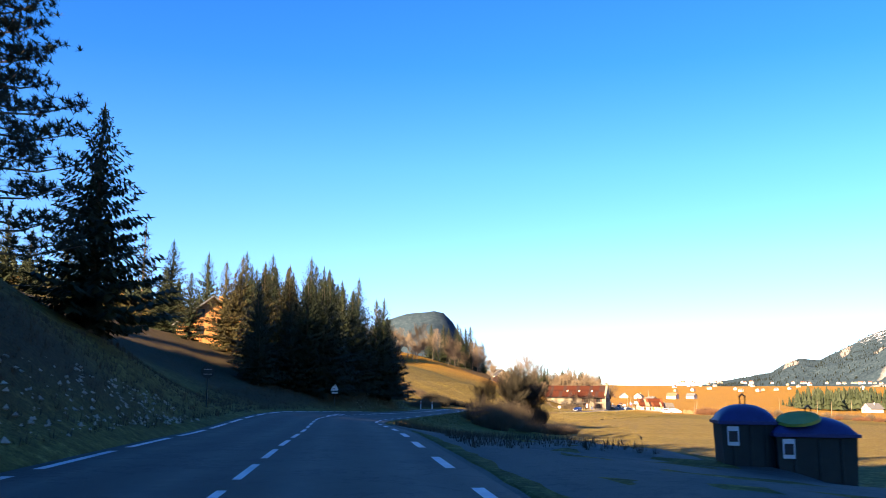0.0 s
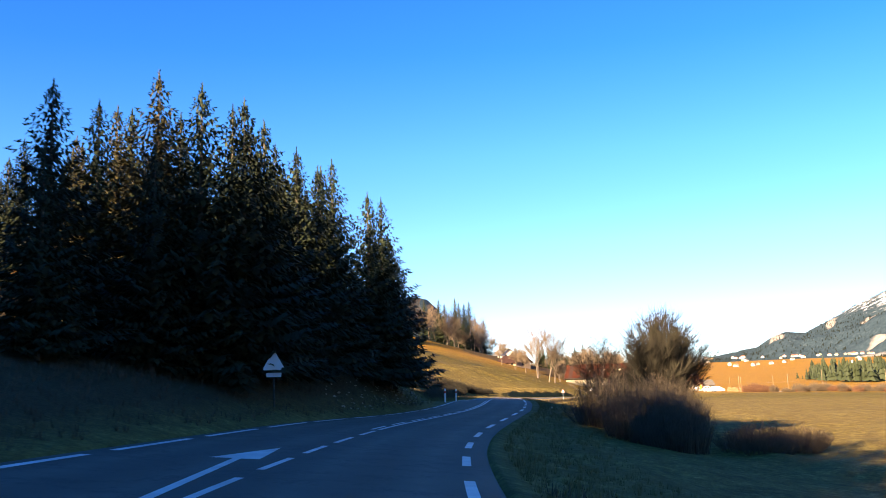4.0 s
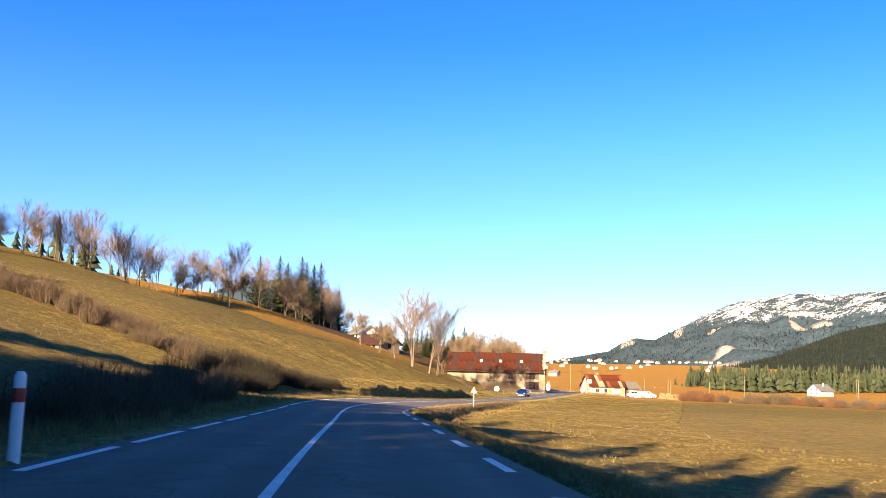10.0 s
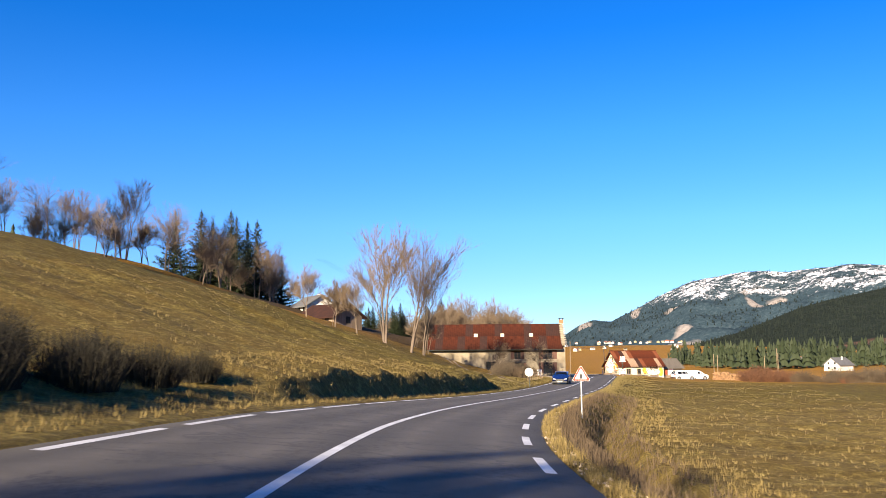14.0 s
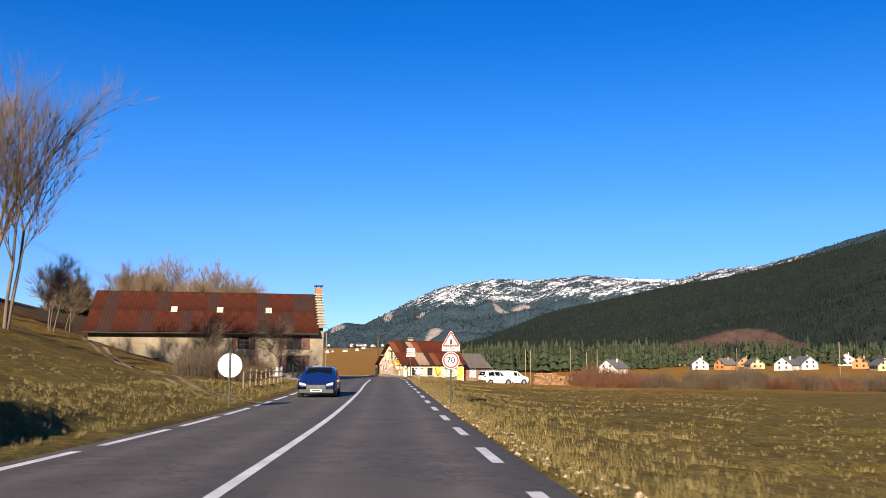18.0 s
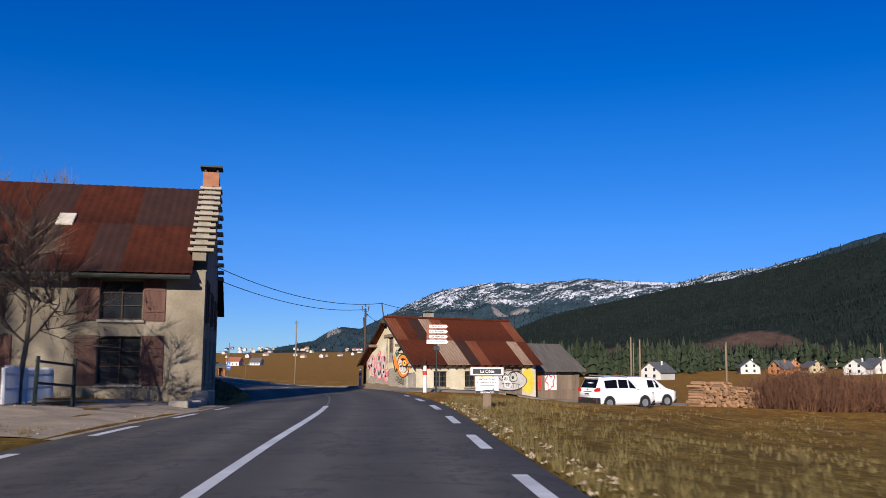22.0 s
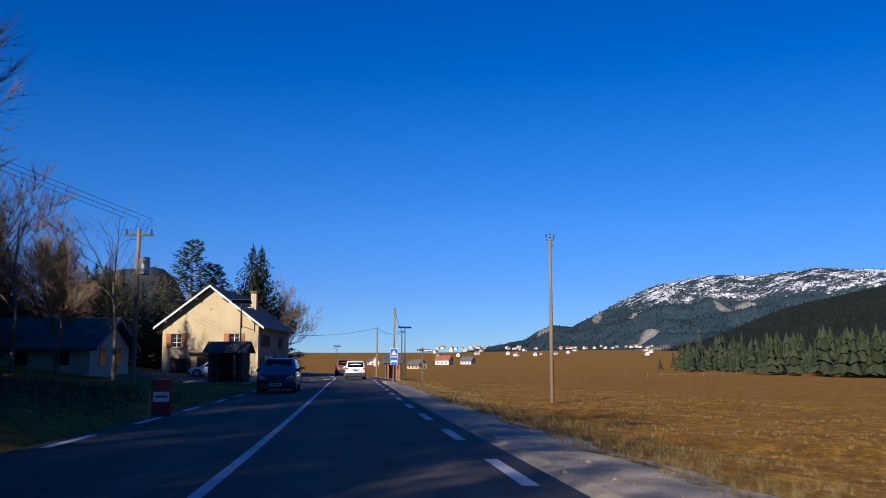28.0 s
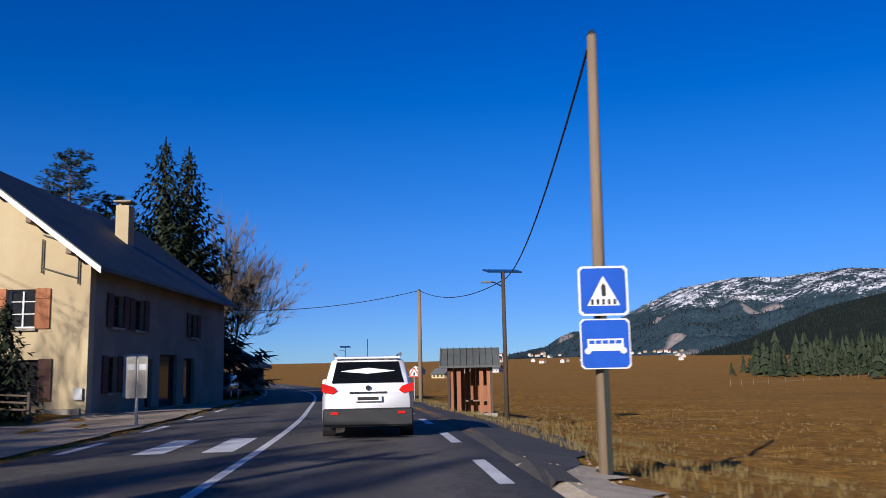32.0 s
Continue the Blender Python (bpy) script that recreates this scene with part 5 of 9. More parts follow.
# ---- buildings ----
def pierced(bm, x0, x1, z0, z1, y0, y1, holes):
    """One wall with openings cut through its thickness; holes: x0, x1, z0, z1."""
    xs = sorted({x0, x1, *(v for h in holes for v in h[:2])})
    zs = sorted({z0, z1, *(v for h in holes for v in h[2:4])})

    def solid(i, j):
        if not (0 <= i < len(xs) - 1 and 0 <= j < len(zs) - 1):
            return False
        return not any(h[0] <= xs[i] and xs[i + 1] <= h[1] and h[2] <= zs[j] and zs[j + 1] <= h[3] for h in holes)
    vs = {}

    def v(i, k, j):
        if (i, k, j) not in vs:
            vs[i, k, j] = bm.verts.new((xs[i], (y0, y1)[k], zs[j]))
        return vs[i, k, j]
    for i in range(len(xs) - 1):
        for j in range(len(zs) - 1):
            if solid(i, j):
                bm.faces.new((v(i, 0, j), v(i + 1, 0, j), v(i + 1, 0, j + 1), v(i, 0, j + 1)))
                bm.faces.new((v(i, 1, j + 1), v(i + 1, 1, j + 1), v(i + 1, 1, j), v(i, 1, j)))
                for di, dj, q in ((-1, 0, ((0, 0), (0, 1))), (1, 0, ((1, 1), (1, 0))), (0, -1, ((1, 0), (0, 0))), (0, 1, ((0, 1), (1, 1)))):
                    if not solid(i + di, j + dj):
                        (a, b), (c, d) = q
                        bm.faces.new((v(i + a, 0, j + b), v(i + c, 0, j + d), v(i + c, 1, j + d), v(i + a, 1, j + b)))
    return bm


def window_unit(parent, x, z, w, h, y, frame_mat, shutters=None, bars=True, sill=True, side=1):
    """A window in a wall that lies in the plane of x and z; side: +1 if it looks towards -y."""
    wd = part("window", bxm(x - w / 2, x + w / 2, y + 0.1 * side - 0.006, y + 0.1 * side + 0.006, z, z + h), M_GLASS, parent)
    fr = nb()
    for a, b, c, d in ((x - w / 2, x - w / 2 + 0.06, z, z + h), (x + w / 2 - 0.06, x + w / 2, z, z + h), (x - w / 2 + 0.06, x + w / 2 - 0.06, z, z + 0.06), (x - w / 2 + 0.06, x + w / 2 - 0.06, z + h - 0.06, z + h)):
        box(fr, a, b, min(y + 0.05 * side, y + 0.12 * side), max(y + 0.05 * side, y + 0.12 * side), c, d)
    if bars:
        box(fr, x - 0.025, x + 0.025, y + 0.06 * side - 0.02, y + 0.06 * side + 0.02, z + 0.06, z + h - 0.06)
        for q in (0.36, 0.68):
            box(fr, x - w / 2 + 0.06, x + w / 2 - 0.06, y + 0.06 * side - 0.015, y + 0.06 * side + 0.015, z + h * q, z + h * q + 0.03)
    part("frame", fr, frame_mat, wd)
    if sill:
        part("sill", bxm(x - w / 2 - 0.08, x + w / 2 + 0.08, min(y - 0.22 * side, y + 0.02 * side), max(y - 0.22 * side, y + 0.02 * side), z - 0.1, z, 0.01), M_STONE, wd)
    if shutters:
        for sgn in (-1, 1):
            a = x + sgn * (w / 2 + 0.02)
            b = a + sgn * w * 0.52
            sh = bxm(min(a, b), max(a, b), y - 0.15 * side - 0.02, y - 0.15 * side + 0.02, z - 0.03, z + h + 0.03, 0.006)
            for q in (0.2, 0.75):
                box(sh, min(a, b) + 0.04, max(a, b) - 0.04, y - 0.185 * side - 0.012, y - 0.185 * side + 0.012, z + h * q, z + h * q + 0.09)
            part("shutter", sh, shutters, wd)


def roof_sheets(parent, x0, x1, pts, nx, mats, seed, patches=()):
    """Corrugated sheets laid up a slope: pts are two (y, z) ends of it, from the eave to the ridge."""
    r = random.Random(seed)
    (ya, za), (yb, zb) = pts
    rows = 2
    w = (x1 - x0) / nx
    L = math.hypot(yb - ya, zb - za)
    ang = math.atan2(zb - za, yb - ya)
    shared = {}
    for k in range(nx):
        for q in range(rows):
            m = dict(patches).get((k, q), r.choice(mats))
            if m.name not in shared:
                bm = nb()
                n = 8
                for i in range(n):
                    a, b = w * i / n, w * (i + 1) / n
                    za_, zb_ = 0.02 * (i % 2), 0.02 * ((i + 1) % 2)
                    vs = [bm.verts.new(v) for v in ((a, 0, za_), (b, 0, zb_), (b, L / rows + 0.08, zb_), (a, L / rows + 0.08, za_))]
                    bm.faces.new(vs)
                me = bpy.data.meshes.new("roof_sheet")
                bm.to_mesh(me)
                bm.free()
                me.materials.append(m)
                shared[m.name] = me
            o = new("roof_sheet", shared[m.name])
            o.parent = parent
            f = q / rows
            o.matrix_basis = Matrix.Translation((x0 + k * w, ya + (yb - ya) * f, za + (zb - za) * f + 0.035 - 0.012 * q + r.uniform(0, 0.008))) @ Matrix.Rotation(ang, 4, "X")


def gable_shape(y0, y1, z0, eave, ridge, yr=None):
    yr = (y0 + y1) / 2 if yr is None else yr
    return [(y0, z0), (y1, z0), (y1, eave), (yr, ridge), (y0, eave)]


M_RUST2 = mat("streaked_rust_sheet", (0.2, 0.062, 0.026), (0.085, 0.028, 0.014), 0.8, 10.0, 0.9, bump=0.3, amount=0.8, spec=0.15)
M_TINPALE = mat("pale_worn_tin", (0.42, 0.31, 0.21), (0.2, 0.11, 0.06), 0.7, 8.0, 0.6, metal=0.2, bump=0.2, amount=0.8)
M_RUSTDARK = mat("blackened_rust_sheet", (0.05, 0.022, 0.016), (0.024, 0.014, 0.012), 0.8, 8.0, 0.92, bump=0.2, spec=0.12)
M_CREAM = mat("cream_painted_plaster", (0.7, 0.63, 0.45), (0.42, 0.34, 0.21), 0.8, 10.0, 0.9, bump=0.25, amount=0.5)
M_DOORWOOD = mat("grey_painted_door", (0.34, 0.32, 0.28), (0.2, 0.18, 0.15), 1.2, 20.0, 0.85, bump=0.3)
M_PINK = mat("pink_spray_paint", (0.75, 0.2, 0.24), (0.6, 0.14, 0.18), 3.0, 20.0, 0.7, bump=0.0)
M_SILVER = mat("pale_grey_spray_paint", (0.6, 0.56, 0.5), (0.42, 0.39, 0.35), 3.0, 20.0, 0.7, bump=0.0)
M_ORANGE = mat("orange_spray_paint", (0.8, 0.27, 0.02), (0.66, 0.2, 0.02), 3.0, 20.0, 0.7, bump=0.0)
M_YSPRAY = mat("yellow_spray_paint", (0.85, 0.6, 0.05), (0.75, 0.45, 0.04), 3.0, 20.0, 0.7, bump=0.0)
M_SPRAYBLACK = mat("black_spray_paint", (0.035, 0.033, 0.032), (0.02, 0.019, 0.019), 3.0, 20.0, 0.75, bump=0.0)
M_GSPRAY = mat("green_spray_paint", (0.06, 0.22, 0.1), (0.04, 0.16, 0.08), 3.0, 20.0, 0.7, bump=0.0)


def blob(bm, cx, cz, rx, rz, depth, wobble=0.12, n=20, seed=0, ring=0.0):
    """A flat painted patch, or a ring if ring is the width of its line; in the plane of x and z."""
    r = random.Random(seed)
    k = [r.uniform(-wobble, wobble) for _ in range(4)]
    outer, inner = [], []
    for i in range(n):
        a = 6.283 * i / n
        f = 1 + k[0] * math.cos(2 * a) + k[1] * math.sin(3 * a) + k[2] * math.cos(5 * a)
        outer.append(bm.verts.new((cx + rx * f * math.cos(a), depth, cz + rz * f * math.sin(a))))
        if ring:
            inner.append(bm.verts.new((cx + (rx * f - ring) * math.cos(a), depth, cz + (rz * f - ring) * math.sin(a))))
    if ring:
        for i in range(n):
            bm.faces.new((outer[i], outer[(i + 1) % n], inner[(i + 1) % n], inner[i]))
    else:
        bm.faces.new(outer)
    return bm


def ribbon(bm, pts, width, depth):
    """A flat painted stroke along points of the plane of x and z."""
    P = [Vector(p) for p in spline([(2 * pts[0][0] - pts[1][0], 2 * pts[0][1] - pts[1][1])] + list(pts) + [(2 * pts[-1][0] - pts[-2][0], 2 * pts[-1][1] - pts[-2][1])], 0.09)]
    rows = []
    for i, p in enumerate(P):
        d = (P[min(i + 1, len(P) - 1)] - P[max(i - 1, 0)]).normalized()
        n = Vector((-d.y, d.x)) * (width / 2 * (1.0 if 0 < i < len(P) - 1 else 0.5))
        rows.append([bm.verts.new((q.x, depth, q.y)) for q in (p + n, p - n)])
    for (p0, p1), (q0, q1) in zip(rows, rows[1:]):
        bm.faces.new((p0, p1, q1, q0))
    return bm


def farm():
    e = thing("farmhouse", pose(69.6, 337.4, -0.35, 0, 0, -14.5), "long old stone farmhouse with rusty sheet roof and stepped stone gable", "house")
    W, D, eave, ridge = 23.0, 12.0, 5.0, 9.2
    front = [(-3.7, -2.2, 3.1, 4.55), (-3.7, -2.2, 0.75, 2.5), (-8.6, -7.5, 3.1, 4.4), (-8.3, -7.2, 0.2, 2.5), (-13.4, -11.6, 0.2, 2.7), (-17.6, -16.2, 0.5, 2.2), (-21, -19.2, 0.2, 2.6)]
    part("front_wall", pierced(nb(), -W, 0.0, -0.6, eave, 0.0, 0.5, front), M_PLASTER, e)
    for k, (a, b, c, d) in enumerate(front[:6]):
        window_unit(e, (a + b) / 2, c, b - a, d - c, 0.12, M_DARKWOOD, M_SHUTTER_OLD if k < 4 else None, bars=k != 3)
    side = nb()
    holes = [(1.6, 2.5, 3.1, 4.7), (1.6, 2.5, 0.8, 2.5), (5.4, 6.3, 3.1, 4.5), (5.2, 6.1, 0.8, 2.5), (9.0, 9.9, 3.1, 4.4), (8.6, 9.6, 0.4, 2.5)]
    pierced(side, 0.5, D, -0.6, eave, 0.0, 0.5, holes)
    prism(side, [(0.5, eave), (D, eave), (D / 2 + 0.2, ridge + 0.15)], 0.0, 0.5, "y")
    g = part("gable_wall", side, M_PLASTER, e)
    g.matrix_basis = pose(0, 0, 0, 0, 0, 90)
    for a, b, c, d in holes:
        window_unit(g, (a + b) / 2, c, b - a, d - c, 0.12, M_DARKWOOD, M_SHUTTER_OLD if c > 3 else None)
    part("back_wall", bxm(-W, -0.5, D - 0.5, D, -0.6, eave), M_PLASTER, e)
    bg = prism(nb(), gable_shape(0.5, D - 0.5, -0.6, eave, ridge - 0.2), -W, -W + 0.5, "x")
    part("far_gable_wall", bg, M_PLASTER, e)
    roof_sheets(e, -W - 0.4, -0.45, [(-0.75, eave - 0.25), (D / 2, ridge)], 18, [M_FARMRUST, M_FARMRUST, M_FARMRUST, M_FARMRUST, M_RUSTDARK], 3)
    rs = prism(nb(), [(-0.75, eave - 0.32), (D / 2, ridge - 0.06), (D + 0.75, eave - 0.32), (D + 0.75, eave - 0.4), (D / 2, ridge - 0.16), (-0.75, eave - 0.4)], -W - 0.35, -0.5, "x")
    part("roof_deck", rs, M_DARKWOOD, e)
    part("rear_slope", prism(nb(), [(D / 2, ridge), (D / 2, ridge + 0.05), (D + 0.8, eave - 0.22), (D + 0.8, eave - 0.28)], -W - 0.4, -0.45, "x"), M_FARMRUST, e)
    part("gutter", tube(nb(), [(-W - 0.3, -0.82, eave - 0.36), (-0.5, -0.82, eave - 0.36)], 0.07, 6), M_DARKMETAL, e)
    n = 12
    for sgn in (-1, 1):
        for k in range(n):
            f = (k + 0.5) / n
            y = D / 2 + 0.1 + sgn * (D / 2 + 0.15) * (1 - f)
            z = eave + 0.4 + (ridge - 0.4 - eave) * f
            r = random.Random(k)
            part("coping_stone", bxm(-0.62 - r.uniform(0, 0.06), 0.22 + r.uniform(0, 0.08), y - 0.42, y + 0.42, z + 0.14, z + 0.27, 0.015), M_STONE, e)
            part("step_block", bxm(-0.5, 0.0, y - 0.3, y + 0.3, z - 0.2, z + 0.14), M_PLASTER, e)
    c = part("chimney", bxm(-0.55, 0.15, D / 2 - 0.6, D / 2 + 0.2, ridge + 0.1, ridge + 0.75), mat("chimney_brick", (0.36, 0.16, 0.08), (0.2, 0.09, 0.05), 2, 14, 0.9, bump=0.4), e)
    part("cap", bxm(-0.68, 0.28, D / 2 - 0.72, D / 2 + 0.32, ridge + 0.95, ridge + 1.03), M_DARKMETAL, c)
    for dx in (-0.5, 0.02):
        part("cap_post", bxm(dx, dx + 0.08, D / 2 - 0.5, D / 2 + 0.1, ridge + 0.75, ridge + 0.95), M_DARKMETAL, c)
    for x in (-5.6, -10.6, -15.2):
        y = 2.9
        z = eave - 0.25 + (ridge - eave + 0.25) * (y + 0.75) / (D / 2 + 0.75)
        o = part("skylight", bxm(-0.32, 0.32, -0.5, 0.5, 0.0, 0.1, 0.02), mat("pale_skylight_sheet", (0.62, 0.56, 0.45), (0.45, 0.4, 0.3), 2, 20, 0.4), e)
        o.matrix_basis = Matrix.Translation((x, y, z + 0.03)) @ Matrix.Rotation(math.atan2(ridge - eave + 0.25, D / 2 + 0.75), 4, "X")
    # lower rear range beside the road
    part("annexe_wall", prism(nb(), gable_shape(D, D + 3.2, -0.6, 4.3, 5.6, D), -8, -0.1, "x"), M_PLASTER, e)
    part("annexe_roof", prism(nb(), [(D - 0.2, 5.75), (D + 3.6, 4.05), (D + 3.6, 4.17), (D - 0.2, 5.9)], -8.3, 0.25, "x"), M_RUSTDARK, e)
    part("doorstep", bxm(-8.8, -6.6, -0.9, 0.0, 0.0, 0.22, 0.02), M_STONE, e)
    return e


M_SHUTTER_OLD = mat("faded_brown_shutter", (0.14, 0.07, 0.048), (0.07, 0.038, 0.03), 1.5, 20.0, 0.85, bump=0.4, stretch=(4, 4, 0.4))
farm()


def workshop():
    """The low painted workshop by the road, with its shed."""
    e = thing("workshop", pose(85.0, 355.55, -0.5, 0, 0, 6.0), "low cream workshop with patched rusty sheet roof and spray-painted walls", "workshop")
    L, a, b, eave, ridge = 9.2, -3.3, 3.1, 1.75, 4.5
    holes = [(1.25, 2.25, 0.25, 1.22), (3.55, 4.4, 0.25, 1.22), (6.2, 8.1, -0.3, 1.5)]
    part("front_wall", pierced(nb(), 0, L, -1.2, eave, a, a + 0.4, holes), M_CREAM, e)
    for h in holes[:2]:
        window_unit(e, (h[0] + h[1]) / 2, h[2], h[1] - h[0], h[3] - h[2], a + 0.08, M_WOOD, sill=True)
        for k in range(4):
            part("iron_bar", cyl(nb(), (h[0] + 0.14 + k * (h[1] - h[0] - 0.28) / 3, a + 0.03, h[2]), (h[0] + 0.14 + k * (h[1] - h[0] - 0.28) / 3, a + 0.03, h[3]), 0.014, None, 6), M_DARKMETAL, e)
    d = part("double_door", bxm(6.2, 8.1, a + 0.08, a + 0.14, -0.3, 1.5), M_WOOD, e, "weathered double door with a painted mural")
    for k in range(9):
        part("board", bxm(6.2 + k * 0.211 + 0.006, 6.2 + (k + 1) * 0.211 - 0.006, a + 0.05, a + 0.079, -0.29, 1.49), M_WOOD, d)
    gw = nb()
    # in its own plane x runs towards the road side's right end; door, window and panel are cut through
    w0, w1 = -0.24, 0.48

    def rake(x):
        return eave + (ridge - eave) * (1 - abs(x) / (b if x < 0 else -a))
    pierced(gw, -b, -a - 0.4, -1.2, eave, 0.0, 0.4, [(2.15, 2.88, -0.6, 1.1)])
    for lo, hi in ((-b, w0), (w1, -a - 0.4)):
        prism(gw, [(lo, eave), (hi, eave), (hi, max(rake(hi), eave + 0.001)), (lo, max(rake(lo), eave + 0.001))], 0.0, 0.4, "y")
    prism(gw, [(w0, 3.34), (w1, 3.34), (w1, rake(w1)), (0.0, ridge), (w0, rake(w0))], 0.0, 0.4, "y")
    g = part("gable_wall", gw, M_CREAM, e)
    g.matrix_basis = pose(0, 0, 0, 0, 0, -90)
    window_unit(g, (w0 + w1) / 2, 2.36, w1 - w0, 0.98, 0.06, M_WOOD, sill=False)
    part("panel", bxm(w0, w1, 0.08, 0.12, 1.75, 2.35), M_DOORWOOD, g)
    part("lintel", prism(nb(), [(-0.62, 3.33), (0.82, 3.38), (0.86, 3.56), (0.1, 3.55), (-0.6, 3.5)], -0.1, 0.12, "y"), M_WOOD, g)
    part("worn_jamb", prism(nb(), [(w0 - 0.16, 1.7), (w0, 1.7), (w0, 3.33), (w0 - 0.1, 3.33), (w0 - 0.2, 2.6), (w0 - 0.12, 2.2)], -0.004, 0.0, "y"), M_STONEWALL, g)
    # plaster fallen away along the foot of the wall, up to an uneven edge
    def bare_top(x):
        return float(np.interp(x, [-3.1, -2.4, -1.2, 0.1, 0.6, 1.2, 2.1, 2.6, 3.2], [0.55, 0.85, 1.0, 1.3, 1.45, 1.15, 0.95, 1.0, 1.15])) + 0.07 * math.sin(x * 7.0) + 0.05 * math.sin(x * 17.0)
    xs = [-b + 0.03 + k * (2.13 + b) / 40 for k in range(41)]
    part("bare_stonework", prism(nb(), [(xs[0], -1.1), (xs[-1], -1.1)] + [(x, bare_top(x)) for x in xs[::-1]], -0.004, 0.0, "y"), M_STONEWALL, g, "bare rubble wall where plaster fell off")
    xs = [2.9 + k * 0.037 for k in range(11)]
    part("bare_stonework", prism(nb(), [(xs[0], -1.1), (xs[-1], -1.1)] + [(x, bare_top(x)) for x in xs[::-1]], -0.004, 0.0, "y"), M_STONEWALL, g)
    r = random.Random(6)
    shared = []
    for k in range(8):
        n = r.randint(5, 7)
        pts = [(0.5 * math.cos(6.283 * i / n + 0.3) * r.uniform(0.8, 1.05), 0.5 * math.sin(6.283 * i / n + 0.3) * r.uniform(0.8, 1.05)) for i in range(n)]
        bm = prism(nb(), pts, -0.5, 0.5, "y")
        me = bpy.data.meshes.new("stone")
        bm.to_mesh(me)
        bm.free()
        me.materials.append(M_STONE)
        shared.append(me)
    for x0, x1 in ((-b + 0.1, 2.1), (2.93, 3.26)):
        z = -0.5
        while z < 1.4:
            h = r.uniform(0.1, 0.19)
            x = x0 + r.uniform(-0.03, 0.1)
            while x < x1 - 0.08:
                w = r.uniform(0.14, 0.36)
                if r.random() < 0.72 and z + h < bare_top(x + w / 2) - 0.04:
                    o = new("stone", r.choice(shared))
                    o.parent = g
                    o.matrix_basis = Matrix.Translation((min(x + w / 2, x1 - w / 2), -0.006, z + h / 2)) @ Matrix.Diagonal((w * 0.92, r.uniform(0.008, 0.018), h * 0.92, 1.0))
                x += w
            z += h
    part("door", bxm(2.15, 2.88, 0.08, 0.14, -0.6, 1.1), M_DOORWOOD, g)
    for k in range(4):
        part("door_board", bxm(2.16 + k * 0.18, 2.325 + k * 0.18, 0.06, 0.079, -0.59, 1.09), M_DOORWOOD, g)
    # painting on the gable: swollen pale letters with one pink outline round them all
    letters = ((-2.72, 1.58, 0.3, 0.34), (-2.25, 1.72, 0.42, 0.5), (-1.95, 1.15, 0.42, 0.36), (-1.38, 1.75, 0.42, 0.56), (-1.25, 1.02, 0.4, 0.36), (-0.74, 1.72, 0.34, 0.52), (-0.78, 1.1, 0.32, 0.36), (-0.36, 0.76, 0.27, 0.27), (-1.28, 2.36, 0.17, 0.17))
    for k, (x, z, w, h) in enumerate(letters):
        o = part("swollen_letter", blob(nb(), x, z, w, h, -0.021 - 0.0003 * k, 0.1, 22, k), M_PINK, g, "pink spray-painted swollen lettering")
        part("pale_filling", blob(nb(), x, z, w - 0.085, h - 0.085, -0.0265 - 0.0003 * k, 0.1, 22, k), M_SILVER, o)
    r = random.Random(50)
    for k in range(15):
        x, z, w, h = letters[k % 8]
        bm = blob(nb(), x + r.uniform(-0.5, 0.5) * w, z + r.uniform(-0.55, 0.55) * h, r.uniform(0.06, 0.15), r.uniform(0.07, 0.2), -0.032 - 0.0002 * k, 0.2, 14, k)
        part("black_spot", bm, M_SPRAYBLACK, g)
    for k, (x, z, w, h) in enumerate(((-2.1, 1.75, 0.16, 0.24), (-1.42, 1.55, 0.13, 0.3), (-0.72, 1.85, 0.13, 0.22), (-2.0, 1.12, 0.2, 0.16), (-0.36, 0.74, 0.13, 0.13), (-2.74, 1.55, 0.12, 0.15))):
        part("pink_ring", blob(nb(), x, z, w, h, -0.0365 - 0.0003 * k, 0.15, 18, k + 1, 0.05), M_PINK, g)
    for k, pts in enumerate((((-1.75, 2.05), (-1.68, 1.6), (-1.75, 1.2)), ((-1.02, 2.1), (-1.05, 1.5), (-0.98, 1.0), (-1.1, 0.75)), ((-0.55, 1.35), (-0.3, 1.3), (-0.1, 1.5)), ((-0.5, 1.05), (-0.15, 1.15), (0.05, 1.35)), ((-0.45, 1.2), (-0.2, 0.98), (0.02, 1.1)))):
        part("pink_stroke", ribbon(nb(), pts, 0.06, -0.039 - 0.0003 * k), M_PINK, g)
    # an orange wedge and ring round a staring eye, with dark scrawls above and below
    part("black_edge", blob(nb(), 1.75, 1.55, 0.8, 0.72, -0.0215, 0.05, 30, 3), M_SPRAYBLACK, g)
    part("black_edge", ribbon(nb(), ((0.4, 2.2), (0.78, 1.22), (1.0, 1.4), (1.25, 1.95)), 0.1, -0.0212), M_SPRAYBLACK, g)
    bm = blob(nb(), 1.75, 1.55, 0.74, 0.66, -0.024, 0.05, 30, 3, 0.2)
    bm.faces.new([bm.verts.new(v) for v in ((0.47, -0.0245, 2.14), (0.84, -0.0245, 2.16), (0.98, -0.0245, 1.72), (1.12, -0.0245, 1.5), (0.8, -0.0245, 1.28))])
    part("orange_painting", bm, M_ORANGE, g, "orange and white spray-painted ring shape")
    part("grey_filling", blob(nb(), 1.72, 1.3, 0.4, 0.2, -0.0245, 0.2, 20, 6), M_SILVER, g)
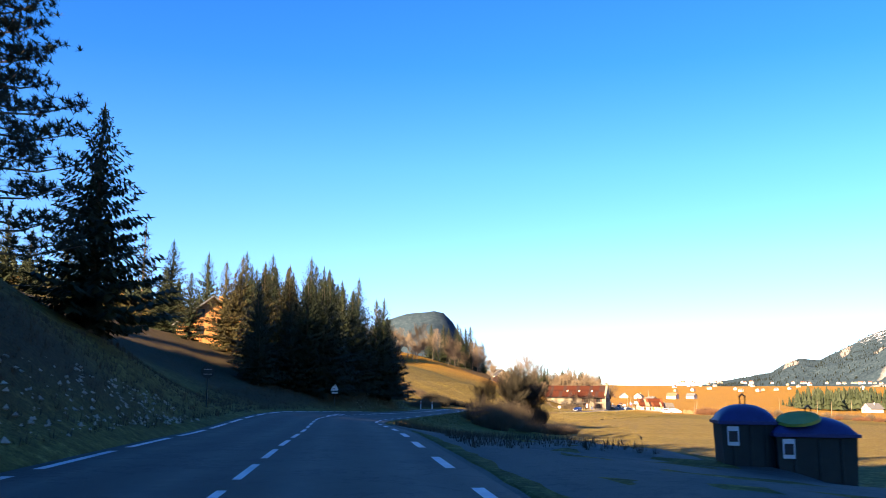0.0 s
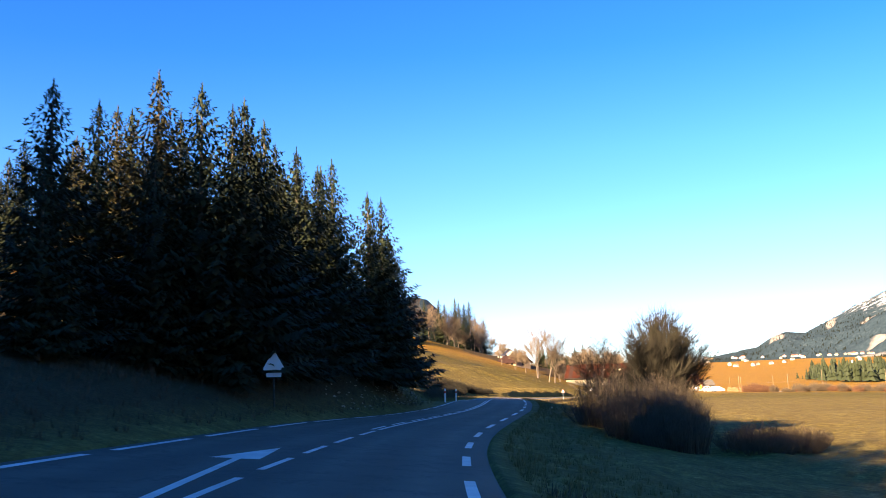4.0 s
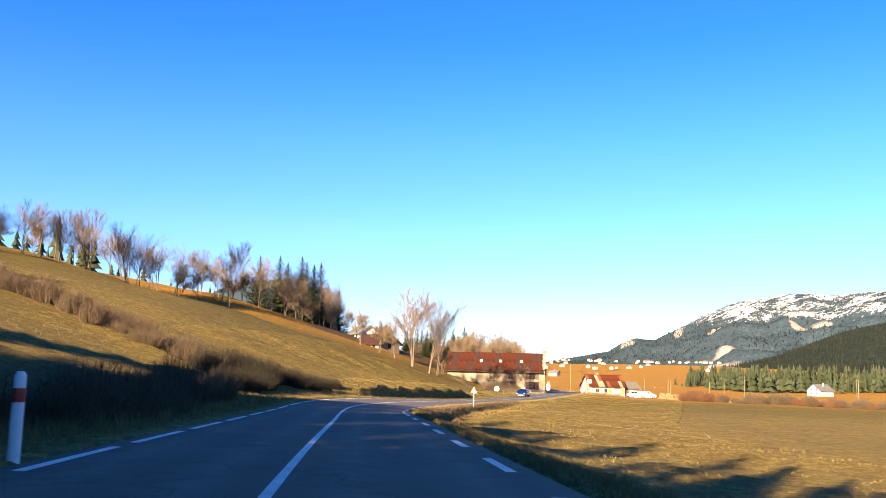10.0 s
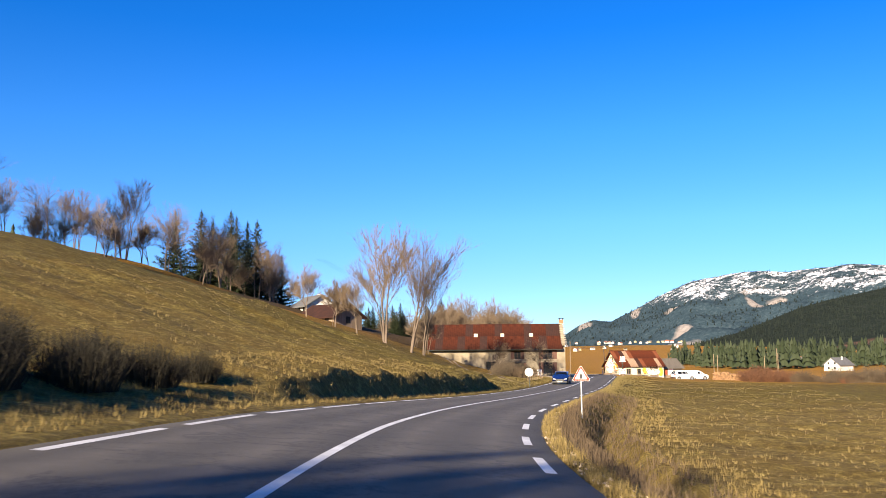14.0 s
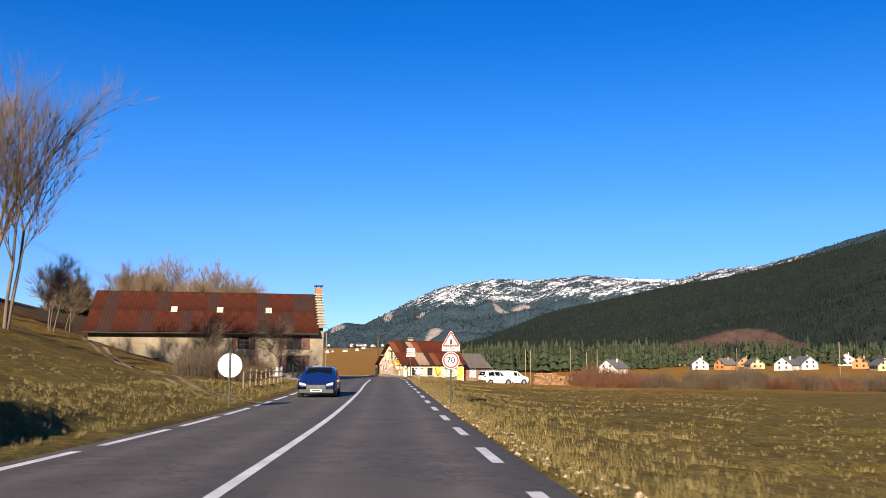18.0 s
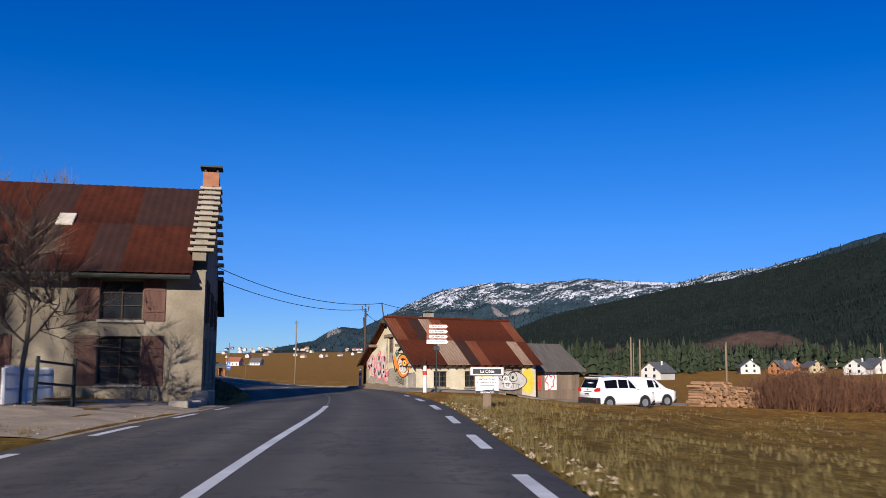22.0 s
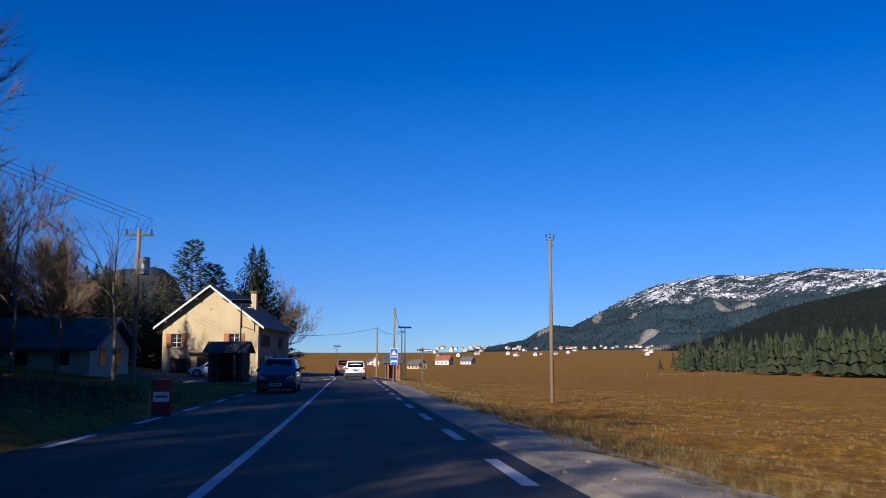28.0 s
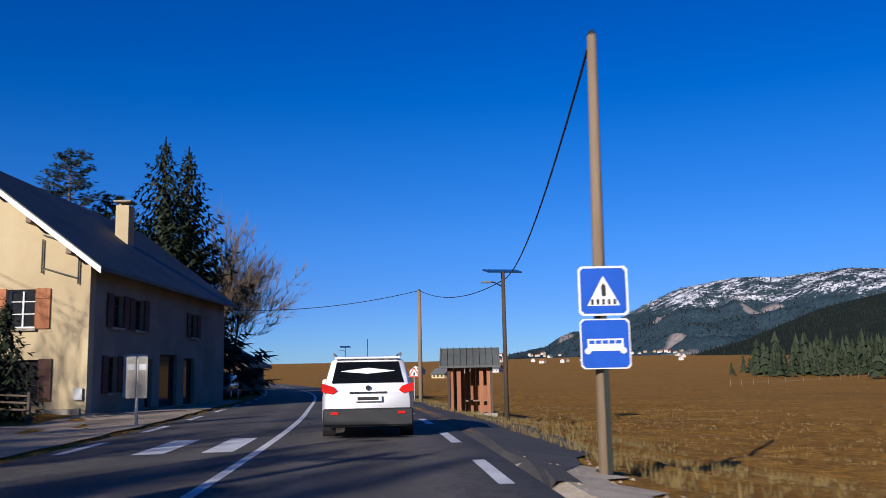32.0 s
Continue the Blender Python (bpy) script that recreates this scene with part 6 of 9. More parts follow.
    for k, (x, z, w, h, m) in enumerate(((1.93, 1.72, 0.27, 0.2, M_ORANGE), (1.96, 1.72, 0.2, 0.15, M_YSPRAY), (1.96, 1.73, 0.07, 0.08, M_SPRAYBLACK), (2.62, 1.56, 0.34, 0.16, M_SPRAYBLACK), (2.62, 1.56, 0.27, 0.11, M_SILVER), (2.62, 1.55, 0.15, 0.06, M_ORANGE))):
        part("painted_patch", blob(nb(), x, z, w, h, -0.027 - 0.0006 * k, 0.08, 20, 20 + k), m, g)
    for k, (x, z, w, h) in enumerate(((1.4, 1.75, 0.22, 0.2), (1.52, 1.42, 0.24, 0.22), (1.4, 1.77, 0.1, 0.09))):
        part("white_swirl", blob(nb(), x, z, w, h, -0.031 - 0.0004 * k, 0.1, 22, 30 + k, 0.07), M_WHITE, g)
    part("white_teeth", ribbon(nb(), ((1.55, 1.14), (1.8, 1.06), (2.1, 1.1), (2.35, 1.25)), 0.07, -0.0335), M_WHITE, g)
    for k, (x, z, w, h) in enumerate(((1.5, 2.42, 0.5, 0.13), (1.05, 2.38, 0.2, 0.18), (1.95, 2.28, 0.2, 0.1))):
        part("dark_loop", blob(nb(), x, z, w, h, -0.0225 - 0.0004 * k, 0.2, 22, 7 + k, 0.045), M_SPRAYBLACK, g)
    part("green_scrawl", ribbon(nb(), ((0.68, 2.1), (0.85, 2.42), (0.95, 2.1), (1.08, 2.4), (1.12, 2.15)), 0.06, -0.0262), M_GSPRAY, g)
    r = random.Random(77)
    for k in range(7):
        x, z = 0.95 + 0.14 * k, 0.92 - 0.03 * k
        part("dark_scrawl", ribbon(nb(), [(x + r.uniform(-0.1, 0.1), z - 0.12 * q + r.uniform(-0.04, 0.04)) for q in range(4)], 0.035, -0.0225 - 0.0002 * k), M_SPRAYBLACK, g)
    for k in range(3):
        part("dark_scrawl", ribbon(nb(), ((0.95 + 0.1 * k, 0.62 - 0.14 * k), (1.5, 0.7 - 0.12 * k), (1.95, 0.58 - 0.1 * k)), 0.03, -0.0242 - 0.0002 * k), M_SPRAYBLACK, g)
    part("wall_cable", tube(nb(), [(2.0, -0.03, 1.52), (2.7, -0.05, 1.5), (3.3, -0.04, 1.56)], 0.02, 6), M_BLACK, g)
    # painting on the front and over the double door: a pale fish-shaped head on a yellow and red ground
    for k, (x, z, w, h, m) in enumerate(((5.05, 0.95, 0.42, 0.5, M_YSPRAY), (8.55, 0.6, 0.5, 0.85, M_YSPRAY), (5.3, 0.5, 0.35, 0.25, M_YSPRAY))):
        part("yellow_painting", blob(nb(), x, z, w, h, a - 0.004 - 0.0004 * k, 0.18, 22, 9 + k), m, e, "yellow, white and black spray-painted head")
    part("red_wedge", ribbon(nb(), ((4.75, 1.15), (5.15, 0.2), (5.5, 0.75)), 0.16, a - 0.0065), M_RED, e)
    part("orange_wedge", ribbon(nb(), ((4.8, 1.1), (5.16, 0.32), (5.45, 0.75)), 0.09, a - 0.0075), M_ORANGE, e)
    part("pale_oval", blob(nb(), 7.0, 0.6, 1.45, 0.66, a - 0.008, 0.06, 28, 10), M_SILVER, e)
    bm = blob(nb(), 7.0, 0.6, 1.45, 0.66, a - 0.012, 0.06, 28, 10, 0.05)
    blob(bm, 6.45, 0.85, 0.28, 0.24, a - 0.0125, 0.1, 18, 30, 0.05)
    blob(bm, 7.35, 0.82, 0.36, 0.3, a - 0.013, 0.1, 18, 31, 0.05)
    blob(bm, 6.5, 0.86, 0.09, 0.09, a - 0.0132, 0.1, 12, 32)
    blob(bm, 7.3, 0.8, 0.1, 0.1, a - 0.0134, 0.1, 12, 33)
    ribbon(bm, ((6.1, 1.2), (6.6, 1.1), (6.9, 0.95), (7.2, 1.15), (7.9, 1.2)), 0.06, a - 0.0136)
    for k in range(7):
        ribbon(bm, ((6.55 + 0.2 * k, 0.42 - 0.01 * k), (6.57 + 0.2 * k, 0.12)), 0.03, a - 0.0138 - 0.0001 * k)
    ribbon(bm, ((6.35, 0.4), (6.9, 0.44), (7.9, 0.36)), 0.04, a - 0.0148)
    part("black_outline", bm, M_SPRAYBLACK, e)
    part("white_swirl", blob(blob(nb(), 6.75, 0.72, 0.26, 0.22, a - 0.0155, 0.1, 20, 34, 0.08), 6.9, 0.36, 0.3, 0.22, a - 0.0157, 0.1, 20, 35, 0.08), M_WHITE, e)
    part("back_wall", bxm(0, L, b - 0.4, b, -1.2, eave), M_CREAM, e)
    part("end_wall", prism(nb(), gable_shape(a + 0.4, b - 0.4, -1.2, eave, ridge - 0.2), L - 0.4, L, "x"), M_CREAM, e)
    roof_sheets(e, -0.45, L + 0.35, [(a - 0.42, eave - 0.2), (0, ridge + 0.08)], 12, [M_RUST, M_RUST, M_RUST, M_RUST, M_RUST2], 14, [((3, 1), M_TINPALE), ((2, 1), M_RUSTDARK), ((3, 0), M_TINPALE), ((4, 0), M_TINPALE), ((5, 0), M_RUSTDARK), ((6, 0), M_RUST2), ((10, 0), M_TINPALE), ((7, 1), M_RUST), ((5, 1), M_RUST)])
    part("rear_slope", prism(nb(), [(0, ridge + 0.06), (0, ridge + 0.12), (b + 0.42, eave - 0.14), (b + 0.42, eave - 0.2)], -0.45, L + 0.35, "x"), M_RUST, e)
    part("ridge_cap", tube(nb(), [(-0.45, 0, ridge + 0.14), (L + 0.35, 0, ridge + 0.14)], 0.09, 8), M_RUST, e)
    for sgn, yy in ((-1, a), (1, b)):
        yo = yy + sgn * 0.4
        part("bargeboard", prism(nb(), [(yo, eave - 0.3), (0, ridge - 0.05), (0, ridge + 0.1), (yo, eave - 0.14)], -0.5, -0.44, "x"), M_BLACKWOOD, e)
        part("purlin", bxm(-0.6, 0.3, yy * 0.55 - 0.09, yy * 0.55 + 0.09, eave + (ridge - eave) * 0.45 - 0.26, eave + (ridge - eave) * 0.45 - 0.08, 0.02), M_WOOD, e)
    part("ridge_beam", bxm(-0.6, 0.3, -0.1, 0.1, ridge - 0.28, ridge - 0.06, 0.02), M_DARKWOOD, e)
    for k in range(15):
        part("rafter_end", bxm(0.1 + k * 0.62, 0.18 + k * 0.62, a - 0.35, a, eave - 0.26, eave - 0.16), M_DARKWOOD, e)
    c = part("chimney", bxm(2.9, 3.4, 0.1, 0.65, ridge - 0.3, ridge + 0.5), M_STONEWALL, e)
    part("cap", bxm(2.86, 3.44, 0.06, 0.69, ridge + 0.6, ridge + 0.66, 0.02), M_STONEWALL, c)
    part("cap_post", bxm(2.96, 3.34, 0.2, 0.55, ridge + 0.5, ridge + 0.62), M_DARKMETAL, c)
    part("service_mast", tube(nb(), [(-0.35, 0.05, ridge - 0.4), (-0.55, 0.1, ridge + 1.05)], 0.035, 6), M_DARKMETAL, e)
    part("downpipe", tube(nb(), [(0.62, a - 0.12, -0.45), (0.5, a - 0.1, 0.3), (0.42, a - 0.12, 1.2), (0.4, a - 0.42, 1.75), (0.36, a - 0.44, 1.95)], 0.045, 8), M_DARKMETAL, e)
    part("street_plate", bxm(0.62, 0.92, a - 0.02, a - 0.003, 1.35, 1.58), M_RED, e, "small red enamel plate")
    # shed at the end, with plank doors
    s0, s1 = L, L + 4.6
    part("shed_wall", pierced(nb(), s0, s1, -1.3, 1.3, a + 0.9, a + 1.1, [(s0 + 0.3, s0 + 1.2, -0.1, 1.2), (s0 + 1.5, s0 + 2.6, -0.1, 1.2), (s0 + 2.9, s0 + 4.3, -0.1, 1.2)]), M_WOOD, e)
    for x0, x1, m in ((s0 + 0.3, s0 + 1.2, M_SHUTTER), (s0 + 1.5, s0 + 2.6, M_WHITE), (s0 + 2.9, s0 + 4.3, M_WOOD)):
        dd = part("shed_door", bxm(x0, x1, a + 0.98, a + 1.03, -0.1, 1.2), m, e)
        n = 5
        for k in range(n):
            part("board", bxm(x0 + (x1 - x0) * k / n + 0.008, x0 + (x1 - x0) * (k + 1) / n - 0.008, a + 0.94, a + 0.975, -0.08, 1.18), m, dd)
    part("shed_paint", blob(blob(nb(), s0 + 2.0, 0.5, 0.4, 0.5, a + 0.93, 0.25, 16, 40, 0.08), s0 + 1.2, 0.4, 0.25, 0.4, a + 0.929, 0.2, 14, 41), M_RED, e)
    part("shed_back", bxm(s0, s1, b - 1.2, b - 1.0, -0.5, 1.3), M_WOOD, e)
    part("shed_end", prism(nb(), gable_shape(a + 1.1, b - 1.2, -0.5, 1.3, 2.9), s1 - 0.15, s1, "x"), M_WOOD, e)
    part("shed_roof", prism(nb(), [(a + 0.5, 1.15), (0, 3.0), (b - 0.6, 1.15), (b - 0.6, 1.27), (0, 3.12), (a + 0.5, 1.27)], s0 + 0.36, s1 + 0.3, "x"), mat("grey_fibre_cement_roof", (0.14, 0.122, 0.1), (0.07, 0.06, 0.05), 1.0, 12.0, 0.9, bump=0.3, stretch=(6, 1, 1)), e)
    return e


workshop()


def wall_berm():
    """Brown earth and gravel heaped against the workshop's gable."""
    m = pose(85.0, 355.55, -0.5, 0, 0, 6.0)
    V, n, k = [], 26, 6
    for i in range(n):
        y = 3.3 - 6.2 * i / (n - 1)
        top = (0.42 - 0.075 * max(0.0, 1.2 - y)) + 0.04 * math.sin(y * 5)
        wide = 1.25 + 0.15 * math.sin(y * 3.1)
        for j in range(k):
            f = j / (k - 1)
            p = m @ Vector((0.02 - wide * f, y, 0.0))
            low = hz(p.x, p.y) - 0.04
            V.append((p.x, p.y, low + (max(top - 0.5 - low, 0.0)) * (1 - f) ** 1.6))
    tagged(mesh_object("earth_bank", V, grid_faces(n, k).tolist(), M_DIRT, smooth=True), "brown earth and gravel heaped along the workshop wall", "earth", kind="structure")


wall_berm()


def yellow_house():
    e = thing("yellow_house", pose(83.4, 478.5, -1.1, 0, 0, -13.0), "cream-yellow two-storey house with orange-brown shutters and dark roof", "house")
    a, b, D, eave, ridge = -4.8, 4.8, 17.5, 5.5, 9.1
    holes = [(-3.9, -2.9, 3.1, 4.45), (1.9, 2.9, 3.1, 4.45), (-3.4, -2.4, 0.5, 2.0), (-1.3, 0.6, 0.02, 2.2), (2.2, 3.1, 0.6, 2.0)]
    fw = pierced(nb(), a, b, -0.4, eave, 0.0, 0.45, holes)
    prism(fw, [(a, eave), (b, eave), (0, ridge)], 0.0, 0.45, "y")
    part("gable_wall", fw, M_YELLOW, e)
    for k, (x0, x1, z0, z1) in enumerate(holes):
        window_unit(e, (x0 + x1) / 2, z0, x1 - x0, z1 - z0, 0.1, M_WHITE if k < 2 else M_DARKWOOD, M_SHUTTER if k < 2 else (M_SHUTTER_OLD if k != 3 else None), sill=k != 3)
    sh = [(2.0, 3.0, 3.2, 4.4), (4.2, 5.2, 3.2, 4.4), (11.4, 12.4, 3.2, 4.3), (1.7, 2.6, 0.8, 2.1), (5.6, 6.4, 0.1, 2.1), (7.3, 9.6, 0.05, 2.3), (10.6, 12.2, 0.05, 2.2)]
    sw = pierced(nb(), 0.45, D, -0.4, eave, -b, -b + 0.4, sh)
    # side wall darker and greyer than the gable
    s = part("side_wall", sw, mat("darker_side_render", (0.3, 0.265, 0.2), (0.17, 0.145, 0.105), 0.4, 12.0, 0.9, bump=0.25), e)
    s.matrix_basis = pose(0, 0, 0, 0, 0, 90)
    for k, (x0, x1, z0, z1) in enumerate(sh):
        window_unit(s, (x0 + x1) / 2, z0, x1 - x0, z1 - z0, -b + 0.1, M_DARKWOOD, M_SHUTTER_OLD if k < 4 else None, bars=k < 4, sill=k < 4)
    part("open_shutter", bxm(3.1, 3.16, -b - 0.95, -b - 0.05, 0.6, 2.2), M_WHITE, s, "pale grey-green shutter folded open")
    part("west_wall", bxm(a, a + 0.4, 0.45, D, -0.4, eave), M_YELLOW, e)
    part("back_wall", prism(nb(), [(a, -0.4), (b - 0.4, -0.4), (b - 0.4, eave), (0, ridge - 0.1), (a, eave)], D - 0.4, D, "y"), M_YELLOW, e)
    sl = (ridge + 0.1 - eave) / 4.8
    for sgn in (-1, 1):
        x1 = sgn * 5.5
        z1 = ridge + 0.12 - sl * 5.5
        part("roof_slope", prism(nb(), [(0, ridge + 0.12), (0, ridge + 0.26), (x1, z1 + 0.14), (x1, z1)], -0.8, D + 0.4, "y"), M_SLATE, e)
        part("bargeboard", prism(nb(), [(0, ridge + 0.0), (0, ridge + 0.2), (x1, z1 + 0.1), (x1, z1 - 0.12)], -0.86, -0.81, "y"), M_WHITE, e)
        for f in (0.28, 0.6, 0.9):
            part("purlin_end", bxm(sgn * 4.8 * f - 0.1, sgn * 4.8 * f + 0.1, -0.75, 0.1, ridge - sl * 4.8 * f - 0.2, ridge - sl * 4.8 * f, 0.02), M_WOOD, e)
    c = part("chimney", bxm(2.0, 2.6, 9.0, 9.7, 7.2, 9.2), M_YELLOW, e)
    part("cap", bxm(1.9, 2.7, 8.9, 9.8, 9.35, 9.42), M_STONE, c)
    part("cap_post", bxm(2.1, 2.2, 9.1, 9.6, 9.2, 9.35), M_YELLOW, c)
    br = nb()
    for z in (4.95, 6.1):
        tube(br, [(3.1, -0.08, z + 0.25), (3.9, -0.1, z), (4.4, -0.08, z - 0.15)], 0.025, 5)
    for x in (3.1, 4.4):
        tube(br, [(x, -0.08, 4.6 if x > 4 else 5.0), (x, -0.08, 6.2 if x < 4 else 5.8)], 0.03, 5)
    part("sign_bracket", br, M_DARKMETAL, e)
    part("wall_vent", cyl(nb(), (0.0, -0.02, 6.9), (0.0, 0.02, 6.9), 0.13, None, 12), M_STONE, e)
    part("canopy_beam", bxm(-2.2, 0.9, -0.7, 0.0, 2.5, 2.62), M_WOOD, e)
    for x in (-2.9, -1.0, 1.0, 3.4):
        part("stone_base", bxm(x, x + 1.2, -0.1, 0.0, -0.4, 0.3), M_STONE, e)
    part("meter_box", bxm(4.4, 4.7, -0.12, 0.0, 0.6, 1.0), M_GREY, e)
    return e


yellow_house()


def simple_house(W, D, eave, ridge, wall, roof, name, label, nwin=2, group="village houses"):
    """A small gabled house far off; its gable looks towards -y."""
    e = thing(name, pose(0, 0, 0), label, "house", group)
    part("wall", prism(nb(), gable_shape(-W / 2, W / 2, -1.5, eave, ridge), 0, D, "y"), wall, e)
    r = part("roof", prism(nb(), [(0, ridge + 0.05), (0, ridge + 0.3), (W / 2 + 0.7, eave - 0.25), (W / 2 + 0.7, eave - 0.5)], -0.7, D + 0.7, "y"), roof, e)
    part("roof", prism(nb(), [(0, ridge + 0.05), (0, ridge + 0.3), (-W / 2 - 0.7, eave - 0.25), (-W / 2 - 0.7, eave - 0.5)], -0.7, D + 0.7, "y"), roof, e)
    part("chimney", bxm(W * 0.18, W * 0.18 + 0.6, D * 0.5, D * 0.5 + 0.6, ridge - 1.0, ridge + 0.7), wall, r)
    for k in range(nwin):
        x = (k - (nwin - 1) / 2) * W * 0.4
        for z in (0.9, 3.3):
            if z + 1.2 < ridge - 1.0:
                part("window", bxm(x - 0.5, x + 0.5, -0.05, 0.03, z, z + 1.2), M_GLASS, e)
    for k in range(3):
        y = D * (0.2 + 0.3 * k)
        part("window", bxm(-W / 2 - 0.05, -W / 2 + 0.03, y - 0.5, y + 0.5, 0.9, 2.1), M_GLASS, e)
    return e


M_WHITEWALL = mat("white_house_render", (0.6, 0.58, 0.53), (0.48, 0.46, 0.4), 0.3, 8.0, 0.9, bump=0.1, amount=0.4)
M_CHALET = mat("orange_larch_boards", (0.5, 0.22, 0.08), (0.33, 0.14, 0.05), 0.6, 10.0, 0.8, bump=0.2, stretch=(4, 4, 0.5))
M_ROOFGREY = mat("grey_slate_roof", (0.13, 0.13, 0.13), (0.08, 0.08, 0.08), 0.6, 8.0, 0.8, bump=0.2)
M_ROOFRED = mat("red_tile_roof", (0.36, 0.13, 0.07), (0.22, 0.085, 0.05), 0.6, 8.0, 0.85, bump=0.2)
HOUSES = [simple_house(9, 11, 3.2, 6.6, M_WHITEWALL, M_ROOFGREY, "village_house", "white rendered house with grey roof across the meadow"),
          simple_house(8, 9, 3.0, 6.2, M_CHALET, M_ROOFGREY, "wooden_chalet", "orange timber chalet with grey roof across the meadow"),
          simple_house(10, 12, 4.2, 7.4, M_WHITEWALL, M_ROOFRED, "village_house", "white house with red tiled roof in the far village"),
          simple_house(8, 10, 2.8, 5.6, M_YELLOW, M_ROOFGREY, "village_house", "cream house with grey roof across the meadow")]


def at_view(az, d, x0=62.0, y0=304.0):
    return x0 - math.sin(radians(az)) * d, y0 + math.cos(radians(az)) * d


hr = random.Random(8)
for az, d, k, turn in ((-40.2, 200, 0, -30), (-46.2, 255, 0, 10), (-47.6, 250, 1, -40), (-50.0, 262, 3, 25), (-52.0, 240, 0, -15), (-53.6, 250, 0, 35), (-56.5, 262, 1, 0), (-58.5, 240, 3, 30), (-61, 270, 0, -20),
                       (-35.5, 320, 3, 15), (-33.6, 330, 2, -25), (-48.7, 300, 1, 10), (-44.4, 330, 3, 0), (-65, 280, 1, 10), (-70, 300, 0, 0), (-36.8, 260, 1, 40), (-55, 310, 2, 10), (-51, 330, 3, -20)):
    x, y = at_view(az, d * 1.4)
    c = copy_thing(HOUSES[k], pose(x, y, hz(x, y), 0, 0, az + turn))
    c.scale = (0.8, 0.8, 0.8)
# the far village under the ridge, and houses strung along the road ahead
for k in range(60):
    az, d = hr.uniform(-26.5, -12.5), hr.uniform(1350, 2300)
    x, y = at_view(az, d)
    c = copy_thing(HOUSES[hr.choice((0, 2, 2, 3))], pose(x, y, hz(x, y) + (d - 1000) * 0.008, 0, 0, hr.uniform(-60, 60)))
    c.scale = (0.62, 0.62, 0.62)
for az, d in ((-12.4, 640), (-10.6, 780), (-13.9, 820), (-9.4, 860), (-15.2, 900)):
    x, y = at_view(az, d)
    copy_thing(HOUSES[hr.choice((0, 2, 3))], pose(x, y, hz(x, y), 0, 0, hr.uniform(-60, 60)))
# chalet up in the trees near the start
copy_thing(HOUSES[1], pose(-15, 117.5, hz(-15, 117.5) + 0.7, 0, 0, 25))
for h in HOUSES:
    drop_model(h)


# ---- poles, wires and signs ----
def text(parent, words, size, m, material, label="", align="CENTER"):
    cu = bpy.data.curves.new("lettering", "FONT")
    cu.body, cu.size, cu.align_x, cu.align_y, cu.extrude = words, size, align, "CENTER", 0.001
    cu.offset = size * 0.018
    cu.materials.append(material)
    o = new("lettering", cu)
    o.parent = parent
    o.matrix_basis = m
    return o


FACE = pose(0, 0, 0, 90, 0, 0)


def outline_plate(bm, pts, y0, y1):
    return prism(bm, pts, y0, y1, "y")


def regular(n, r, rot=0.0, cx=0.0, cz=0.0):
    return [(cx + r * math.sin(rot + 6.2832 * k / n), cz + r * math.cos(rot + 6.2832 * k / n)) for k in range(n)]


def rounded_triangle(side, cz, rad=0.05):
    h = side * 0.866
    corners = [(0, cz + h * 2 / 3), (-side / 2, cz - h / 3), (side / 2, cz - h / 3)]
    out = []
    for k, (x, z) in enumerate(corners):
        ix, iz = x * (1 - rad * 2.4 / side), cz + (z - cz) * (1 - rad * 2.4 / side)
        base = math.atan2(z - cz, x)
        for a in (-1.0, -0.5, 0.0, 0.5, 1.0):
            out.append((ix + rad * math.cos(base + a), iz + rad * math.sin(base + a)))
    return out


def square(w, cz, r=0.04):
    h = w / 2
    return [(-h + r, cz - h), (h - r, cz - h), (h, cz - h + r), (h, cz + h - r), (h - r, cz + h), (-h + r, cz + h), (-h, cz + h - r), (-h, cz - h + r)]


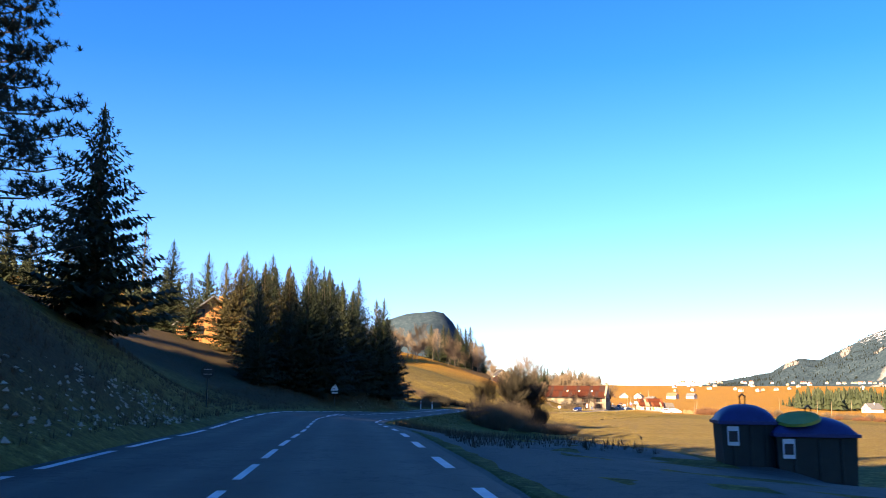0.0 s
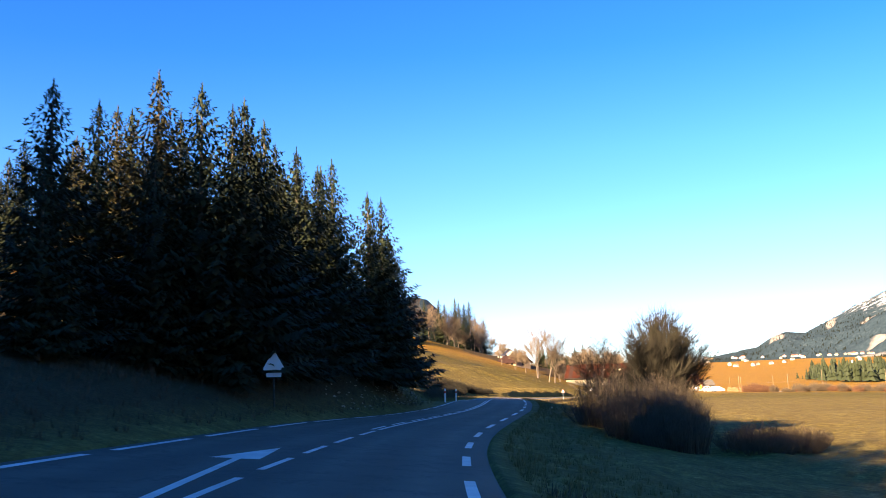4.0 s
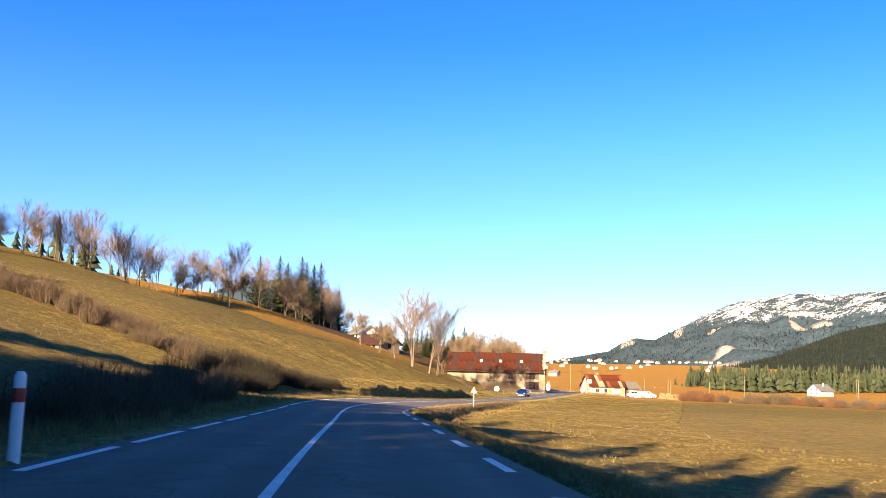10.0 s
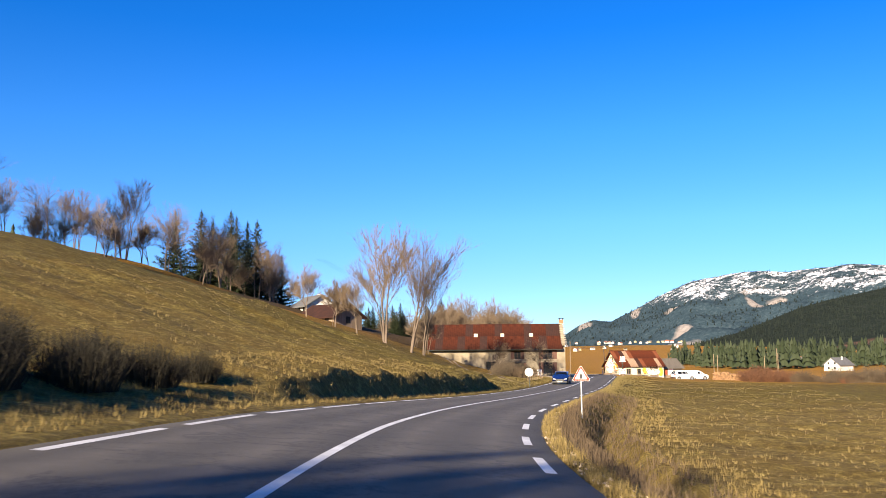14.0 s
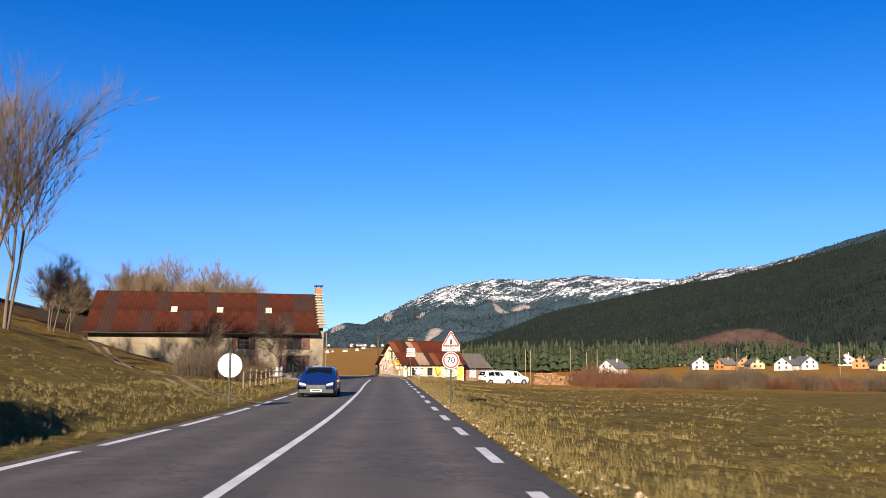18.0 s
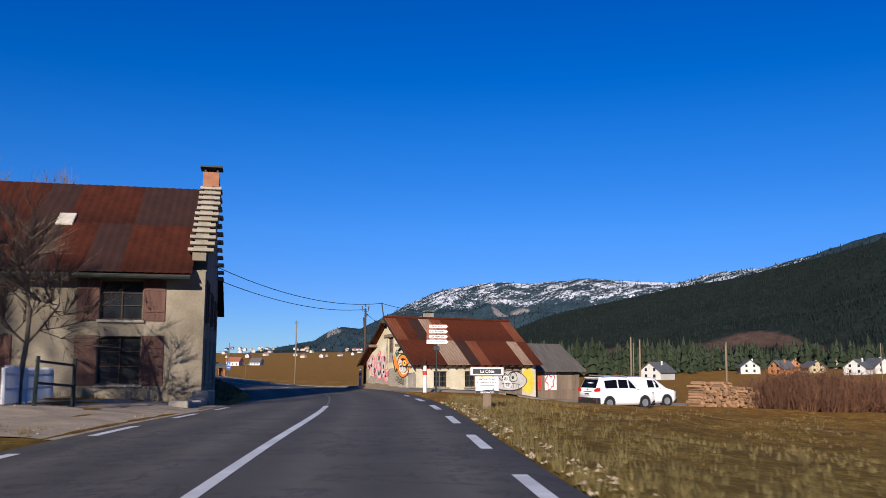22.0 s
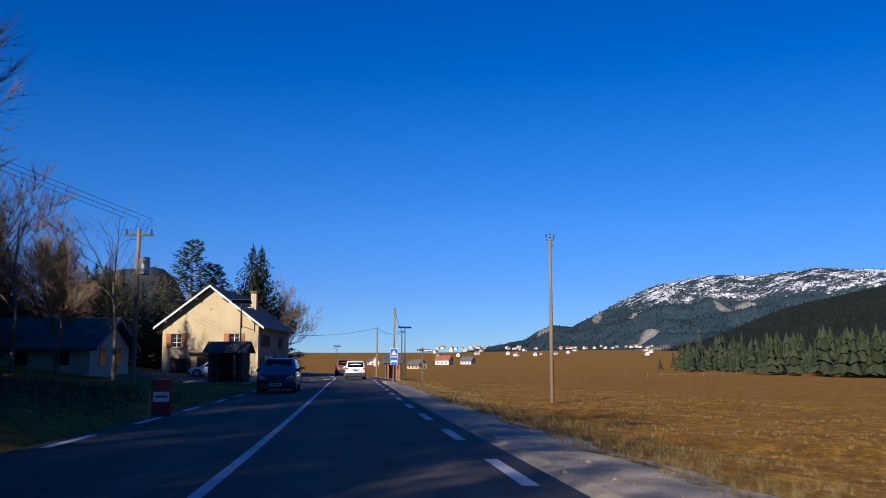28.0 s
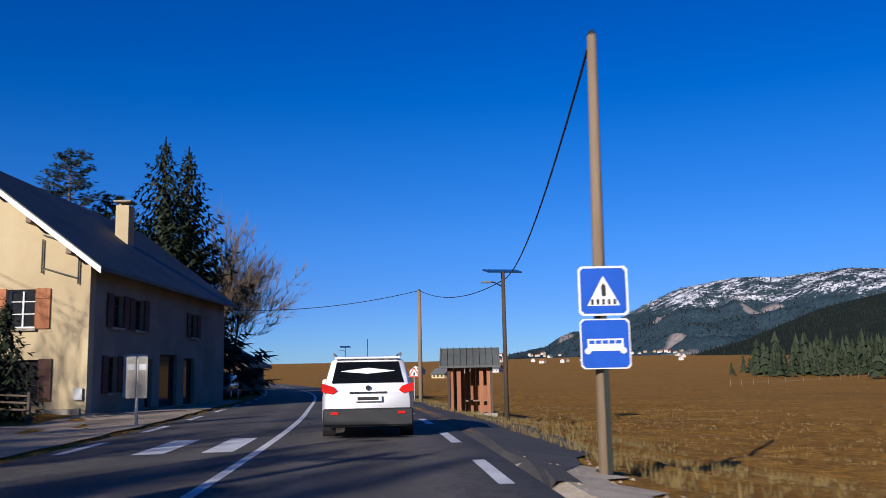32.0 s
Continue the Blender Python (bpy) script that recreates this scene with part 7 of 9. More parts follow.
def sign(m, label, plates, post=1.9, post_mat=None, back=False, name="road_sign", face=None):
    """A sign on a post; plates: kind, size, height of the centre. Its face looks towards -y."""
    e = thing(name, m, label, "road sign", "road signs")
    part("post", bxm(-0.03, 0.03, 0.02, 0.07, -0.4, post, 0.005), post_mat or M_GREY, e)
    for kind, size, cz in plates:
        if kind == "disc":
            p = part("plate", outline_plate(nb(), regular(32, size / 2, 0, 0, cz), 0.0, 0.018), face or M_WHITE, e)
            if not back:
                part("red_ring", blob(nb(), 0, cz, size * 0.47, size * 0.47, -0.003, 0.0, 40, 0, size * 0.1), M_RED, p)
                text(p, "70", size * 0.5, Matrix.Translation((0, -0.004, cz)) @ FACE, M_BLACK)
            else:
                for dz in (-0.12, 0.12):
                    part("clamp", bxm(-size * 0.32, size * 0.32, -0.02, -0.001, cz + dz - 0.015, cz + dz + 0.015), M_GREY, p)
        elif kind == "triangle":
            p = part("plate", outline_plate(nb(), rounded_triangle(size, cz), 0.0, 0.018), M_WHITE, e)
            if not back:
                bm = nb()
                o1, i1 = rounded_triangle(size * 0.96, cz), rounded_triangle(size * 0.7, cz, 0.02)
                a = [bm.verts.new((x, -0.003, z)) for x, z in o1]
                b = [bm.verts.new((x, -0.003, z)) for x, z in i1]
                for k in range(len(a)):
                    bm.faces.new((a[k], a[(k + 1) % len(a)], b[(k + 1) % len(a)], b[k]))
                part("red_border", bm, M_RED, p)
                part("symbol", prism(nb(), [(-0.05, cz - 0.13), (0.05, cz - 0.13), (0.05, cz + 0.02), (0.0, cz + 0.14), (-0.05, cz + 0.02)], -0.006, -0.004, "y"), M_BLACK, p)
                if size > 0.72:
                    for k in range(5):
                        part("bar", bxm(-0.2 + k * 0.09, -0.16 + k * 0.09, -0.006, -0.004, cz - 0.19, cz - 0.12), M_BLACK, p)
        elif kind == "plate":
            p = part("small_plate", bxm(-size / 2, size / 2, 0.0, 0.018, cz - size * 0.14, cz + size * 0.14, 0.01), M_WHITE, e)
            if not back:
                text(p, "150 m", size * 0.24, Matrix.Translation((0, -0.005, cz)) @ FACE, M_BLACK)
        elif kind == "crossing":
            p = part("plate", outline_plate(nb(), square(size, cz), 0.0, 0.02), M_WHITE, e)
            part("blue_field", outline_plate(nb(), square(size * 0.92, cz), -0.003, -0.001), M_BLUE, p)
            part("white_triangle", prism(nb(), [(-size * 0.33, cz - size * 0.3), (size * 0.33, cz - size * 0.3), (0, cz + size * 0.3)], -0.006, -0.004, "y"), M_WHITE, p)
            for k in range(5):
                part("bar", bxm(-0.16 + k * 0.07, -0.125 + k * 0.07, -0.009, -0.007, cz - size * 0.28, cz - size * 0.17), M_BLACK, p)
            part("symbol", prism(nb(), [(-0.02, cz - 0.07), (0.03, cz - 0.07), (0.035, cz + 0.06), (0.0, cz + 0.1), (-0.03, cz + 0.05)], -0.009, -0.007, "y"), M_BLACK, p)
        elif kind == "bus":
            p = part("plate", outline_plate(nb(), square(size, cz), 0.0, 0.02), M_WHITE, e)
            part("blue_field", outline_plate(nb(), square(size * 0.95, cz), -0.003, -0.001), M_BLUE, p)
            part("bus_symbol", bxm(-size * 0.36, size * 0.36, -0.006, -0.004, cz - size * 0.14, cz + size * 0.1), M_WHITE, p)
            for k in range(5):
                part("bus_window", bxm(-size * 0.33 + k * size * 0.135, -size * 0.33 + k * size * 0.135 + size * 0.11, -0.008, -0.0065, cz, cz + size * 0.07), M_BLUE, p)
            for x in (-0.22, 0.22):
                part("bus_wheel", outline_plate(nb(), regular(14, 0.04, 0, x * size / 0.62, cz - size * 0.14), -0.008, -0.0065), M_WHITE, p)
    return e


def at_xy(x, y, turn, dz=0.0):
    return pose(x, y, hz(x, y) + dz, 0, 0, turn)


sign(on_ground(45, -5.4), "dark back of a round road sign by the bend", [("disc", 0.65, 1.75)], 1.95, M_DARKMETAL, True, face=M_DARKMETAL)
sign(on_ground(91, -5.3, 5), "unpainted back of a triangular road sign with a plate below", [("triangle", 0.9, 1.75), ("plate", 0.62, 1.28)], 1.95, M_DARKMETAL, True)
sign(at_xy(34.6, 230.2, -18), "white and red triangular warning sign on a banded post", [("triangle", 0.72, 1.7)], 1.6)
sign(at_xy(47.3, 282.1, -24), "pale round back of a speed sign on a dark post", [("disc", 0.85, 1.5)], 2.0, M_DARKMETAL, True)
part("rear_post", bxm(-0.03, 0.03, -0.07, -0.02, 0.9, 2.0, 0.005), M_DARKMETAL, [o for o in bpy.data.objects if o.name.startswith("road_sign") and o.parent is None][-1])
sign(at_xy(56.16, 282.2, -24), "red-bordered warning triangle above a round seventy limit sign", [("triangle", 0.74, 2.5), ("plate", 0.72, 2.2), ("disc", 0.68, 1.74)], 2.7, M_DARKMETAL)
sign(at_xy(103.5, 500, -10), "small triangular cattle warning sign on a thin post", [("triangle", 0.7, 1.7)], 1.6)


def marker_post(m, label="white roadside marker post with a red band"):
    e = thing("marker_post", m, label, "marker post", "marker posts")
    part("post", cyl(nb(), (0, 0, -0.3), (0, 0, 1.2), 0.09, 0.085, 12), M_WHITE, e, smooth=False)
    part("red_band", cyl(nb(), (0, 0, 0.82), (0, 0, 1.02), 0.0925, None, 12), M_RED, e)
    part("cap", cyl(nb(), (0, 0, 1.2), (0, 0, 1.26), 0.085, 0.05, 12), M_WHITE, e)
    return e


M0 = marker_post(at_xy(13.7, 133.1, 0))
for x, y in ((14.4, 150.3), (81.0, 342.0), (84.7, 359.8)):
    copy_thing(M0, at_xy(x, y, 0))
e = thing("snow_stake", at_xy(11.6, 143.4, 0), "dark wooden snow stake with a broad top beside the road", "stake")
part("stake", cyl(nb(), (0, 0, -0.3), (0, 0, 1.6), 0.05, 0.045, 8), M_DARKWOOD, e)
part("head", bxm(-0.09, 0.09, -0.04, 0.04, 1.35, 1.75, 0.01), M_DARKWOOD, e)

e = thing("direction_sign", at_xy(81.66, 342.1, -22), "stack of four white arrow signs on a dark green post", "road sign")
part("post", cyl(nb(), (0, 0.05, -0.4), (0, 0.05, 3.3), 0.05, None, 10), M_DARKMETAL, e)
part("control_box", bxm(-0.15, 0.15, 0.02, 0.2, 1.98, 2.2, 0.01), M_BLACK, e)
for k, words in enumerate(("Bois Noir", "Les Bruyères", "Les Hérauds", "")):
    z = 3.14 - k * 0.245
    p = part("arrow_plate", prism(nb(), [(-0.48, z - 0.1), (0.48, z - 0.1), (0.58, z), (0.48, z + 0.1), (-0.48, z + 0.1)], -0.02, 0.0, "y"), M_WHITE if k == 3 else mat("brown_enamel", (0.35, 0.1, 0.04), None, 2, 20, 0.5, bump=0.0), e)
    part("white_field", prism(nb(), [(-0.36, z - 0.08), (0.46, z - 0.08), (0.54, z), (0.46, z + 0.08), (-0.36, z + 0.08)], -0.024, -0.021, "y"), M_WHITE, p)
    if words:
        text(p, words, 0.13, Matrix.Translation((0.04, -0.026, z)) @ FACE, M_BLACK)
    else:
        part("writing_bar", bxm(-0.3, 0.42, -0.027, -0.025, z - 0.025, z + 0.025), M_GREY, p)

e = thing("village_sign", at_xy(75.05, 325.6, -24), "village name board with a notice panel on a wooden post", "sign")
part("post", bxm(-0.14, 0.14, 0.0, 0.16, -0.4, 0.62, 0.02), M_WOOD, e)
p = part("name_board", bxm(-0.55, 0.55, -0.05, 0.02, 1.1, 1.36, 0.02), M_WHITE, e)
part("brown_rim", bxm(-0.57, 0.57, -0.02, 0.03, 1.08, 1.38, 0.02), mat("brown_enamel", (0.35, 0.1, 0.04), None, 2, 20, 0.5, bump=0.0), p)
part("black_field", bxm(-0.47, 0.47, -0.056, -0.052, 1.15, 1.31), M_BLACK, p)
text(p, "La Côte", 0.14, Matrix.Translation((0, -0.059, 1.23)) @ FACE, M_WHITE)
p = part("notice_panel", bxm(-0.38, 0.38, -0.03, 0.0, 0.5, 1.06, 0.01), M_WHITE, e)
for k, (words, sz) in enumerate((("EXTINCTION", 0.085), ("ECLAIRAGE PUBLIC", 0.075))):
    text(p, words, sz, Matrix.Translation((0, -0.034, 0.97 - 0.1 * k)) @ FACE, M_BLACK)
part("writing_bar", bxm(-0.24, 0.24, -0.034, -0.031, 0.75, 0.79), M_GREY, p)
part("black_strip", prism(nb(), [(-0.38, 0.5), (0.38, 0.5), (0.38, 0.6), (0.22, 0.62), (0.2, 0.72), (0.17, 0.62), (0.0, 0.64), (-0.2, 0.6), (-0.38, 0.6)], -0.034, -0.031, "y"), M_BLACK, p)
text(p, "PRUDENCE !", 0.08, Matrix.Translation((0, -0.037, 0.545)) @ FACE, M_WHITE)

e.scale = (0.85, 0.85, 0.85)

e = thing("fingerpost", at_xy(97.0, 439.6, -12, 0.12), "weathered grey wooden post with a narrow black arrow board", "sign")
part("post", bxm(-0.048, 0.048, 0.0, 0.1, -0.5, 2.3, 0.015), M_OLDWOOD, e)
part("post_cap", prism(nb(), [(-0.055, 2.3), (0.055, 2.3), (0.045, 2.37), (-0.03, 2.4)], -0.005, 0.105, "y"), M_DARKWOOD, e)
p = part("arrow_board", bxm(-0.44, 0.5, -0.035, 0.0, 2.14, 2.26, 0.01), M_BLACK, e, "black board with white arrow and lettering")
p.matrix_basis = pose(0, 0, 0.02, 0, 3, 0)
for x0, x1 in ((0.0, 0.06), (0.075, 0.12), (0.13, 0.16), (0.17, 0.21), (0.22, 0.265), (0.275, 0.3), (0.335, 0.39), (0.4, 0.44), (0.45, 0.465)):
    part("writing_bar", bxm(x0, x1, -0.041, -0.037, 2.175, 2.222), M_WHITE, p)
part("arrow_mark", prism(nb(), [(-0.39, 2.23), (-0.31, 2.23), (-0.33, 2.21), (-0.29, 2.175), (-0.305, 2.165), (-0.35, 2.195), (-0.39, 2.16)], -0.041, -0.037, "y"), M_WHITE, p)
part("iron_shoe", bxm(-0.053, -0.025, -0.006, 0.106, 0.0, 0.42, 0.008), M_RUSTDARK, e)


def wood_pole(x, y, top, label, lean=0.0, r=0.12, insul=False, name="utility_pole", material=None):
    z = hz(x, y)
    e = thing(name, pose(x, y, z), label, "utility pole", "wooden poles")
    h = top - z
    part("pole", tube(nb(), [(0, 0, -0.5), (lean * 0.5, 0, h * 0.5), (lean, 0, h)], [r, r * 0.85, r * 0.7], 10), material or M_POLE, e, smooth=True)
    part("cap", cyl(nb(), (lean, 0, h), (lean, 0, h + 0.08), r * 0.75, 0.02, 10), M_DARKMETAL, e)
    if insul:
        br = nb()
        for sgn in (-1, 1):
            tube(br, [(lean, 0, h - 0.15), (lean + sgn * 0.22, 0, h - 0.1), (lean + sgn * 0.24, 0, h + 0.12)], 0.02, 5)
        part("bracket", br, M_DARKMETAL, e)
        for dx, dz in ((-0.24, 0.12), (0.24, 0.12), (0.0, 0.25), (0.1, -0.45)):
            part("insulator", cyl(nb(), (lean + dx, 0, h + dz - 0.05), (lean + dx, 0, h + dz + 0.12), 0.055, 0.04, 8), M_BLACK, e)
    return Vector((x + lean, y, top))


T1 = wood_pole(103.35, 434.5, 7.4, "tall leaning wooden pole with black insulators standing in the meadow", 0.05, 0.12, True)
T2 = wood_pole(79.0, 402.9, 9.0, "grey wooden double pole beside dark trees")
wood_pole(79.35, 403.3, 8.8, "grey wooden double pole beside dark trees")
T3 = wood_pole(98.05, 455.7, 4.6, "wooden pole that carries blue signs at the bus stop", 0.08, 0.09)
T4 = wood_pole(102.1, 490.2, 4.5, "thin wooden pole with wires beyond the bus shelter")
T5 = wood_pole(85.85, 361.9, 5.0, "dark wooden pole with insulators by the workshop gable", 0.0, 0.1, True, material=M_DARKWOOD)
wood_pole(86.5, 362.6, 4.4, "slanting brace pole against the workshop pole", -0.5, 0.09, material=M_DARKWOOD)
wood_pole(99.3, 383.4, 2.7, "short pale post out in the meadow", 0.0, 0.06)
wood_pole(118, 402, 3.0, "short pale post out in the meadow", 0.0, 0.06)
wood_pole(102.1, 474.1, 3.6, "dark slim pole beside the bus shelter", 0.0, 0.07, material=M_DARKWOOD)
T6 = wood_pole(74.1, 360.7, 8.5, "wooden pole with a transformer wire by the wood", 0.0, 0.12)
for x, y, t in ((109.5, 362.0, 3.4), (110.1, 361.6, 3.2), (122, 364, 3.0), (130, 372, 3.5), (150, 340, 4.5), (185, 395, 4.5), (165, 430, 5.0), (205, 350, 5.0), (140, 300, 4.0)):
    wood_pole(x, y, t, "pale wooden pole standing out in the fields", 0.05, 0.09)

e = thing("transformer_pole", at_xy(80.5, 439.5, -10), "wooden power pole with a grey transformer and crossarm", "utility pole")
part("pole", tube(nb(), [(0, 0, -0.5), (0, 0, 8.6)], [0.15, 0.11], 10), M_WOOD, e)
part("crossarm", bxm(-0.8, 0.8, -0.06, 0.06, 8.2, 8.32), M_DARKMETAL, e)
part("transformer", cyl(nb(), (0.38, 0, 6.0), (0.38, 0, 6.9), 0.3, None, 14), M_GREY, e)
part("transformer_lid", cyl(nb(), (0.38, 0, 6.9), (0.38, 0, 7.0), 0.32, 0.2, 14), M_GREY, e)
for x in (-0.7, 0.0, 0.7):
    part("insulator", cyl(nb(), (x, 0, 8.32), (x, 0, 8.6), 0.06, 0.04, 8), M_BLACK, e)


def wire(a, b, sag, label="sagging black cable between poles", r=0.018):
    a, b = Vector(a), Vector(b)
    pts = [a.lerp(b, k / 16) - Vector((0, 0, sag * 4 * (k / 16) * (1 - k / 16))) for k in range(17)]
    bm = tube(nb(), pts, r, 5)
    me = bpy.data.meshes.new("cable")
    bm.to_mesh(me)
    bm.free()
    me.materials.append(M_BLACK)
    tagged(new("cable", me), label, "cable", "overhead cables")


wire((70.9, 344.5, 5.85), (84.45, 355.6, 5.0), 0.7)
wire((71.2, 346.0, 5.4), T5, 0.6)
wire((84.45, 355.6, 5.0), (98, 366, 6.0), 0.6)
wire(T5 + Vector((0, 0, -0.2)), (86.2, 358.3, 3.6), 0.2)
wire((71.2, 346.0, 6.0), T6, 0.4)
wire(T6, T2, 0.8)
wire(T3, (103.1, 477.75, 3.7), 0.7)
wire((103.1, 477.75, 3.7), T4, 0.5)
wire(T4, (90.5, 493.5, 3.9), 0.5)
for dx in (-0.7, 0.0, 0.7):
    wire((80.5 + dx, 439.5, 8.55), (60 + dx, 560, 13), 1.0, r=0.012)
    wire((80.5 + dx, 439.5, 8.55), (30 + dx, 380, 24), 1.0, r=0.012)


def solar_lamp(m, top=5.6):
    e = thing("solar_street_lamp", m, "slim street lamp with a flat solar panel on top", "street lamp", "solar street lamps")
    part("pole", cyl(nb(), (0, 0, -0.3), (0, 0, top), 0.06, 0.045, 10), M_DARKMETAL, e)
    p = part("solar_panel", bxm(-0.68, 0.68, -0.45, 0.45, -0.02, 0.03, 0.005), plain("solar_cells", (0.012, 0.016, 0.035), 0.2), e)
    p.matrix_basis = Matrix.Translation((0, 0, top + 0.05)) @ Matrix.Rotation(radians(12), 4, "X")
    part("arm", tube(nb(), [(0, 0, top - 0.55), (-0.3, 0, top - 0.4), (-0.5, 0, top - 0.36)], 0.03, 6), M_DARKMETAL, e)
    part("lamp_head", bxm(-0.85, -0.45, -0.08, 0.08, top - 0.42, top - 0.34, 0.02), M_GREY, e)
    return e


L0 = solar_lamp(at_xy(103.1, 477.75, 0))
copy_thing(L0, at_xy(86.3, 450.3, 170))
copy_thing(L0, at_xy(105, 560, 0))

# signs fixed to the bus-stop pole
sign(at_xy(98.05, 455.5, -12), "blue crossing sign above a blue bus-stop sign at the kerb", [("crossing", 0.62, 2.28), ("bus", 0.62, 1.62)], 2.6, M_DARKMETAL)

# ---- bus shelters and small buildings ----
def shelter(m, W, D, H, label, roof_mat, wall_mat):
    e = thing("bus_shelter", m, label, "bus shelter", "bus shelters")
    n = 8
    for k in range(n):
        part("plank", bxm(-W / 2 + W * k / n + 0.004, -W / 2 + W * (k + 1) / n - 0.004, D - 0.06, D, 0.0, H), wall_mat, e)
    for x in (-W / 2, W / 2 - 0.06):
        for k in range(5):
            part("plank", bxm(x, x + 0.06, D * k / 5 + 0.004, D * (k + 1) / 5 - 0.066, 0.0, H), wall_mat, e)
    for k in range(6):
        if k not in (2, 3):
            part("plank", bxm(-W / 2 + W * k / 6 + 0.066, -W / 2 + W * (k + 1) / 6 - 0.066, 0.0, 0.06, 0.0, H), wall_mat, e)
    for x in (-W / 2, W / 2 - 0.1):
        part("corner_post", bxm(x, x + 0.1, -0.05, 0.05, -0.2, H), M_DARKWOOD, e)
    part("roof_front", prism(nb(), [(-0.35, H - 0.1), (D / 2, H + 0.6), (D / 2, H + 0.68), (-0.35, H - 0.02)], -W / 2 - 0.3, W / 2 + 0.3, "x"), roof_mat, e)
    part("roof_back", prism(nb(), [(D + 0.35, H - 0.1), (D / 2, H + 0.6), (D / 2, H + 0.68), (D + 0.35, H - 0.02)], -W / 2 - 0.3, W / 2 + 0.3, "x"), roof_mat, e)
    for k in range(int(W / 0.25) + 2):
        x = -W / 2 - 0.28 + k * 0.25
        part("roof_seam", prism(nb(), [(-0.37, H - 0.015), (D / 2, H + 0.69), (D / 2, H + 0.72), (-0.37, H + 0.015)], x, x + 0.03, "x"), roof_mat, e)
    part("bench", bxm(-W / 2 + 0.12, W / 2 - 0.12, D - 0.5, D - 0.1, 0.42, 0.47), M_WOOD, e)
    part("slab", bxm(-W / 2 - 0.15, W / 2 + 0.15, -0.3, D + 0.1, -0.4, 0.0), M_STONE, e)
    return e


M_RUSTWOOD = mat("reddish_larch_planks", (0.3, 0.13, 0.06), (0.17, 0.075, 0.04), 1.5, 20.0, 0.85, bump=0.4, stretch=(3, 3, 0.3), vary=0.15)
shelter(at_xy(101.9, 478.5, -14, 0.05), 1.75, 1.5, 1.85, "small larch bus shelter with a dark metal roof", M_SLATE, M_RUSTWOOD)
shelter(at_xy(85.4, 447.0, -14, 0.05), 2.3, 1.8, 2.0, "dark wooden bus shelter with a broad dark roof", M_SLATE, M_DARKWOOD)
e = simple_house(7.5, 9, 2.3, 3.9, mat("beige_render", (0.5, 0.43, 0.33), (0.36, 0.3, 0.22), 0.4, 10, 0.9, bump=0.2), M_SLATE, "low_house", "low beige house with a dark green roof by the road", 2, "roadside houses")
e.matrix_world = at_xy(77.5, 452.5, 78)
e = simple_house(10, 14, 2.6, 5.2, M_DARKWOOD, M_SLATE, "barn", "dark wooden barn with solar panels on its roof", 1, "roadside houses")
e.matrix_world = at_xy(87.5, 520, -8)
e = simple_house(8, 10, 2.4, 4.6, M_WOOD, M_SLATE, "barn", "weathered wooden barn behind the yellow house", 1, "roadside houses")
e.matrix_world = at_xy(86, 545, -4)
e = simple_house(7, 9, 2.2, 4.2, M_WOOD, M_RUSTDARK, "shed", "weathered plank shed behind the old farmhouse", 1, "roadside houses")
e.matrix_world = at_xy(34, 352, 40)
e = simple_house(6, 8, 2.2, 4.0, M_WHITEWALL, M_ROOFGREY, "low_house", "small white house high on the slope", 2, "roadside houses")
e.matrix_world = at_xy(30, 372, 20)


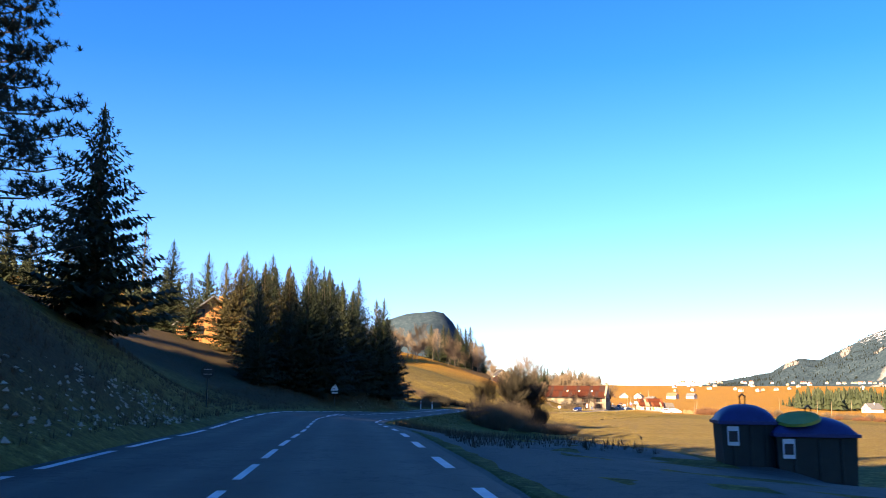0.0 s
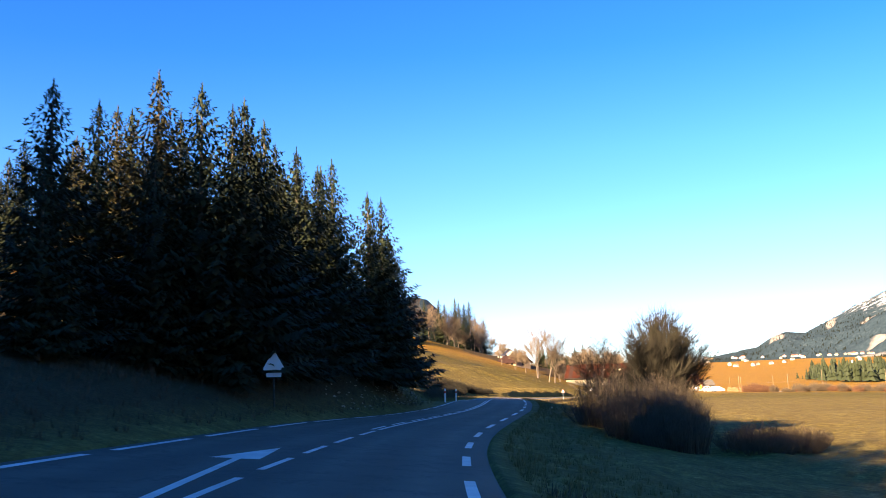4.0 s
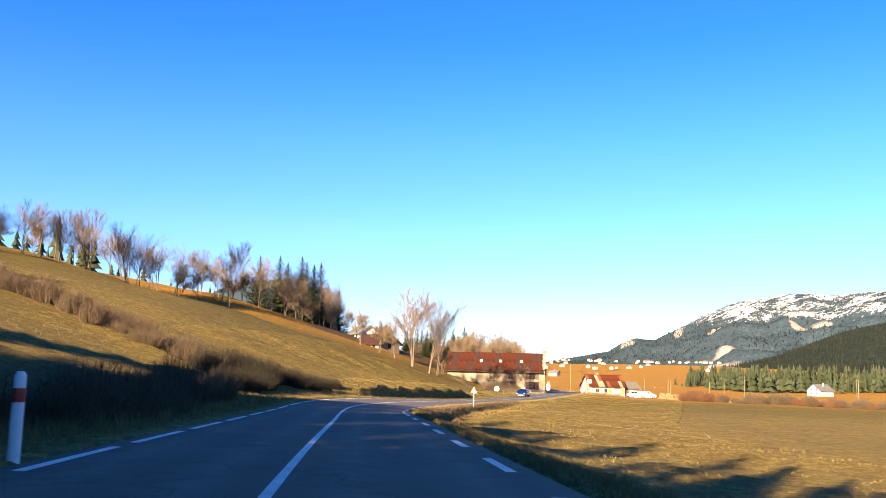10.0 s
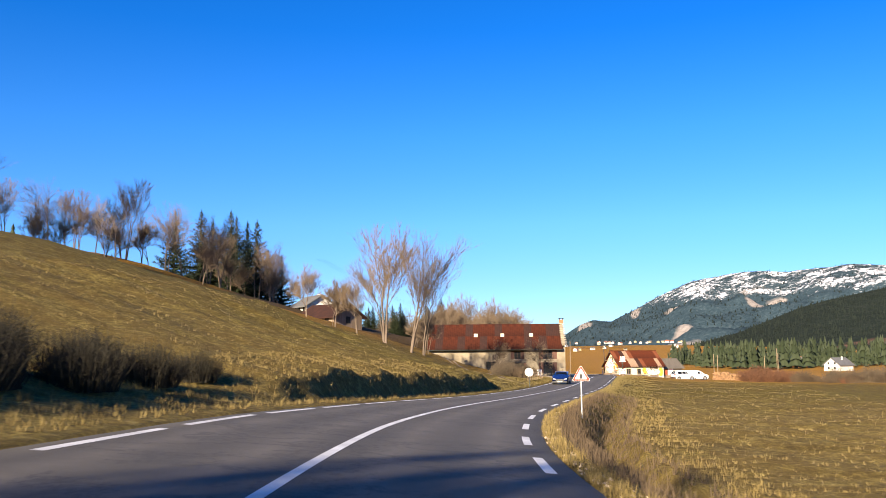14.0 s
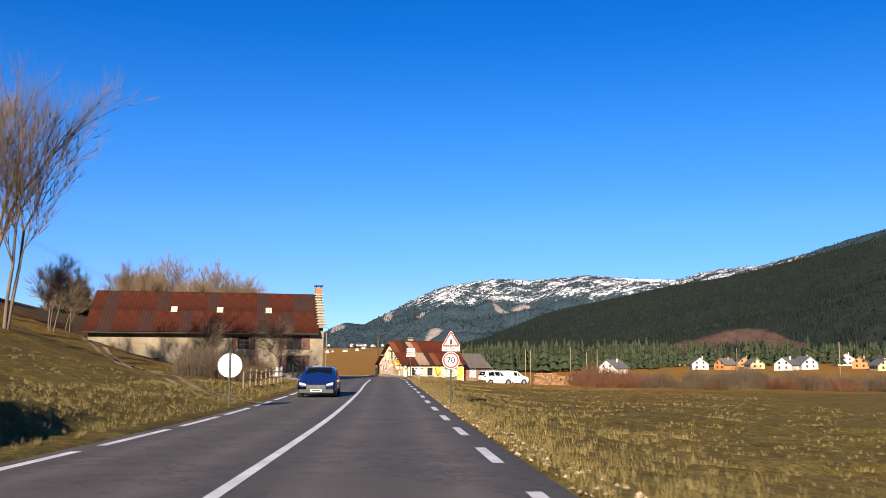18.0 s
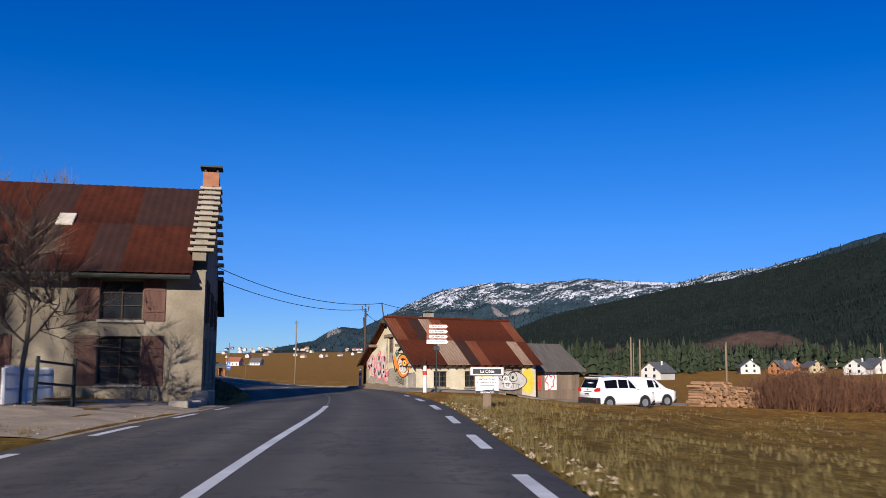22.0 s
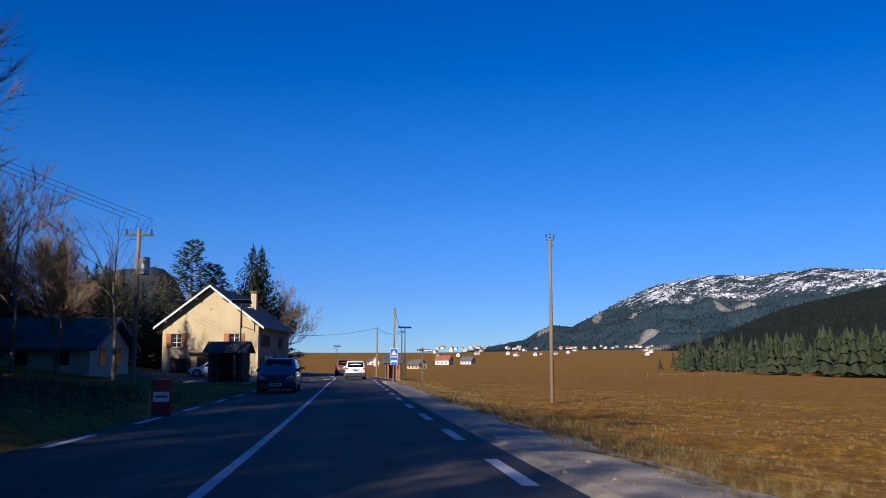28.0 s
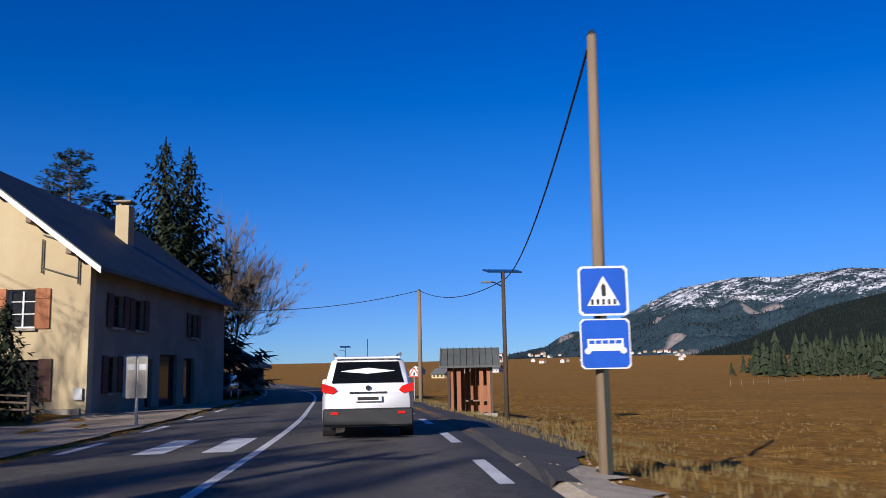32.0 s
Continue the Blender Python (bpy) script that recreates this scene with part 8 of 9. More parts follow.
# ---- vehicles ----
def car(m, L, W, H, paint, label, kind="suv", name="car", group="cars on the road", detail=True):
    """A car whose front looks towards +y, standing on its wheels at the origin."""
    e = thing(name, m, label, "van" if kind == "van" else "car", group)
    w = W / 2
    belt = 0.6 * H
    if kind == "van":
        roof = [(-0.5, 0.93), (-0.475, 0.99), (-0.1, 1.0), (0.12, 0.96), (0.3, 0.62), (0.44, 0.54), (0.5, 0.36)]
    else:
        roof = [(-0.5, 0.55), (-0.488, 0.64), (-0.455, 0.8), (-0.41, 0.955), (-0.12, 1.0), (0.06, 0.975), (0.25, 0.63), (0.42, 0.55), (0.49, 0.42), (0.5, 0.36)]
    rings, ys = [], []
    for f, z in roof:
        end = 1 - 0.1 * max(0, (abs(f) - 0.42) / 0.08)
        zt = z * H
        b = min(belt, zt - 0.02)
        cab = max(0.0, min(1.0, (zt - belt) / (H - belt)))
        wr = w * (0.97 - 0.2 * cab)
        zb = 0.22 + (0.12 if abs(f) > 0.47 else 0.0)
        rings.append([(0, zb), (w * 0.9 * end, zb), (w * end, zb + 0.16), (w * end, b * 0.8), (w * 0.97 * end, b), (wr * end, zt - 0.05 * (cab > 0.3)), (wr * 0.78 * end, zt), (0, zt + 0.01)])
        ys.append(f * L)

    def surf(y, k, side=1.0, out=0.0):
        i = max(0, min(len(ys) - 2, int(np.searchsorted(ys, y)) - 1))
        t = (y - ys[i]) / (ys[i + 1] - ys[i])
        k0 = int(k)
        g = k - k0
        def p(j, q):
            return np.array(rings[j][min(q, 7)], float)
        a = p(i, k0) * (1 - g) + p(i, k0 + 1) * g
        b = p(i + 1, k0) * (1 - g) + p(i + 1, k0 + 1) * g
        c = a * (1 - t) + b * t
        return (side * (c[0] + out), y, c[1])
    bm = nb()
    cols = []
    for y, ring in zip(ys, rings):
        left = [bm.verts.new((-x, y, z)) for x, z in ring[1:-1][::-1]]
        right = [bm.verts.new((x, y, z)) for x, z in ring]
        cols.append(right + left)
    n = len(cols[0])
    for a, b in zip(cols, cols[1:]):
        for k in range(n):
            bm.faces.new((a[k], a[(k + 1) % n], b[(k + 1) % n], b[k]))
    bm.faces.new(cols[0])
    bm.faces.new(cols[-1][::-1])
    bmesh.ops.recalc_face_normals(bm, faces=bm.faces)
    bmesh.ops.bevel(bm, geom=bm.edges[:], offset=0.03, segments=2, affect="EDGES", clamp_overlap=True)
    body = part("body", bm, paint, e, smooth=True)

    def pane(pts, name="window"):
        b2 = nb()
        vs = [b2.verts.new(p) for p in pts]
        b2.faces.new(vs)
        bmesh.ops.solidify(b2, geom=b2.faces[:], thickness=0.006)
        return part(name, b2, M_CARGLASS, e)
    cabs = (-0.36, -0.13, 0.05) if kind != "van" else (-0.3, -0.02, 0.12)
    ends = (-0.15, 0.03, 0.17) if kind != "van" else (-0.06, 0.1, 0.2)
    for sd in (-1, 1):
        for c0, c1 in zip(cabs, ends):
            if kind == "van" and c0 < -0.2:
                continue
            pane([surf(c0 * L, 4.12, sd, 0.006), surf(c1 * L, 4.12, sd, 0.006), surf(min(c1, 0.08) * L, 4.82, sd, 0.006), surf(c0 * L, 4.82, sd, 0.006)])
    y0, y1 = (0.265, 0.075) if kind != "van" else (0.285, 0.135)
    pane([(-w * 0.8, y0 * L, rings[-3][5][1] + 0.05), (w * 0.8, y0 * L, rings[-3][5][1] + 0.05), (w * 0.64, y1 * L + 0.03, H * 0.955), (-w * 0.64, y1 * L + 0.03, H * 0.955)], "windscreen")
    if kind != "van":
        pane([(-w * 0.78, -0.487 * L - 0.012, H * 0.66), (w * 0.78, -0.487 * L - 0.012, H * 0.66), (w * 0.68, -0.42 * L - 0.03, H * 0.915), (-w * 0.68, -0.42 * L - 0.03, H * 0.915)], "rear_window")
        part("spoiler", bxm(-w * 0.72, w * 0.72, -0.435 * L, -0.385 * L, H * 0.95, H * 0.975, 0.012), paint, e)
    r = 0.33 if H < 1.7 else 0.34
    for sx in (-1, 1):
        for fy in (-0.3, 0.31):
            y = fy * L
            t = part("wheel", cyl(nb(), (sx * (w - 0.2), y, r), (sx * (w + 0.005), y, r), r, None, 22), M_RUBBER, e)
            part("rim", cyl(nb(), (sx * (w - 0.01), y, r), (sx * (w + 0.012), y, r), r * 0.64, None, 14), M_GREY, t)
            part("arch", cyl(nb(), (sx * (w - 0.24), y, r + 0.02), (sx * (w + 0.002), y, r + 0.02), r + 0.06, None, 22), M_CARBLACK, e)
        part("mirror", bxm(sx * (w + 0.02) - 0.09, sx * (w + 0.02) + 0.09, 0.17 * L, 0.17 * L + 0.1, belt, belt + 0.16, 0.03), paint, e)
        if kind == "suv":
            part("tail_lamp", prism(nb(), [(sx * w * 0.99, 0.56 * H), (sx * w * 0.99, 0.66 * H), (sx * w * 0.74, 0.62 * H), (sx * w * 0.66, 0.57 * H), (sx * w * 0.76, 0.53 * H)], -0.505 * L, -0.45 * L, "y"), M_TAIL, e)
            part("roof_rail", tube(nb(), [(sx * w * 0.74, -0.37 * L, H * 0.985), (sx * w * 0.75, -0.34 * L, H * 1.02), (sx * w * 0.75, 0.0, H * 1.02), (sx * w * 0.74, 0.04 * L, H * 0.985)], 0.02, 6), M_GREY, e)
        else:
            part("tail_lamp", bxm(sx * w * 0.96 - 0.06, sx * w * 0.96 + 0.06, -0.505 * L, -0.48 * L, 0.45 * H, 0.62 * H, 0.01), M_TAIL, e)
        part("headlamp", prism(nb(), [(sx * w * 0.86, 0.42 * H), (sx * w * 0.5, 0.4 * H), (sx * w * 0.52, 0.46 * H), (sx * w * 0.86, 0.52 * H)], 0.44 * L, 0.495 * L, "y"), plain("headlamp_glass", (0.3, 0.31, 0.33), 0.12), e)
    part("rear_bumper", bxm(-w * 0.97, w * 0.97, -0.512 * L, -0.44 * L, 0.24, 0.36 * H, 0.03), M_CARBLACK, e)
    part("front_bumper", bxm(-w * 0.9, w * 0.9, 0.44 * L, 0.508 * L, 0.22, 0.3 * H, 0.03), M_CARBLACK, e)
    g = part("grille", prism(nb(), [(-w * 0.4, 0.2 * H), (w * 0.4, 0.2 * H), (w * 0.52, 0.32 * H), (w * 0.46, 0.43 * H), (-w * 0.46, 0.43 * H), (-w * 0.52, 0.32 * H)], 0.48 * L, 0.5095 * L, "y"), M_CARBLACK, e)
    for k in range(5):
        part("grille_bar", bxm(-w * 0.44, w * 0.44, 0.505 * L, 0.5115 * L, (0.26 + 0.036 * k) * H, (0.268 + 0.036 * k) * H), M_CHROME, g)
    for y, z in ((-0.515 * L, 0.475 * H), (0.512 * L, 0.25 * H)):
        if kind == "van" and y < 0:
            continue
        p = part("number_plate", bxm(-0.26, 0.26, y - 0.01, y + 0.02, z - 0.055, z + 0.055, 0.005), M_WHITE, e)
        part("plate_bar", bxm(-0.2, 0.2, *((y - 0.014, y - 0.0105) if y < 0 else (y + 0.0205, y + 0.024)), z - 0.03, z + 0.03), M_BLACK, p)
    part("tailgate_strip", bxm(-w * 0.4, w * 0.4, -0.506 * L, -0.5 * L, 0.535 * H, 0.555 * H), M_CHROME, e)
    part("badge", cyl(nb(), (0, -0.506 * L, 0.6 * H), (0, -0.495 * L, 0.6 * H), 0.05, None, 12), M_CHROME, e)
    for sx in (-1, 1):
        part("fog_lamp", bxm(sx * w * 0.72 - 0.07, sx * w * 0.72 + 0.07, -0.516 * L, -0.51 * L, 0.29 * H, 0.32 * H), M_TAIL, e)
    part("aerial", tube(nb(), [(0, -0.3 * L, H * 0.98), (0, -0.33 * L, H * 1.2)], 0.008, 5), M_BLACK, e)
    return e


M_CARBLUE = plain("dark_blue_car_paint", (0.008, 0.018, 0.09), 0.22, 0.2, 0.7)
M_CARNAVY = plain("black_car_paint", (0.008, 0.01, 0.022), 0.2, 0.2, 0.7)
M_CARBROWN = plain("bronze_car_paint", (0.16, 0.07, 0.035), 0.3, 0.3, 0.6)
M_CARRED = plain("dark_red_car_paint", (0.12, 0.01, 0.012), 0.3, 0.1, 0.6)


def lane(s, u, reverse=False):
    x, y, z, yaw = road_at(s, u)
    return pose(float(x), float(y), float(z) + 0.012 - abs(u) * 0.008, 0, 0, float(yaw) + (180 if reverse else 0))


car(lane(481.8, 1.75), 4.54, 1.78, 1.6, M_CARWHITE, "white crossover car with black bumpers seen from behind")
car(lane(303.5, -1.75, True), 4.5, 1.82, 1.42, M_CARBLUE, "dark blue oncoming car in the opposite lane")
car(lane(447.4, -1.95, True), 4.4, 1.8, 1.62, M_CARNAVY, "black oncoming minivan in the opposite lane")
car(at_xy(84.0, 469.2, 82), 4.05, 1.7, 1.45, M_CARWHITE, "white hatchback parked in front of the yellow house", name="parked_car", group="parked cars")
car(at_xy(91.6, 500.5, 172), 4.1, 1.75, 1.5, M_CARRED, "dark red hatchback parked beside the yellow house", name="parked_car", group="parked cars")
car(at_xy(94.1, 344.2, -89), 4.1, 1.75, 1.8, M_CARWHITE, "white minivan with side windows parked on the grass", "suv", "parked_minivan", "parked cars")
car(at_xy(98.0, 346.9, -92), 4.2, 1.75, 1.8, M_CARWHITE, "white delivery van parked on the grass", "van", "parked_van", "parked cars")
car(lane(513, 1.75), 4.9, 1.9, 1.95, M_CARBROWN, "bronze minivan driving ahead of the white crossover", "suv", "minivan")

# ---- recycling bins at the lay-by ----
def bin_bank(m, w, lid, disc, label):
    e = thing("recycling_bin", m, label, "bin", "recycling bins")
    part("body", prism(nb(), [(-w + 0.05, 0), (w - 0.05, 0), (w, 1.08), (-w, 1.08)], -0.6, 0.6, "y"), M_BIN, e)
    for x in (-w * 0.55, 0.05, w * 0.6):
        part("ridge", bxm(x - 0.03, x + 0.03, -0.625, -0.6, 0.06, 1.0, 0.008), M_BIN, e)
    n, V = 12, []
    for i in range(n + 1):
        for j in range(n + 1):
            p, q = 2 * i / n - 1, 2 * j / n - 1
            V.append((p * (w + 0.05), q * 0.66, 1.08 + 0.36 * (max(0.0, 1 - abs(p) ** 2.4) * max(0.0, 1 - abs(q) ** 2.6)) ** 0.6))
    mesh_object("lid", V, grid_faces(n + 1, n + 1), lid, e, smooth=True)
    part("lid_rim", prism(nb(), [(-w - 0.06, 1.02), (w + 0.06, 1.02), (w + 0.06, 1.09), (-w - 0.06, 1.09)], -0.67, 0.67, "y"), lid, e)
    part("lifting_eye", tube(nb(), [(-0.05, 0, 1.42), (-0.06, 0, 1.6), (0, 0, 1.66), (0.06, 0, 1.6), (0.05, 0, 1.42)], 0.024, 6), M_BLACK, e)
    if disc:
        p = part("filling_hatch", cyl(nb(), (0, 0, 0), (0, 0, 0.05), 0.46, 0.42, 20), disc, e)
        p.matrix_basis = pose(-w * 0.35, -0.3, 1.36, 16, -8, 0)
    p = part("notice", bxm(-w + 0.12, -w + 0.36, -0.615, -0.6, 0.58, 0.98), M_WHITE, e)
    p.matrix_basis = Matrix.Translation((0, -0.015, 0))
    part("writing_bar", bxm(-w + 0.15, -w + 0.33, -0.622, -0.618, 0.66, 0.88), M_BLACK, p)
    return e


M_BIN = mat("dark_green_plastic", (0.02, 0.035, 0.028), (0.012, 0.02, 0.017), 1.5, 20, 0.6, bump=0.1)
M_BLUELID = mat("blue_plastic", (0.02, 0.045, 0.16), (0.012, 0.03, 0.1), 1.5, 20, 0.5, bump=0.1)
bin_bank(at_xy(29.62, 15.4, -6, -0.12), 0.56, M_BLUELID, None, "dark recycling container with a domed blue lid at the lay-by")
bin_bank(at_xy(30.88, 15.0, -6, -0.12), 0.8, M_BLUELID, mat("ochre_plastic", (0.45, 0.3, 0.02), (0.3, 0.2, 0.015), 1.5, 20, 0.5, bump=0.1), "broad dark recycling container with a yellow hatch on its blue lid")

# ---- lay-by, gravel, track and yard ----
def ground_patch(name, label, outline, material, lift, category, step=1.2):
    """A sheet that follows the ground; outline: rows of (s, u from, u to)."""
    S = np.arange(outline[0][0], outline[-1][0] + 0.01, step)
    a = np.interp(S, [o[0] for o in outline], [o[1] for o in outline])
    b = np.interp(S, [o[0] for o in outline], [o[2] for o in outline])
    k = 7
    r = np.random.default_rng(4)
    V = []
    for s, p, q in zip(S, a, b):
        us = np.linspace(p, q, k)
        us[0] += r.uniform(-0.15, 0.15)
        us[-1] += r.uniform(-0.1, 0.45) * (1 if abs(q) > abs(p) else 0.3)
        x, y, _, _ = road_at(np.full(k, s), us)
        z = height(x, y)
        edge = np.full(k, lift)
        if lift > 0.05:
            edge[0] = edge[-1] = -0.12
        V.extend(zip(x, y, z + np.where(np.abs(us) < 3.8, -0.045, edge)))
    return tagged(mesh_object(name, V, grid_faces(len(S), k)[:, ::-1].tolist(), material), label, category, kind="structure")


M_YARD = mat("worn_grey_asphalt", (0.27, 0.23, 0.175), (0.15, 0.125, 0.095), 0.9, 22.0, 0.92, bump=0.4, amount=0.7)
ground_patch("layby", "asphalt lay-by widening beside the road", [(-30, 3.6, 4.2), (-12, 3.6, 11), (22, 3.6, 10), (36, 3.6, 6), (46, 3.6, 4.0)], M_ROAD, 0.03, "lay-by")
ground_patch("gravel_verge", "pale gravel strip along the road edge", [(380, 3.6, 4.0), (390, 3.6, 5.2), (397, 3.6, 4.6), (408, 3.6, 5.4), (422, 3.6, 6.0), (433, 3.6, 5.4), (441, 3.6, 4.8), (452, 3.6, 5.1), (458, 3.6, 5.6), (466, 3.6, 4.7), (478, 3.6, 4.4)], M_VERGE, 0.025, "gravel", 0.45)
ground_patch("bus_bay", "asphalt bus bay beside the road", [(472, 3.6, 3.9), (480, 3.6, 6.0), (505, 3.6, 7.2), (520, 3.6, 4.2)], M_ROAD, 0.035, "bus bay")
ground_patch("workshop_yard", "grey asphalt yard in front of the workshop", [(358.4, 8.2, 9.0), (359.4, 6.4, 12), (360.4, 4.5, 12.5), (361.4, 3.6, 12.5), (368, 3.6, 9), (374, 3.6, 6.4), (384, 3.6, 4.4)], M_YARD, 0.11, "yard", 0.5)
ground_patch("farm_yard", "pale trodden gravel in front of the farmhouse", [(333, -7.5, -3.6), (340, -10, -3.6), (349, -12, -3.6), (352, -6, -3.6)], M_GRAVEL, 0.03, "yard")
ground_patch("house_yard", "pale concrete apron before the yellow house", [(470, -6.5, -4.2), (478, -8, -4.0), (500, -7.0, -4.0), (512, -5.0, -4.0)], M_GRAVEL, 0.03, "yard")
ground_patch("house_forecourt", "dark gravel forecourt where the white car is parked", [(462, -16, -5), (472, -20, -5.5), (486, -18, -6)], mat("dark_gravel", (0.14, 0.12, 0.1), (0.07, 0.06, 0.05), 1.5, 20, 0.95, bump=0.5), 0.02, "yard")


def track():
    """Two wheel ruts climbing the slope before the farm."""
    for off in (-0.8, 0.8):
        V = []
        n = 40
        for k in range(n + 1):
            f = k / n
            s = 295.5 + 38 * f
            u = float(np.interp(s, (295.5, 298, 302, 307, 317, 326, 333.5), (-3.9, -5.6, -8.0, -10.2, -15.2, -20.0, -24.0)))
            for w in (-0.35, 0.35):
                x, y, _, _ = road_at(s + (off + w) * 0.55, u - (off + w) * 0.85)
                V.append((float(x), float(y), hz(x, y) + 0.035))
        F = [(2 * k, 2 * k + 1, 2 * k + 3, 2 * k + 2) for k in range(n)]
        tagged(mesh_object("track", V, F, M_DIRT), "sandy wheel rut of a farm track on the slope", "track", kind="structure")


track()


def side_lane():
    """The small lane that turns off past the workshop into the fields."""
    pts = spline([(79, 345.5, 0), (84, 347.6, 0), (91, 349.4, 0), (101, 350.6, 0), (112, 352.5, 0), (128, 357, 0), (160, 366, 0), (200, 376, 0)], 1.5)
    d = np.gradient(pts[:, :2], axis=0)
    d /= np.hypot(d[:, 0], d[:, 1])[:, None]
    V = []
    for (x, y, _), (dx, dy) in zip(pts, d):
        for w, lift in ((-2.9, -0.25), (-1.6, 0.12), (0.0, 0.13), (1.6, 0.12), (2.9, -0.25)):
            a, b = x + dy * w, y - dx * w
            V.append((a, b, hz(a, b) + lift))
    o = mesh_object("side_lane", V, grid_faces(len(pts), 5)[:, ::-1].tolist(), M_YARD)
    tagged(o, "narrow worn side lane leading into the fields", "lane", kind="structure")


side_lane()

# ---- fences, wood stack, stones ----
def fence(rows, h, label, rails=2, pickets=False, material=None):
    material = material or M_WOOD
    e = thing("fence", pose(0, 0, 0), label, "fence", "wooden fences")
    r = random.Random(len(rows))
    for (xa, ya), (xb, yb) in zip(rows, rows[1:]):
        za, zb = hz(xa, ya), hz(xb, yb)
        part("post", tube(nb(), [(xa, ya, za - 0.3), (xa + r.uniform(-0.05, 0.05), ya + r.uniform(-0.05, 0.05), za + h * r.uniform(0.95, 1.15))], [0.06, 0.05], 6), material, e)
        for k in range(rails):
            q = h * (0.45 + 0.42 * k / max(1, rails - 1))
            part("rail", tube(nb(), [(xa, ya, za + q), (xb, yb, zb + q)], 0.035, 5), material, e)
        if pickets:
            n = int(math.hypot(xb - xa, yb - ya) / 0.2)
            for k in range(n):
                f = (k + 0.5) / n
                x, y, z = xa + (xb - xa) * f, ya + (yb - ya) * f, za + (zb - za) * f
                part("picket", tube(nb(), [(x, y, z + 0.05), (x, y, z + h), (x, y, z + h * 1.1)], [0.042, 0.042, 0.008], 4), material, e)
    x, y = rows[-1]
    part("post", tube(nb(), [(x, y, hz(x, y) - 0.3), (x, y, hz(x, y) + h)], [0.06, 0.05], 6), material, e)
    return e


def along(pairs):
    return [tuple(float(v) for v in road_at(s, u)[:2]) for s, u in pairs]


fence(along([(308 + 2.4 * k, -6.2 - 0.02 * k) for k in range(9)]), 0.95, "old leaning post-and-rail fence below the farm")
fence([(63.0, 329.5), (63.6, 332.8), (64.5, 337.0)], 0.95, "weathered white picket fence beside the farmyard", 2, True, M_WHITE)
fence(along([(340.5, -7.0), (342.2, -6.6)]), 1.3, "thin metal gate frame before the farmhouse", 2, False, M_DARKMETAL)
fence([(82.9, 473.6), (84.4, 473.2), (86.0, 472.9), (87.4, 472.6)], 0.95, "low weathered plank fence before the yellow house", 3, False, M_OLDWOOD)
fence([(190 + 6.0 * k, 612 + 4.0 * k + 3 * math.sin(k * 0.7)) for k in range(26)], 1.25, "line of pale pasture posts across the far meadow", 1, False, M_POLE)
fence(along([(446, -6.4), (447.6, -6.6)]), 0.6, "pair of short wooden stakes at the verge", 1)
e = thing("stone_kerb_wall", on_ground(349.5, -4.6), "low broken stone wall at the foot of the farmhouse", "wall")
for k in range(7):
    r = random.Random(k + 70)
    part("stone", bxm(-0.35, 0.25, -3.2 + k * 0.85, -2.42 + k * 0.85, -0.25, 0.16 + r.uniform(0, 0.14) + (0.25 if k > 4 else 0), 0.04), M_STONE, e)


def wood_stack(x, y, turn, nx, nz, label):
    e = thing("log_stack", at_xy(x, y, turn), label, "firewood", "log stacks")
    r = random.Random(5)
    ms = {}
    m0 = mat("cut_log_ends", (0.34, 0.2, 0.1), (0.13, 0.07, 0.036), 3.0, 18.0, 0.9, bump=0.4, vary=0.6)
    for k in range(5):
        bm = cyl(nb(), (0, -0.5, 0), (0, 0.5, 0), 0.085 + 0.012 * k, None, 7)
        me = bpy.data.meshes.new("log")
        bm.to_mesh(me)
        bm.free()
        me.materials.append(m0)
        ms[k] = me
    for j in range(nz):
        for i in range(nx):
            if r.random() < 0.03 or j > nz * (0.82 + 0.16 * math.sin(i * 0.7) + 0.08 * math.sin(i * 2.1)) - (3 if i in (0, nx - 1) else 0):
                continue
            o = new("log", ms[r.randrange(5)])
            o.parent = e
            o.matrix_basis = Matrix.Translation(((i - nx / 2) * 0.2 + 0.1 * (j % 2) + r.uniform(-0.035, 0.035), r.uniform(-0.16, 0.16), 0.1 + j * 0.165 + r.uniform(-0.02, 0.02))) @ Matrix.Rotation(r.uniform(-0.12, 0.12), 4, "Z") @ Matrix.Rotation(r.uniform(0, 6), 4, "Y") @ Matrix.Diagonal((r.uniform(0.8, 1.25), 1.0, r.uniform(0.75, 1.1), 1.0))
    return e


wood_stack(102.4, 345.2, 4, 18, 10, "long stack of split firewood on the grass")
wood_stack(105.6, 345.6, 6, 11, 8, "shorter stack of split firewood at the end")


def rubble(name, label, cells, material, seed, lo=0.08, hi=0.35):
    """Loose stones lying on a slope, joined because nobody could count them."""
    r = np.random.default_rng(seed)
    V, F = [], []
    for s0, s1, u0, u1, n in cells:
        S, U = r.uniform(s0, s1, n), r.uniform(u0, u1, n)
        x, y, _, _ = road_at(S, U)
        z = height(x, y)
        for a, b, c in zip(x, y, z):
            q = r.uniform(lo, hi)
            i = len(V)
            for sx, sy, sz in ((1, 0, 0), (-1, 0, 0), (0, 1, 0), (0, -1, 0), (0, 0, 0.8), (0, 0, -0.6)):
                k = q * r.uniform(0.6, 1.2)
                V.append((a + sx * k + r.normal(0, 0.02), b + sy * k, c + sz * k))
            F.extend([(i + p, i + w, i + t) for p, w, t in ((0, 2, 4), (2, 1, 4), (1, 3, 4), (3, 0, 4), (2, 0, 5), (1, 2, 5), (3, 1, 5), (0, 3, 5))])
    return tagged(mesh_object(name, V, F, material), label, "stones", kind="stuff")


